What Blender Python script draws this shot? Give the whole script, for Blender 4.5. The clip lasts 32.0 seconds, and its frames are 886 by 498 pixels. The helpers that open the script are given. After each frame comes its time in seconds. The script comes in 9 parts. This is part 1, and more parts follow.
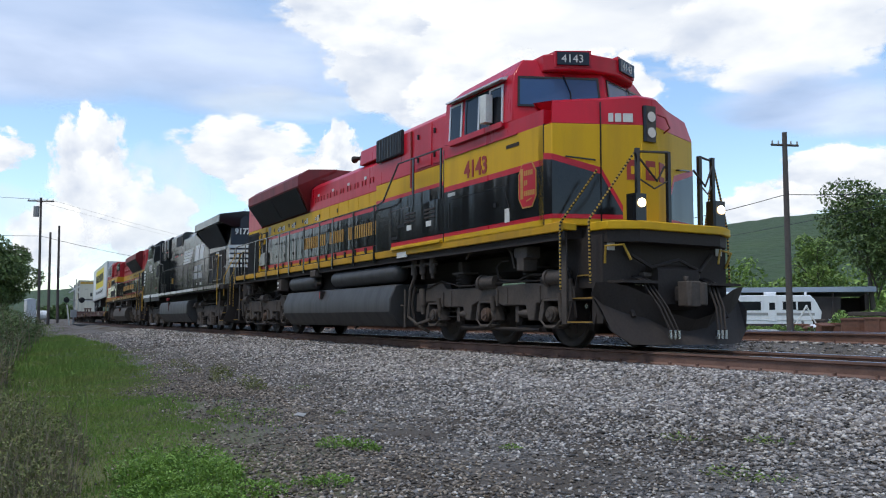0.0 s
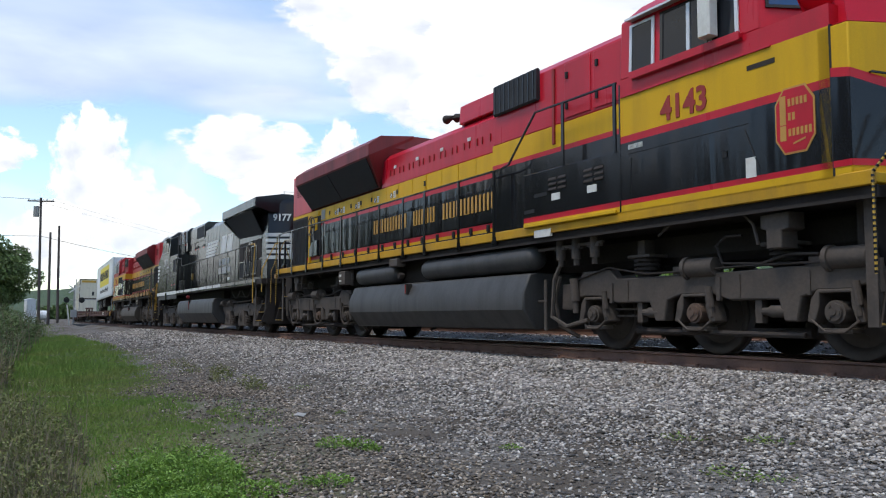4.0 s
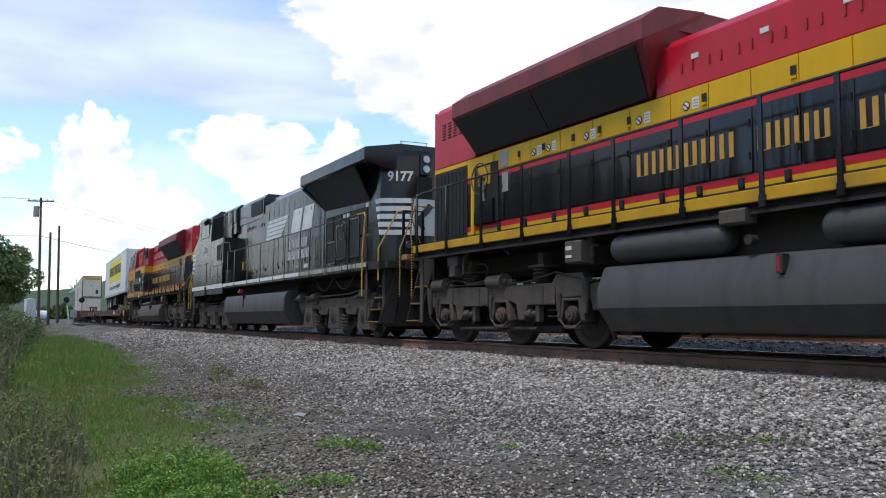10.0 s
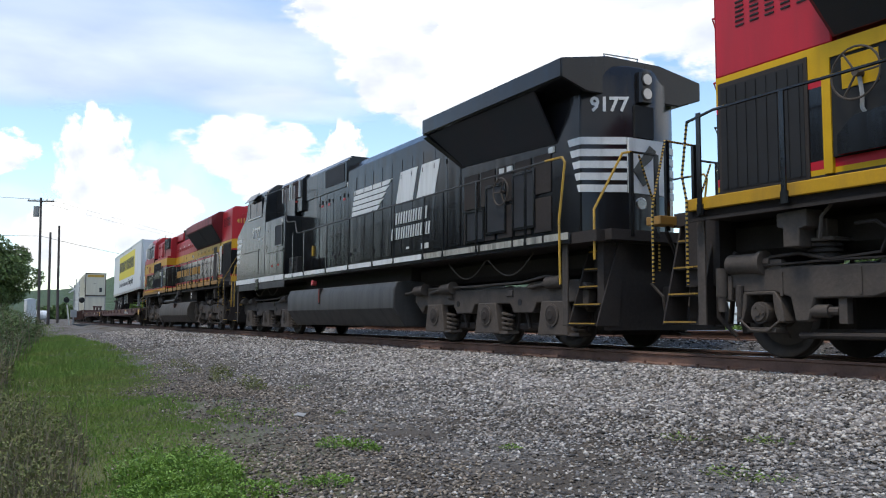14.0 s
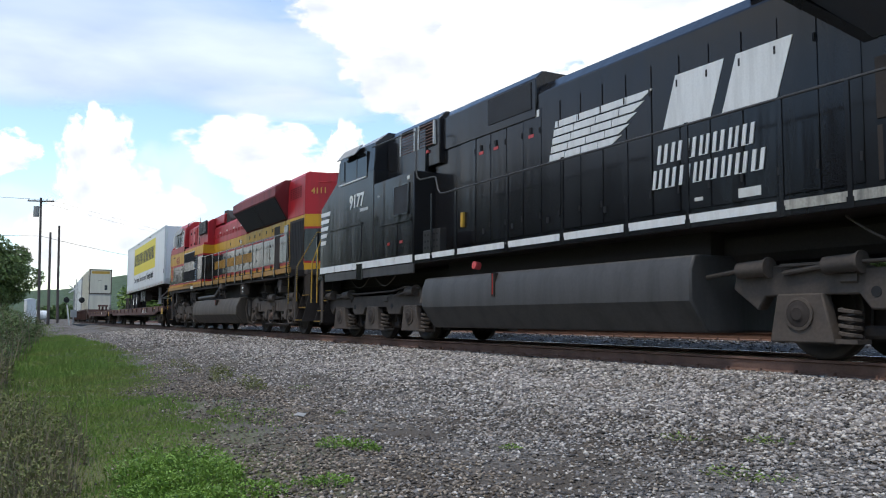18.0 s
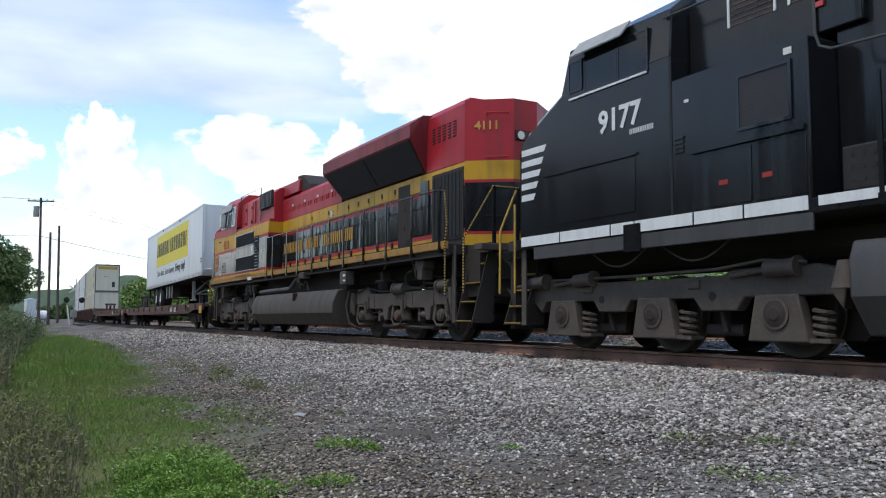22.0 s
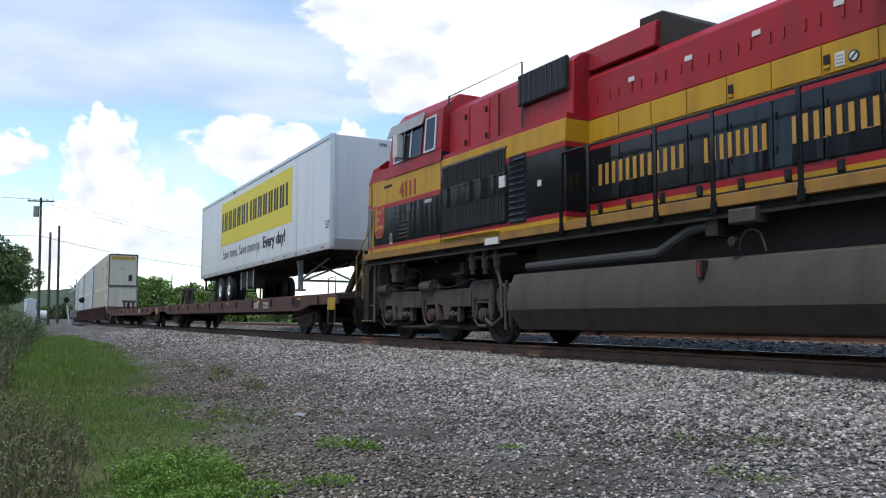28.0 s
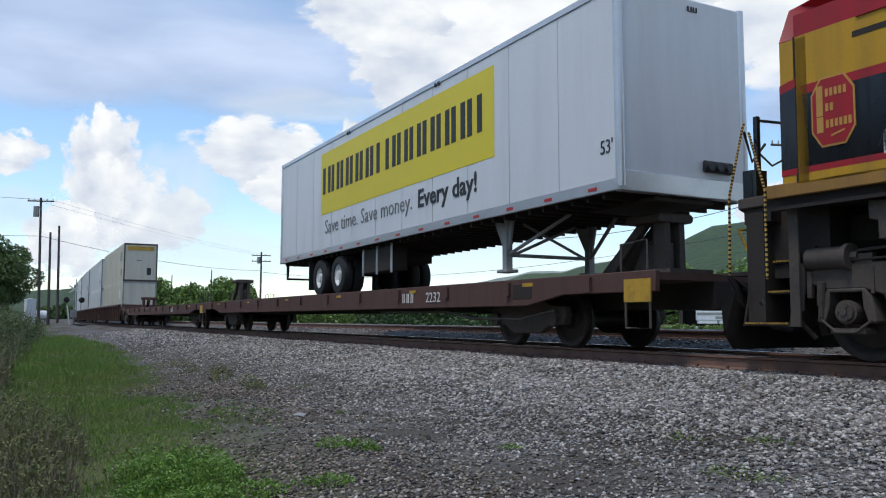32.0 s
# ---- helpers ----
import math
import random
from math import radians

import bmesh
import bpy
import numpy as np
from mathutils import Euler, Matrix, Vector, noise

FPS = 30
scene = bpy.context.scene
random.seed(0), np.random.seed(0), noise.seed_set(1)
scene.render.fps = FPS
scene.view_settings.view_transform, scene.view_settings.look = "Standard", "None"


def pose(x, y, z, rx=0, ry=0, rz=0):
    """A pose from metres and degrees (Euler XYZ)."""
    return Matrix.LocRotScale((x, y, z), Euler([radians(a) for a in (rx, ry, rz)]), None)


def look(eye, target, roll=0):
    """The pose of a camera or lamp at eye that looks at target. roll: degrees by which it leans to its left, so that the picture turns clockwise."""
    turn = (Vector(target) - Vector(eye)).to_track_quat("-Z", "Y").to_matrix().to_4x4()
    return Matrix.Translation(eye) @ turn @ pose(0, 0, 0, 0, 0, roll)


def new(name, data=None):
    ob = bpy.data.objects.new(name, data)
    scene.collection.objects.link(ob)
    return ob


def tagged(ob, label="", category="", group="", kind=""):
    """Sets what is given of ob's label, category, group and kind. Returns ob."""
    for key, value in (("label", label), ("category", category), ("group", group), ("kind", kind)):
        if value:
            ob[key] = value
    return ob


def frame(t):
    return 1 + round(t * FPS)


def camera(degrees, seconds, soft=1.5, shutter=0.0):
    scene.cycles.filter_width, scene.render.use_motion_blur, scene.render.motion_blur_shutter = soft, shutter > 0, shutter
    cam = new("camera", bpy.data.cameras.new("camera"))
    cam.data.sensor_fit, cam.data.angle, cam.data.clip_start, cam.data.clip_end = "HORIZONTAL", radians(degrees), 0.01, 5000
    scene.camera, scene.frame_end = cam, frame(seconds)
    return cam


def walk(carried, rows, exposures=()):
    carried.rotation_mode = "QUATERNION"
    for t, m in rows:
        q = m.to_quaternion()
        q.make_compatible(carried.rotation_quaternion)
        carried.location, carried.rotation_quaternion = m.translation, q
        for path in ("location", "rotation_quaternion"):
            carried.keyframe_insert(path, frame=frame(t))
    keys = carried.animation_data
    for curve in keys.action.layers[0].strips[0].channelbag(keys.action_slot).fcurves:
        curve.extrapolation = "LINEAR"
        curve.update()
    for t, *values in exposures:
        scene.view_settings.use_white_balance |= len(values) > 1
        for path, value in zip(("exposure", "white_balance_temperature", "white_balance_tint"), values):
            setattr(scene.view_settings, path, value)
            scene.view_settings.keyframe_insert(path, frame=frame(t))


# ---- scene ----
# camera on a tripod beside the line
K_CURVE = 0.00048016           # curvature of the track, 1/m
EYE = (0.0, -9.3615, 0.4307)
YAW, PITCH = radians(28.9504), radians(4.9204)
AIM = (EYE[0] - math.cos(YAW) * math.cos(PITCH), EYE[1] + math.sin(YAW) * math.cos(PITCH), EYE[2] + math.sin(PITCH))
cam = camera(56.085, 32.0, soft=1.1)
walk(cam, [(0, look(EYE, AIM, 0.30)), (32, look(EYE, AIM, 0.30))], exposures=[(0, 0.48, 6450, 8), (2, 0.61, 6550, 8), (5, 0.68, 6700, 8), (10, 0.7, 6700, 8), (23, 0.75, 6700, 8), (28, 0.64, 6600, 8), (30, 0.52, 6450, 8), (32, 0.33, 6350, 8)])

# distance run by the train, metres, at each full second
RUN = [-0.02, 1.2, 2.47, 3.82, 5.2, 6.61, 8.07, 9.62, 11.23, 12.92, 14.69, 16.53, 18.46, 20.45, 22.52, 24.64, 26.83,
       29.07, 31.36, 33.7, 36.1, 38.55, 41.04, 43.57, 46.13, 48.73, 51.39, 54.09, 56.86, 59.71, 62.61, 65.57, 68.52]


def run(t):
    """Distance run at t seconds, smooth between the full seconds."""
    i = min(int(t), 31)
    w = t - i
    p1, p2 = RUN[i], RUN[i + 1]
    p0 = RUN[i - 1] if i else 2 * p1 - p2
    p3 = RUN[i + 2] if i < 31 else 2 * p2 - p1
    m1, m2 = (p2 - p0) / 2, (p3 - p1) / 2
    return (2 * w**3 - 3 * w**2 + 1) * p1 + (w**3 - 2 * w**2 + w) * m1 + (3 * w**2 - 2 * w**3) * p2 + (w**3 - w**2) * m2


def on_track(d, u=0.0, z=0.0):
    """Place d metres along the curved track and u metres to its far side."""
    r = 1 / K_CURVE - u
    a = d * K_CURVE
    return Vector((r * math.sin(a), 1 / K_CURVE - r * math.cos(a), z))


def track_pose(d):
    p = on_track(d)
    return pose(p.x, p.y, 0, 0, 0, math.degrees(d * K_CURVE))

# daylight under broken cloud
SUN_ELEV, SUN_AZ = radians(66), radians(172)
world = bpy.data.worlds.new("sky")
scene.world = world
world.use_nodes = True
wn = world.node_tree.nodes
sky = wn.new("ShaderNodeTexSky")
sky.sky_type, sky.sun_disc = "NISHITA", False
sky.sun_elevation, sky.sun_rotation = SUN_ELEV, SUN_AZ
sky.air_density, sky.dust_density, sky.ozone_density = 1.0, 0.1, 2.2
wn["Background"].inputs["Strength"].default_value = 0.15
world.node_tree.links.new(sky.outputs[0], wn["Background"].inputs[0])
sun = new("sun", bpy.data.lights.new("sun", "SUN"))
sun.data.energy, sun.data.angle, sun.data.color = 1.5, radians(14), (1.0, 0.95, 0.88)
SUN_DIR = Vector((math.sin(SUN_AZ) * math.cos(SUN_ELEV), math.cos(SUN_AZ) * math.cos(SUN_ELEV), math.sin(SUN_ELEV)))
sun.matrix_world = look((0, 0, 50), Vector((0, 0, 50)) - SUN_DIR)


# ---- clouds, far out, drifting ----
def cloud_material(name, lo, hi, rag, white, shade, amount, scale=2.0):
    m = bpy.data.materials.new(name)
    m.use_nodes = True
    n, l = m.node_tree.nodes, m.node_tree.links
    for x in list(n):
        n.remove(x)
    tc, oi = n.new("ShaderNodeTexCoord"), n.new("ShaderNodeObjectInfo")

    def math_(op, a, b=None, c=None):
        q = n.new("ShaderNodeMath")
        q.operation = op
        for i, v in enumerate((a, b, c)):
            if v is None:
                continue
            if isinstance(v, (int, float)):
                q.inputs[i].default_value = v
            else:
                l.new(v, q.inputs[i])
        return q.outputs[0]
    off = n.new("ShaderNodeCombineXYZ")
    l.new(math_("MULTIPLY", oi.outputs["Random"], 61.0), off.inputs[2])
    add = n.new("ShaderNodeVectorMath")
    l.new(tc.outputs["Object"], add.inputs[0])
    l.new(off.outputs[0], add.inputs[1])
    big = n.new("ShaderNodeTexNoise")
    big.inputs["Scale"].default_value, big.inputs["Detail"].default_value, big.inputs["Roughness"].default_value = scale, 9, 0.55
    l.new(add.outputs[0], big.inputs["Vector"])
    soft = n.new("ShaderNodeTexNoise")
    soft.inputs["Scale"].default_value, soft.inputs["Detail"].default_value = scale * 0.8, 4
    add2 = n.new("ShaderNodeVectorMath")
    add2.inputs[1].default_value = (7.3, 0.22, 2.1)
    l.new(add.outputs[0], add2.inputs[0])
    l.new(add2.outputs[0], soft.inputs["Vector"])
    ln = n.new("ShaderNodeVectorMath")
    ln.operation = "LENGTH"
    l.new(tc.outputs["Object"], ln.inputs[0])
    r2 = math_("MULTIPLY", ln.outputs["Value"], ln.outputs["Value"])
    dens = math_("ADD", math_("SUBTRACT", 1.0, r2), math_("MULTIPLY", math_("SUBTRACT", big.outputs["Fac"], 0.5), rag))
    al = n.new("ShaderNodeMapRange")
    al.interpolation_type = "SMOOTHSTEP"
    al.inputs["From Min"].default_value, al.inputs["From Max"].default_value, al.inputs["To Max"].default_value = lo, hi, amount
    l.new(dens, al.inputs["Value"])
    # no sheet edge: fade out before the rim
    rim = n.new("ShaderNodeMapRange")
    rim.interpolation_type = "SMOOTHSTEP"
    rim.inputs["From Min"].default_value, rim.inputs["From Max"].default_value = 0.98, 0.8
    l.new(ln.outputs["Value"], rim.inputs["Value"])
    alpha = math_("MULTIPLY", al.outputs[0], rim.outputs[0])
    sep = n.new("ShaderNodeSeparateXYZ")
    l.new(tc.outputs["Object"], sep.inputs[0])
    body = math_("ADD", math_("MULTIPLY", sep.outputs[1], 0.35), math_("MULTIPLY_ADD", math_("SUBTRACT", soft.outputs["Fac"], 0.5), 2.4, 0.55))
    mix = n.new("ShaderNodeMix")
    mix.data_type, mix.clamp_factor = "RGBA", True
    mix.inputs["A"].default_value, mix.inputs["B"].default_value = (*shade, 1), (*white, 1)
    l.new(body, mix.inputs["Factor"])
    em, tr, ms, out = n.new("ShaderNodeEmission"), n.new("ShaderNodeBsdfTransparent"), n.new("ShaderNodeMixShader"), n.new("ShaderNodeOutputMaterial")
    l.new(mix.outputs["Result"], em.inputs["Color"])
    l.new(alpha, ms.inputs[0])
    l.new(tr.outputs[0], ms.inputs[1])
    l.new(em.outputs[0], ms.inputs[2])
    l.new(ms.outputs[0], out.inputs[0])
    return m


CUMULUS = cloud_material("cumulus", 0.34, 0.6, 1.8, (0.80, 0.80, 0.80), (0.50, 0.54, 0.63), 1.0, 2.3)
STRATUS = cloud_material("stratus", 0.05, 0.95, 1.3, (0.54, 0.62, 0.80), (0.33, 0.41, 0.58), 0.88, 1.2)
# thin cloud, and horizon haze painted as faint glowing sheets
VEIL = cloud_material("veil_and_painted_haze", 0.1, 1.0, 1.5, (0.62, 0.66, 0.70), (0.5, 0.58, 0.68), 0.5, 1.6)
CLOUDS = []
me = bpy.data.meshes.new("cloud_sheet")
me.from_pydata([(-1, -1, 0), (1, -1, 0), (1, 1, 0), (-1, 1, 0)], [], [(0, 1, 2, 3)])


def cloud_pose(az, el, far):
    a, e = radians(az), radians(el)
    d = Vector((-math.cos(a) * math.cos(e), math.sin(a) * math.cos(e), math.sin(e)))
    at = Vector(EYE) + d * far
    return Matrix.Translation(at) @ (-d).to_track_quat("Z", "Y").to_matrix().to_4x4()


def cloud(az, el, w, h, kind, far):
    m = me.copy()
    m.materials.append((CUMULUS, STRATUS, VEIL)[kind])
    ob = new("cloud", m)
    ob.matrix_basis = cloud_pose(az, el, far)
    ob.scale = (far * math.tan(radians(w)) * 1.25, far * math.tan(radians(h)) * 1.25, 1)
    tagged(ob, ("bright white cumulus cloud in a blue sky", "soft lilac-grey layer cloud in the sky", "thin pale veil of cloud and painted haze near the horizon")[kind], "cloud", "clouds", kind="structure")
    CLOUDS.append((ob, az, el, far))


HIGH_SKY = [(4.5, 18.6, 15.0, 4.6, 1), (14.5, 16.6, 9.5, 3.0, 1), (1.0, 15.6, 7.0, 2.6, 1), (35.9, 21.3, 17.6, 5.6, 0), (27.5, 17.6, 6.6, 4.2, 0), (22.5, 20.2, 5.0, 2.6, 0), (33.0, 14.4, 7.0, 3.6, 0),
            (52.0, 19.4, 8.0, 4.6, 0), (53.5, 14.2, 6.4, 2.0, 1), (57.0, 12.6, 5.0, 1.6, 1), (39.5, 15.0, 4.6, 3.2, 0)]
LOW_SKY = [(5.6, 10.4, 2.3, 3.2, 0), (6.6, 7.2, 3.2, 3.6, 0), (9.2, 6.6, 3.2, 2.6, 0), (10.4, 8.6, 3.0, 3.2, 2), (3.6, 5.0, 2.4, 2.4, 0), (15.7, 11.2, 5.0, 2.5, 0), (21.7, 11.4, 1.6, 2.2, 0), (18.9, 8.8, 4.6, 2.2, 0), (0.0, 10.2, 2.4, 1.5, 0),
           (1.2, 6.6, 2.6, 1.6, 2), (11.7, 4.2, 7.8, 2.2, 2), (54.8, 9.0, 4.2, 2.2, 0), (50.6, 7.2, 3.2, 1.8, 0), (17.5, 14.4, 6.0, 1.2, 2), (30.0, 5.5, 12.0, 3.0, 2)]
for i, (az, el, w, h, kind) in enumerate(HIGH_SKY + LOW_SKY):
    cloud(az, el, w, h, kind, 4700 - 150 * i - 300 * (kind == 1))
rnd = random.Random(4)
for k in range(26):                     # the same sky all the way round
    az = 78 + k * 10.2 + rnd.uniform(-3, 3)
    cloud(az, rnd.uniform(6, 36), rnd.uniform(6, 14), rnd.uniform(3, 7), rnd.choice((0, 0, 0, 1)), 2700 + 40 * k)
for k in range(15):                     # unseen low cumulus, added for bright streaks in the black hoods
    cloud(-48 + k * 2.9 + rnd.uniform(-1, 1), rnd.uniform(3.5, 12), rnd.uniform(1.2, 2.8), rnd.uniform(2.0, 3.8), 0, 3000 + 60 * k)


# ---- building tools ----
FLIP = 1            # -1 while a locomotive that runs long hood first is built


class Shape:
    """Collects verts and faces of one mesh."""

    def __init__(self):
        self.v, self.f = [], []

    def add(self, verts, faces):
        o = len(self.v)
        self.v += [tuple(p) for p in verts]
        self.f += [tuple(i + o for i in q) for q in faces]
        return self

    def box(self, x0, x1, y0, y1, z0, z1, c=0.0):
        """A box; c: chamfer of the edges that run along its longest side."""
        if c:
            d = (x1 - x0, y1 - y0, z1 - z0)
            ax = d.index(max(d))
            lo, hi = (x0, y0, z0), (x1, y1, z1)
            a, b = [i for i in range(3) if i != ax]
            c = min(c, d[a] * 0.45, d[b] * 0.45)
            prof = [(lo[a] + c, lo[b]), (hi[a] - c, lo[b]), (hi[a], lo[b] + c), (hi[a], hi[b] - c),
                    (hi[a] - c, hi[b]), (lo[a] + c, hi[b]), (lo[a], hi[b] - c), (lo[a], lo[b] + c)]
            return self.extrude(prof, ax, lo[ax], hi[ax])
        return self.add([(x, y, z) for x in (x0, x1) for y in (y0, y1) for z in (z0, z1)],
                        [(0, 1, 3, 2), (4, 6, 7, 5), (0, 4, 5, 1), (2, 3, 7, 6), (0, 2, 6, 4), (1, 5, 7, 3)])

    def extrude(self, prof, ax, a, b):
        """A polygon, given in the two other axes in their order, drawn out along axis ax from a to b."""
        n = len(prof)

        def put(p, t):
            q = [p[0], p[1]]
            q.insert(ax, t)
            return q
        self.add([put(p, a) for p in prof] + [put(p, b) for p in prof],
                 [tuple(range(n)), tuple(range(2 * n - 1, n - 1, -1))] + [(i, (i + 1) % n, n + (i + 1) % n, n + i) for i in range(n)])
        return self

    def loft(self, rings, caps=True):
        """Skin over rings of equal length."""
        n = len(rings[0])
        fs = []
        for k in range(len(rings) - 1):
            fs += [(k * n + i, k * n + (i + 1) % n, (k + 1) * n + (i + 1) % n, (k + 1) * n + i) for i in range(n)]
        if caps:
            m = (len(rings) - 1) * n
            fs += [tuple(range(n))[::-1], tuple(range(m, m + n))]
        return self.add([p for r in rings for p in r], fs)

    def cyl(self, p0, p1, r, n=12, r1=None):
        p0, p1 = Vector(p0), Vector(p1)
        w = (p1 - p0).normalized()
        a = w.orthogonal().normalized()
        b = w.cross(a)
        ring = lambda p, s: [p + (a * math.cos(6.28318 * i / n) + b * math.sin(6.28318 * i / n)) * s for i in range(n)]
        return self.loft([ring(p0, r), ring(p1, r if r1 is None else r1)])

    def spin(self, prof, centre, n=24, caps=True):
        """A profile of (radius, y) turned round the y axis through centre."""
        cx, cy, cz = centre
        rings = [[(cx + r * math.cos(6.28318 * i / n), cy + y, cz + r * math.sin(6.28318 * i / n)) for i in range(n)] for r, y in prof]
        return self.loft(rings, caps)

    def tube(self, pts, r, n=6):
        pts = [Vector(p) for p in pts]
        rings = []
        for i, p in enumerate(pts):
            t = ((pts[min(i + 1, len(pts) - 1)] - p).normalized() + (p - pts[max(i - 1, 0)]).normalized()).normalized()
            up = Vector((0, 0, 1)) if abs(t.z) < 0.95 else Vector((1, 0, 0))
            if i and rings:
                up = prev
            a = (up - t * up.dot(t)).normalized()
            prev = a
            b = t.cross(a)
            rings.append([p + (a * math.cos(6.28318 * k / n) + b * math.sin(6.28318 * k / n)) * r for k in range(n)])
        return self.loft(rings)

    def mesh(self, name, smooth=False, flip=None):
        fl = FLIP if flip is None else flip
        v = np.array(self.v, dtype=float).reshape(-1, 3)
        v[:, 0] *= fl
        me = bpy.data.meshes.new(name)
        me.from_pydata(v.tolist(), [], self.f)
        b = bmesh.new()
        b.from_mesh(me)
        bmesh.ops.recalc_face_normals(b, faces=b.faces)
        b.to_mesh(me)
        b.free()
        if smooth:
            me.shade_smooth()
            me.set_sharp_from_angle(angle=radians(smooth if smooth is not True else 35))
        return me


def thing(name, label, category, group="", kind=""):
    return tagged(new(name), label, category, group, kind)


def part(name, shape, material, parent, label="", smooth=False, bevel=0.0, flip=None):
    """Links one shape as a mesh under parent (or at top level)."""
    me = shape.mesh(name, smooth, flip)
    me.materials.append(material)
    ob = new(name, me)
    ob.parent = parent
    if label:
        tagged(ob, label)
    if bevel:
        m = ob.modifiers.new("bevel", "BEVEL")
        m.width, m.segments, m.limit_method, m.angle_limit = bevel, 2, "ANGLE", radians(40)
        me.shade_smooth()
        me.set_sharp_from_angle(angle=radians(35))
    return ob


def again(name, me, parent, at, label=""):
    """One more object on a mesh that exists."""
    ob = new(name, me)
    ob.parent = parent
    ob.matrix_basis = at
    if label:
        tagged(ob, label)
    return ob


def lettering(name, text, size, at, material, parent, squeeze=1.0, depth=0.004, label="", lean=0.0, bold=0.0):
    """Raised writing with the built-in font that reads from the near side (towards -y); at: its left foot."""
    cu = bpy.data.curves.new(name, "FONT")
    cu.body, cu.size, cu.extrude, cu.shear, cu.offset, cu.resolution_u = text, size, depth, lean, bold, 2
    tmp = bpy.data.objects.new(name, cu)
    scene.collection.objects.link(tmp)
    bpy.context.view_layer.update()
    me = bpy.data.meshes.new_from_object(tmp)
    bpy.data.objects.remove(tmp)
    me.materials.clear()
    me.materials.append(material)
    ob = new(name, me)
    ob.parent = parent
    ob.matrix_basis = at @ Matrix.Diagonal((squeeze, 1, 1, 1))
    if label:
        tagged(ob, label)
    return ob


def near_side(x, y, z, tilt=0.0):
    """Pose for lettering on a side that faces -y, x to the right."""
    return pose(x, y, z, 90 + tilt, 0, 0)


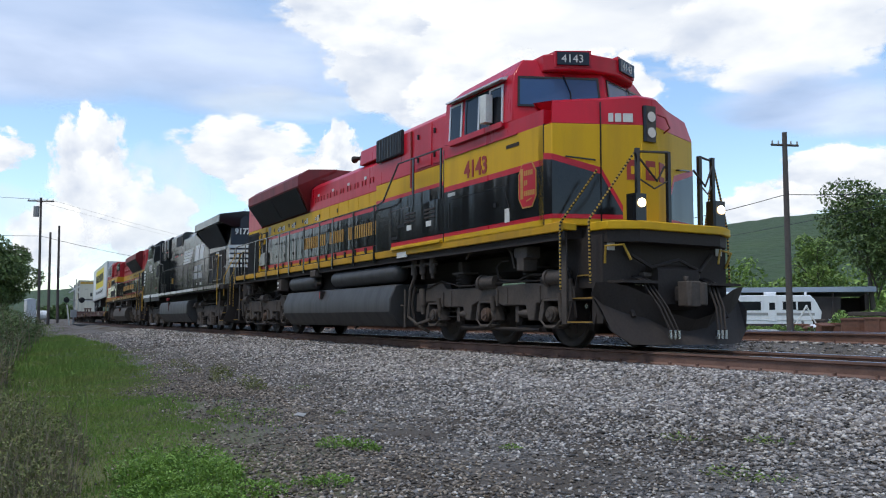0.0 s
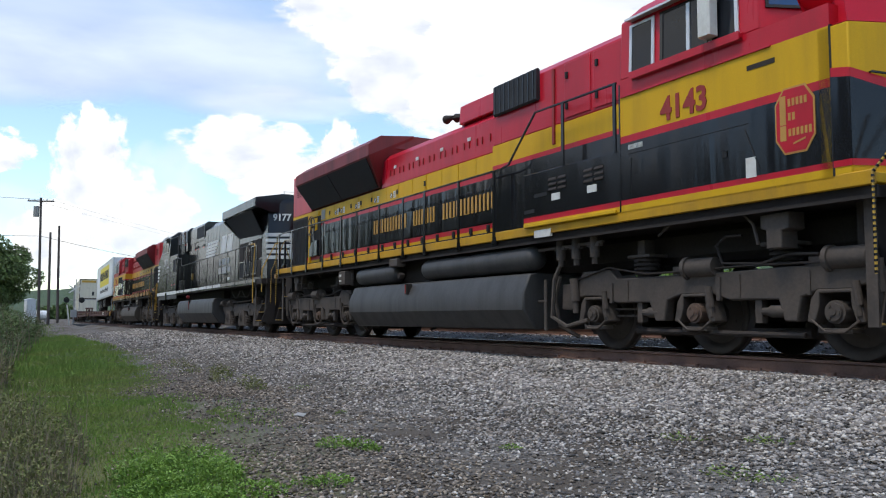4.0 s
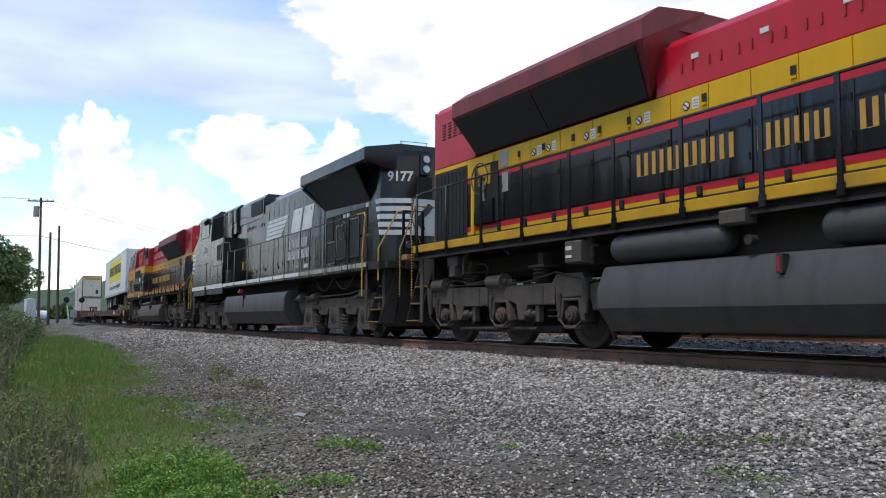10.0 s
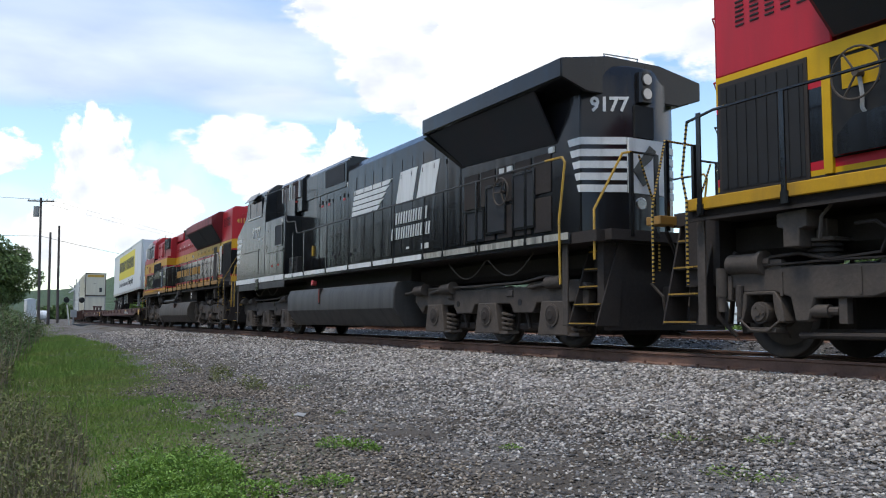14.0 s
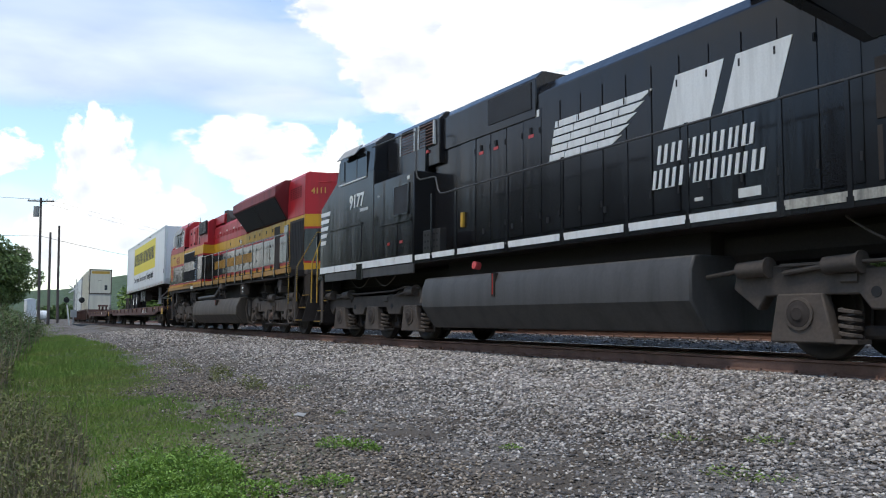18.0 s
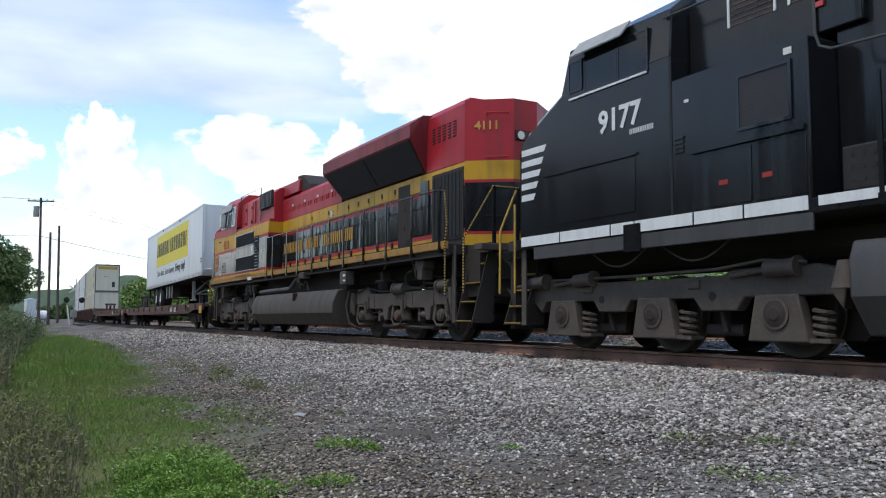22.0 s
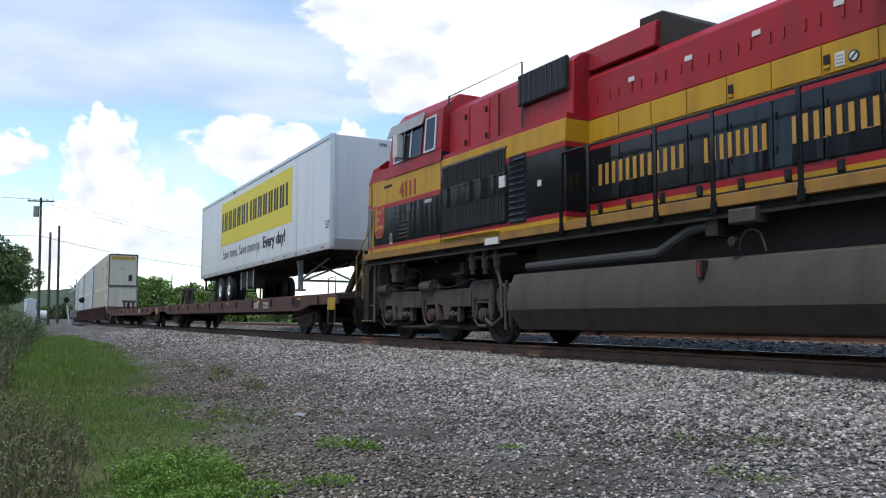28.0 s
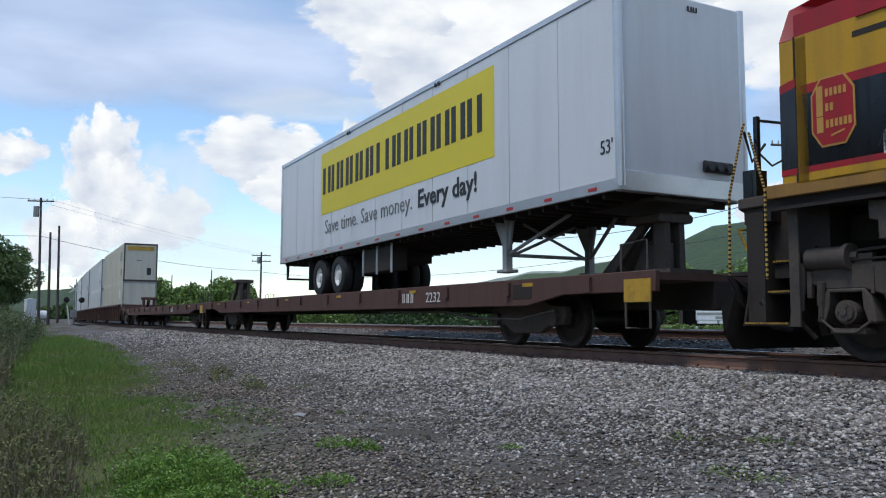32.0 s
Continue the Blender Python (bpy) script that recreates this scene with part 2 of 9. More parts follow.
# ---- materials ----
def material(name, colour, rough=0.6, metal=0.0, vary=0.15, grain=30.0, coarse=1.5, bump=0.15, dirt=None, dirt_amount=0.3,
             spec=0.5, coat=0.0, streak=False, bump_scale=None, island=0.0, glow=0.0, dist=0.01, wavy=0.0):
    """A surface with fine grain and coarse stains in object space."""
    m = bpy.data.materials.new(name)
    m.use_nodes = True
    nt = m.node_tree
    n, l = nt.nodes, nt.links
    bs = n["Principled BSDF"]
    tc = n.new("ShaderNodeTexCoord")
    fine = n.new("ShaderNodeTexNoise")
    fine.inputs["Scale"].default_value, fine.inputs["Detail"].default_value = grain, 4
    big = n.new("ShaderNodeTexNoise")
    big.inputs["Scale"].default_value, big.inputs["Detail"].default_value, big.inputs["Roughness"].default_value = coarse, 5, 0.6
    l.new(tc.outputs["Object"], fine.inputs["Vector"])
    if streak:
        mp = n.new("ShaderNodeMapping")
        mp.inputs["Scale"].default_value = (3.0, 3.0, 0.35)
        l.new(tc.outputs["Object"], mp.inputs["Vector"])
        l.new(mp.outputs[0], big.inputs["Vector"])
    else:
        l.new(tc.outputs["Object"], big.inputs["Vector"])
    c = Vector(colour)
    ramp = n.new("ShaderNodeMix")
    ramp.data_type = "RGBA"
    ramp.inputs["A"].default_value = (*(c * (1 - vary)), 1)
    ramp.inputs["B"].default_value = (*[min(1, x * (1 + vary)) for x in c], 1)
    l.new(fine.outputs["Fac"], ramp.inputs["Factor"])
    out = ramp.outputs["Result"]
    mask = n.new("ShaderNodeMapRange")
    mask.inputs["From Min"].default_value, mask.inputs["From Max"].default_value = 0.45, 0.75
    mask.inputs["To Max"].default_value = dirt_amount
    l.new(big.outputs["Fac"], mask.inputs["Value"])
    dm = n.new("ShaderNodeMix")
    dm.data_type = "RGBA"
    dm.inputs["B"].default_value = (*(dirt if dirt else c * 0.6), 1)
    l.new(mask.outputs[0], dm.inputs["Factor"])
    l.new(out, dm.inputs["A"])
    out = dm.outputs["Result"]
    if island:
        g = n.new("ShaderNodeNewGeometry")
        hv = n.new("ShaderNodeHueSaturation")
        mr = n.new("ShaderNodeMapRange")
        mr.inputs["To Min"].default_value, mr.inputs["To Max"].default_value = 1 - island, 1 + island
        l.new(g.outputs["Random Per Island"], mr.inputs["Value"])
        l.new(mr.outputs[0], hv.inputs["Value"])
        l.new(out, hv.inputs["Color"])
        out = hv.outputs[0]
    l.new(out, bs.inputs["Base Color"])
    rr = n.new("ShaderNodeMapRange")
    rr.inputs["To Min"].default_value, rr.inputs["To Max"].default_value = max(0.02, rough - 0.1), min(1, rough + 0.12)
    l.new(big.outputs["Fac"], rr.inputs["Value"])
    l.new(rr.outputs[0], bs.inputs["Roughness"])
    bs.inputs["Metallic"].default_value, bs.inputs["Specular IOR Level"].default_value = metal, spec
    bs.inputs["Coat Weight"].default_value = coat
    if bump:
        bp = n.new("ShaderNodeBump")
        bp.inputs["Strength"].default_value, bp.inputs["Distance"].default_value = bump, dist
        bt = fine
        if bump_scale:
            bt = n.new("ShaderNodeTexNoise")
            bt.inputs["Scale"].default_value, bt.inputs["Detail"].default_value = bump_scale, 6
            l.new(tc.outputs["Object"], bt.inputs["Vector"])
        l.new(bt.outputs["Fac"], bp.inputs["Height"])
        l.new(bp.outputs[0], bs.inputs["Normal"])
        if wavy:                # buckled sheet metal
            wm, wt, wb = n.new("ShaderNodeMapping"), n.new("ShaderNodeTexNoise"), n.new("ShaderNodeBump")
            wm.inputs["Scale"].default_value = (2.6, 1.0, 0.3)
            wt.inputs["Scale"].default_value, wt.inputs["Detail"].default_value = 1.0, 2
            wb.inputs["Strength"].default_value, wb.inputs["Distance"].default_value = 1.0, wavy
            l.new(tc.outputs["Object"], wm.inputs["Vector"])
            l.new(wm.outputs[0], wt.inputs["Vector"])
            l.new(wt.outputs["Fac"], wb.inputs["Height"])
            l.new(wb.outputs[0], bp.inputs["Normal"])
    if glow:
        bs.inputs["Emission Color"].default_value = (*colour, 1)
        bs.inputs["Emission Strength"].default_value = glow
    return m


RED = material("red_paint", (0.50, 0.012, 0.028), 0.3, vary=0.1, grain=60, coarse=0.8, bump=0.03, dirt=(0.20, 0.02, 0.026), dirt_amount=0.4, streak=True, wavy=0.008, spec=0.3)
YELLOW = material("yellow_paint", (0.64, 0.365, 0.012), 0.48, vary=0.08, grain=60, coarse=0.9, bump=0.03, dirt=(0.38, 0.22, 0.03), dirt_amount=0.45, streak=True, wavy=0.008, spec=0.2)
BLACK = material("black_paint", (0.011, 0.011, 0.0125), 0.13, vary=0.2, grain=60, coarse=0.8, bump=0.03, dirt=(0.018, 0.018, 0.018), dirt_amount=0.5, streak=True, wavy=0.02, spec=0.4)
SATIN = material("satin_black_paint", (0.0105, 0.0105, 0.012), 0.18, vary=0.2, grain=60, coarse=0.8, bump=0.03, dirt=(0.018, 0.018, 0.018), dirt_amount=0.4, streak=True, wavy=0.014, spec=0.36)
WHITE = material("white_paint", (0.72, 0.72, 0.70), 0.5, vary=0.06, grain=50, coarse=1.2, bump=0.03, dirt=(0.4, 0.38, 0.34), dirt_amount=0.4, streak=True)
GREASE = material("grimy_steel", (0.085, 0.068, 0.056), 0.75, vary=0.3, grain=25, coarse=2.5, bump=0.3, dirt=(0.045, 0.039, 0.035), dirt_amount=0.8, spec=0.3)
# grime of the underbody; also the painted shade at the hood foot
DARK = material("dark_grime_and_shade", (0.04, 0.032, 0.028), 0.7, vary=0.3, grain=25, coarse=2.5, bump=0.25, dirt=(0.05, 0.042, 0.035), dirt_amount=0.5, spec=0.2)
TANK = material("tank_grime", (0.06, 0.057, 0.055), 0.5, vary=0.2, grain=20, coarse=1.1, bump=0.1, dirt=(0.03, 0.029, 0.028), dirt_amount=0.7, streak=True, spec=0.35)
# near-black: shade of openings put into flat sheets; also black latches and hinges
VOID = material("recess_shade_and_black_parts", (0.012, 0.012, 0.013), 0.8, bump=0.0)
CHROME = material("worn_bright_steel", (0.6, 0.6, 0.6), 0.25, metal=1.0, vary=0.1, bump=0.05)
TREAD = material("wheel_steel", (0.06, 0.048, 0.04), 0.6, metal=0.4, vary=0.25, grain=20, coarse=3, bump=0.15, dirt=(0.04, 0.033, 0.028), dirt_amount=0.8)
RAILRUST = material("rusty_rail", (0.19, 0.108, 0.08), 0.8, vary=0.3, grain=40, coarse=3, bump=0.3, dirt=(0.085, 0.05, 0.038), dirt_amount=0.7)
RAILTOP = material("polished_rail", (0.55, 0.54, 0.53), 0.22, metal=1.0, vary=0.1, grain=30, coarse=2, bump=0.02)
TIE = material("creosoted_timber", (0.06, 0.048, 0.038), 0.9, vary=0.35, grain=15, coarse=3, bump=0.5, dirt=(0.12, 0.11, 0.1), dirt_amount=0.6, island=0.3)
GLASS = material("cab_glass", (0.01, 0.012, 0.016), 0.06, vary=0.05, bump=0.0, spec=0.28)
# blue base colour stands in for the sky mirrored in the glass
SCREEN_BLUE = material("windshield_sky_blue", (0.03, 0.085, 0.2), 0.15, vary=0.05, bump=0.0, spec=0.35)
HANDRAIL_Y = material("yellow_handrail", (0.5, 0.29, 0.03), 0.5, vary=0.15, grain=20, coarse=4, bump=0.05, dirt=(0.12, 0.075, 0.035), dirt_amount=0.7)
LAMP = material("lit_lamp", (1.0, 0.72, 0.42), 0.2, vary=0.0, bump=0.0, glow=4)
RUST = material("rusty_flatcar_paint", (0.09, 0.04, 0.03), 0.75, vary=0.25, grain=18, coarse=1.4, bump=0.2, dirt=(0.06, 0.035, 0.028), dirt_amount=0.8, streak=True)
RUBBER = material("tyre_rubber", (0.018, 0.018, 0.018), 0.85, vary=0.25, grain=40, coarse=3, bump=0.3)

LENS = material("unlit_lamp_lens", (0.42, 0.41, 0.4), 0.12, metal=0.6, vary=0.3, grain=60, bump=0.05)
TREAD_EDGE = material("dull_yellow_tread", (0.34, 0.2, 0.03), 0.7, vary=0.2, grain=30, coarse=6, bump=0.1, dirt=(0.08, 0.06, 0.04), dirt_amount=0.8)


def ground_material():
    m = bpy.data.materials.new("stone_and_verge")
    m.use_nodes = True
    n, l = m.node_tree.nodes, m.node_tree.links
    bs = n["Principled BSDF"]
    tc = n.new("ShaderNodeTexCoord")
    vor = n.new("ShaderNodeTexVoronoi")
    vor.inputs["Scale"].default_value = 34
    l.new(tc.outputs["Object"], vor.inputs["Vector"])
    ns = n.new("ShaderNodeTexNoise")
    ns.inputs["Scale"].default_value, ns.inputs["Detail"].default_value = 0.55, 6
    l.new(tc.outputs["Object"], ns.inputs["Vector"])
    fine = n.new("ShaderNodeTexNoise")
    fine.inputs["Scale"].default_value, fine.inputs["Detail"].default_value = 9, 5
    l.new(tc.outputs["Object"], fine.inputs["Vector"])
    stone = n.new("ShaderNodeValToRGB")
    stone.color_ramp.elements[0].color = (0.05, 0.046, 0.041, 1)
    stone.color_ramp.elements[1].color = (0.24, 0.22, 0.2, 1)
    l.new(vor.outputs["Color"], stone.inputs["Fac"])
    dirt = n.new("ShaderNodeMix")
    dirt.data_type = "RGBA"
    dirt.inputs["B"].default_value = (0.085, 0.069, 0.053, 1)
    dr = n.new("ShaderNodeMapRange")
    dr.inputs["From Min"].default_value, dr.inputs["From Max"].default_value = 0.45, 0.62
    l.new(ns.outputs["Fac"], dr.inputs["Value"])
    l.new(dr.outputs[0], dirt.inputs["Factor"])
    l.new(stone.outputs[0], dirt.inputs["A"])
    # verge: green where the ground lies far enough from the track
    sep = n.new("ShaderNodeSeparateXYZ")
    l.new(tc.outputs["Object"], sep.inputs[0])
    sq = n.new("ShaderNodeMath")
    sq.operation = "MULTIPLY"
    l.new(sep.outputs[0], sq.inputs[0])
    l.new(sep.outputs[0], sq.inputs[1])
    lat = n.new("ShaderNodeMath")
    lat.operation = "MULTIPLY_ADD"
    lat.inputs[1].default_value = -K_CURVE / 2
    l.new(sq.outputs[0], lat.inputs[0])
    l.new(sep.outputs[1], lat.inputs[2])
    wob = n.new("ShaderNodeMath")
    wob.operation = "MULTIPLY_ADD"
    wob.inputs[1].default_value = 3.0
    l.new(ns.outputs["Fac"], wob.inputs[0])
    l.new(lat.outputs[0], wob.inputs[2])
    gm = n.new("ShaderNodeMapRange")
    gm.inputs["From Min"].default_value, gm.inputs["From Max"].default_value = -5.0, -6.2
    l.new(wob.outputs[0], gm.inputs["Value"])
    gf = n.new("ShaderNodeMapRange")
    gf.inputs["From Min"].default_value, gf.inputs["From Max"].default_value = 12.0, 14.0
    l.new(wob.outputs[0], gf.inputs["Value"])
    mx = n.new("ShaderNodeMath")
    mx.operation = "MAXIMUM"
    l.new(gm.outputs[0], mx.inputs[0])
    l.new(gf.outputs[0], mx.inputs[1])
    grass = n.new("ShaderNodeMix")
    grass.data_type = "RGBA"
    grass.inputs["A"].default_value = (0.08, 0.083, 0.028, 1)
    grass.inputs["B"].default_value = (0.13, 0.14, 0.038, 1)
    l.new(fine.outputs["Fac"], grass.inputs["Factor"])
    fin = n.new("ShaderNodeMix")
    fin.data_type = "RGBA"
    l.new(mx.outputs[0], fin.inputs["Factor"])
    l.new(dirt.outputs["Result"], fin.inputs["A"])
    l.new(grass.outputs["Result"], fin.inputs["B"])
    l.new(fin.outputs["Result"], bs.inputs["Base Color"])
    bs.inputs["Roughness"].default_value = 0.95
    bp = n.new("ShaderNodeBump")
    bp.inputs["Strength"].default_value, bp.inputs["Distance"].default_value = 0.9, 0.03
    l.new(vor.outputs["Distance"], bp.inputs["Height"])
    l.new(bp.outputs[0], bs.inputs["Normal"])
    return m


GROUND = ground_material()


# ---- ground and track ----
def smooth(a, b, x):
    t = max(0.0, min(1.0, (x - a) / (b - a)))
    return t * t * (3 - 2 * t)


def lateral(x, y):
    """Metres from the centre of the near track to the far side."""
    return y - K_CURVE * x * x / 2 if x > -400 else y - K_CURVE * 400 * 400 / 2 + 0.384 * (x + 400)


def ground_z(x, y):
    u = lateral(x, y)
    if u < 0:
        z = -0.20 - 0.16 * smooth(-1.5, -2.6, u) - 0.33 * smooth(-2.3, -6.2, u) - 0.12 * smooth(-6, -9, u)
        z += 0.75 * smooth(-45, -85, x) * smooth(-2.5, -5, u)
        z += 0.12 * smooth(-8.0, -10.0, u) * smooth(-8, -16, x)
    else:
        z = -0.20 + 0.26 * smooth(1.8, 2.7, u) - 0.25 * smooth(7, 9.5, u) + 0.1 * smooth(20, 60, u)
    far = math.hypot(x, y)
    z += 1.5 * smooth(150, 500, far)
    if far < 120:
        z += 0.03 * noise.noise((x * 0.5, y * 0.5, 0)) + (0.018 * noise.noise((x * 2.3, y * 2.3, 3)) if abs(u) > 1.2 else 0)
    return z


def spaced(stops):
    """Coordinates from (start, step) stops; the last start ends the run."""
    out = []
    for (a, st), (b, _) in zip(stops, stops[1:]):
        n = max(1, round((b - a) / st))
        out += [a + (b - a) * i / n for i in range(n)]
    return out + [stops[-1][0]]


xs = spaced([(-3000, 500), (-500, 60), (-140, 6), (-60, 1.0), (-25, 0.25), (-2, 0.6), (10, 5), (60, 60), (500, 500), (3000, 1)])
ys = spaced([(-3000, 500), (-300, 60), (-40, 4), (-12, 0.4), (-8.2, 0.2), (4, 0.35), (12, 1.0), (20, 8), (100, 60), (500, 500), (3000, 1)])
V = [(x, y, ground_z(x, y)) for y in ys for x in xs]
nx = len(xs)
F = [(j * nx + i, j * nx + i + 1, (j + 1) * nx + i + 1, (j + 1) * nx + i) for j in range(len(ys) - 1) for i in range(nx - 1)]
me = bpy.data.meshes.new("ground")
me.from_pydata(V, [], F)
me.shade_smooth()
me.materials.append(GROUND)
ground = tagged(new("ground", me), "grey crushed stone and dirt with green verge", "ground", kind="structure")


def rail_run(name, u, z, x0, x1, label):
    """One rail: rusty foot, web and head with a bright running band."""
    prof = [(-0.076, -0.185), (0.076, -0.185), (0.076, -0.172), (0.012, -0.15), (0.012, -0.05), (0.037, -0.035), (0.037, -0.004),
            (-0.037, -0.004), (-0.037, -0.035), (-0.012, -0.05), (-0.012, -0.15), (-0.076, -0.172)]
    st = spaced([(x0, 12), (-60, 3), (x1, 1)])
    s = Shape().loft([[on_track(x, u + a, z + b) for a, b in prof] for x in st])
    rail = part(name, s, RAILRUST, None)
    top = Shape().loft([[on_track(x, u + a, z + b) for a, b in ((-0.036, -0.004), (0.036, -0.004), (0.03, 0.0), (-0.03, 0.0))] for x in st])
    part("running_surface", top, RAILTOP, rail, "bright worn running surface", smooth=True)
    return tagged(rail, label, "rail", kind="structure")


for u, z in ((-0.755, 0.0), (0.755, 0.0), (3.52, 0.26), (5.03, 0.26)):
    rail_run("rail", u, z, -420, 25, "rusty steel rail with polished head on crushed stone")


# ---- running gear ----
TRAIN, WHEELS = [], []     # what motions() moves
RUSTCAP = material('rusty_axle_cap', (0.105, 0.066, 0.047), 0.8, vary=0.3, grain=25, coarse=3, bump=0.2)


def wheelset_mesh(r, key):
    """Two flanged wheels on an axle, centred."""
    s = Shape()
    for sg in (-1, 1):
        prof = [(0.11, 0.78), (0.15, 0.80), (0.17, 0.745), (r * 0.72, 0.725), (r * 0.80, 0.765), (r - 0.035, 0.79), (r - 0.01, 0.785), (r, 0.77),
                (r + 0.004, 0.69), (r + 0.028, 0.675), (r + 0.024, 0.655), (r * 0.8, 0.655), (r * 0.72, 0.69), (0.17, 0.70), (0.15, 0.64), (0.1, 0.62)]
        s.spin([(a, sg * b) for a, b in prof], (0, 0, 0), 32)
        for i in range(6):          # casting marks on the plate
            a = i * math.pi / 3
            s.box(math.cos(a) * r * 0.5 - 0.03, math.cos(a) * r * 0.5 + 0.03, sg * 0.735 - 0.008, sg * 0.735 + 0.008, math.sin(a) * r * 0.5 - 0.02, math.sin(a) * r * 0.5 + 0.02)
    s.cyl((0, -0.9, 0), (0, 0.9, 0), 0.095, 14)
    me = s.mesh("wheelset_" + key, 40, 1)
    me.materials.append(TREAD)
    return me


WHEEL_BIG, WHEEL_SMALL = wheelset_mesh(0.533, "large"), wheelset_mesh(0.457, "small")


def wheelset(me, r, x, parent):
    ob = again("wheelset", me, parent, Matrix.Translation((x, 0, r)), "rusty steel wheels on an axle")
    WHEELS.append((ob, (x, 0, r), r))


def coil(s, x, y, z0, z1, r, wire=0.02, turns=4):
    n = turns * 8
    s.tube([(x + r * math.cos(i * 0.785), y + r * math.sin(i * 0.785), z0 + (z1 - z0) * i / n) for i in range(n + 1)], wire, 5)


def radial_truck(loco, xc, front):
    """Three-axle truck of the red locomotives; front: +1 where its outer end points to the cab."""
    f = front
    X = lambda d: xc + f * d
    bx = lambda s, a, b, *r, **k: s.box(min(X(a), X(b)), max(X(a), X(b)), *r, **k)
    s = Shape()
    prof = [(2.62, 0.9), (2.45, 1.06), (1.5, 1.08), (0.5, 1.06), (-1.54, 1.06), (-1.68, 1.2), (-2.35, 1.2), (-2.44, 1.03), (-2.86, 1.02), (-2.88, 0.62), (-2.6, 0.6), (-2.55, 0.76),
            (-2.3, 0.82), (-1.85, 0.8), (-1.55, 0.7), (-0.85, 0.7), (-0.74, 0.44), (-0.56, 0.44), (-0.5, 0.72), (-0.25, 0.79), (0.3, 0.79), (0.6, 0.7), (1.32, 0.7), (1.4, 0.44), (1.58, 0.44),
            (1.64, 0.72), (1.85, 0.79), (2.3, 0.79)]
    for sg in (-1, 1):
        s.extrude([(X(a), b) for a, b in prof], 1, sg * 1.02, sg * 1.19)
    bx(s, -2.9, 2.5, -1.02, 1.02, 0.8, 1.0)
    truck = part("truck_frame", s, GREASE, loco, "grimy brown cast steel three-axle truck frame", bevel=0.02)
    for a in (-2.07, 0, 2.07):
        wheelset(WHEEL_BIG, 0.533, FLIP * X(a), truck)
        for sg in (-1, 1):
            b = Shape()
            ys = sorted((sg * 0.98, sg * 1.2))
            b.extrude([(X(a + d), z) for d, z in ((-0.36, 0.44), (-0.26, 0.42), (-0.2, 0.6), (-0.19, 0.76), (0.19, 0.76), (0.2, 0.6), (0.26, 0.42), (0.36, 0.44), (0.3, 0.7), (0.22, 0.8), (-0.22, 0.8), (-0.3, 0.7))], 1, *ys)
            bx(b, a - 0.22, a + 0.2, min(ys), max(ys), 0.31, 0.37)
            part("journal_box", b, GREASE, truck, bevel=0.012)
            c = Shape().cyl((X(a), sg * 0.95, 0.545), (X(a), sg * 1.2, 0.545), 0.13, 20).cyl((X(a), sg * 1.2, 0.545), (X(a), sg * 1.235, 0.545), 0.1, 20).cyl((X(a), sg * 1.235, 0.545), (X(a), sg * 1.25, 0.545), 0.04, 10)
            for k in range(3):
                q = k * 2.094 + a
                c.cyl((X(a) + 0.075 * math.cos(q), sg * 1.23, 0.545 + 0.075 * math.sin(q)), (X(a) + 0.075 * math.cos(q), sg * 1.25, 0.545 + 0.075 * math.sin(q)), 0.016, 6)
            part("axle_cap", c, RUSTCAP if a == 0 else GREASE, truck, smooth=True)
        part("traction_motor", bx(Shape(), a - 0.85, a - 0.12, -0.6, 0.6, 0.22, 0.86, c=0.12), DARK, truck)
    for sg in (-1, 1):
        for a in (-1.08, 1.3):
            sp = Shape()
            for k in range(4):
                sp.cyl((X(a), sg * 1.0, 1.1 + k * 0.062), (X(a), sg * 1.0, 1.135 + k * 0.062), 0.19, 18)
            sp.cyl((X(a), sg * 1.0, 1.05), (X(a), sg * 1.0, 1.36), 0.15, 12)
            part("rubber_spring", sp, DARK, truck, smooth=True)
            cp = bx(Shape(), a - 0.23, a + 0.23, sg * 1.0 - 0.18, sg * 1.0 + 0.18, 1.34, 1.385)
            bx(cp, a - 0.1, a + 0.05, sg * 1.0 - 0.1, sg * 1.0 + 0.1, 1.385, 1.6)
            part("spring_cap", cp, GREASE, truck, bevel=0.01)
        for a in (0.12, 2.25):
            b = Shape().cyl((X(a + 0.26), sg * 1.17, 1.14), (X(a - 0.2), sg * 1.17, 1.14), 0.125, 18).cyl((X(a - 0.2), sg * 1.17, 1.14), (X(a - 0.26), sg * 1.17, 1.14), 0.15, 18)
            b.cyl((X(a - 0.26), sg * 1.17, 1.14), (X(a - 0.34), sg * 1.17, 1.14), 0.06, 10)
            bx(b, a - 0.5, a - 0.3, sg * 1.15 - 0.04, sg * 1.15 + 0.04, 1.06, 1.17)
            part("brake_cylinder", b, GREASE, truck, smooth=True)
        for a in (-0.9, 1.19):
            b = Shape().cyl((X(a + 0.2), sg * 1.12, 0.56), (X(a - 0.02), sg * 1.12, 0.56), 0.075, 14).cyl((X(a - 0.02), sg * 1.12, 0.56), (X(a - 0.14), sg * 1.12, 0.56), 0.05, 10)
            bx(b, a - 0.24, a - 0.14, sg * 1.1 - 0.05, sg * 1.1 + 0.05, 0.42, 0.7)
            b.cyl((X(a + 0.2), sg * 1.12, 0.56), (X(a + 0.3), sg * 1.12, 0.56), 0.045, 8)
            part("slack_adjuster", b, GREASE, truck, smooth=True)
            b = bx(Shape(), a - 0.55, a + 0.35, sg * 0.86 - 0.05, sg * 0.86 + 0.05, 0.24, 0.36, c=0.03)
            part("brake_hanger", b, DARK, truck)
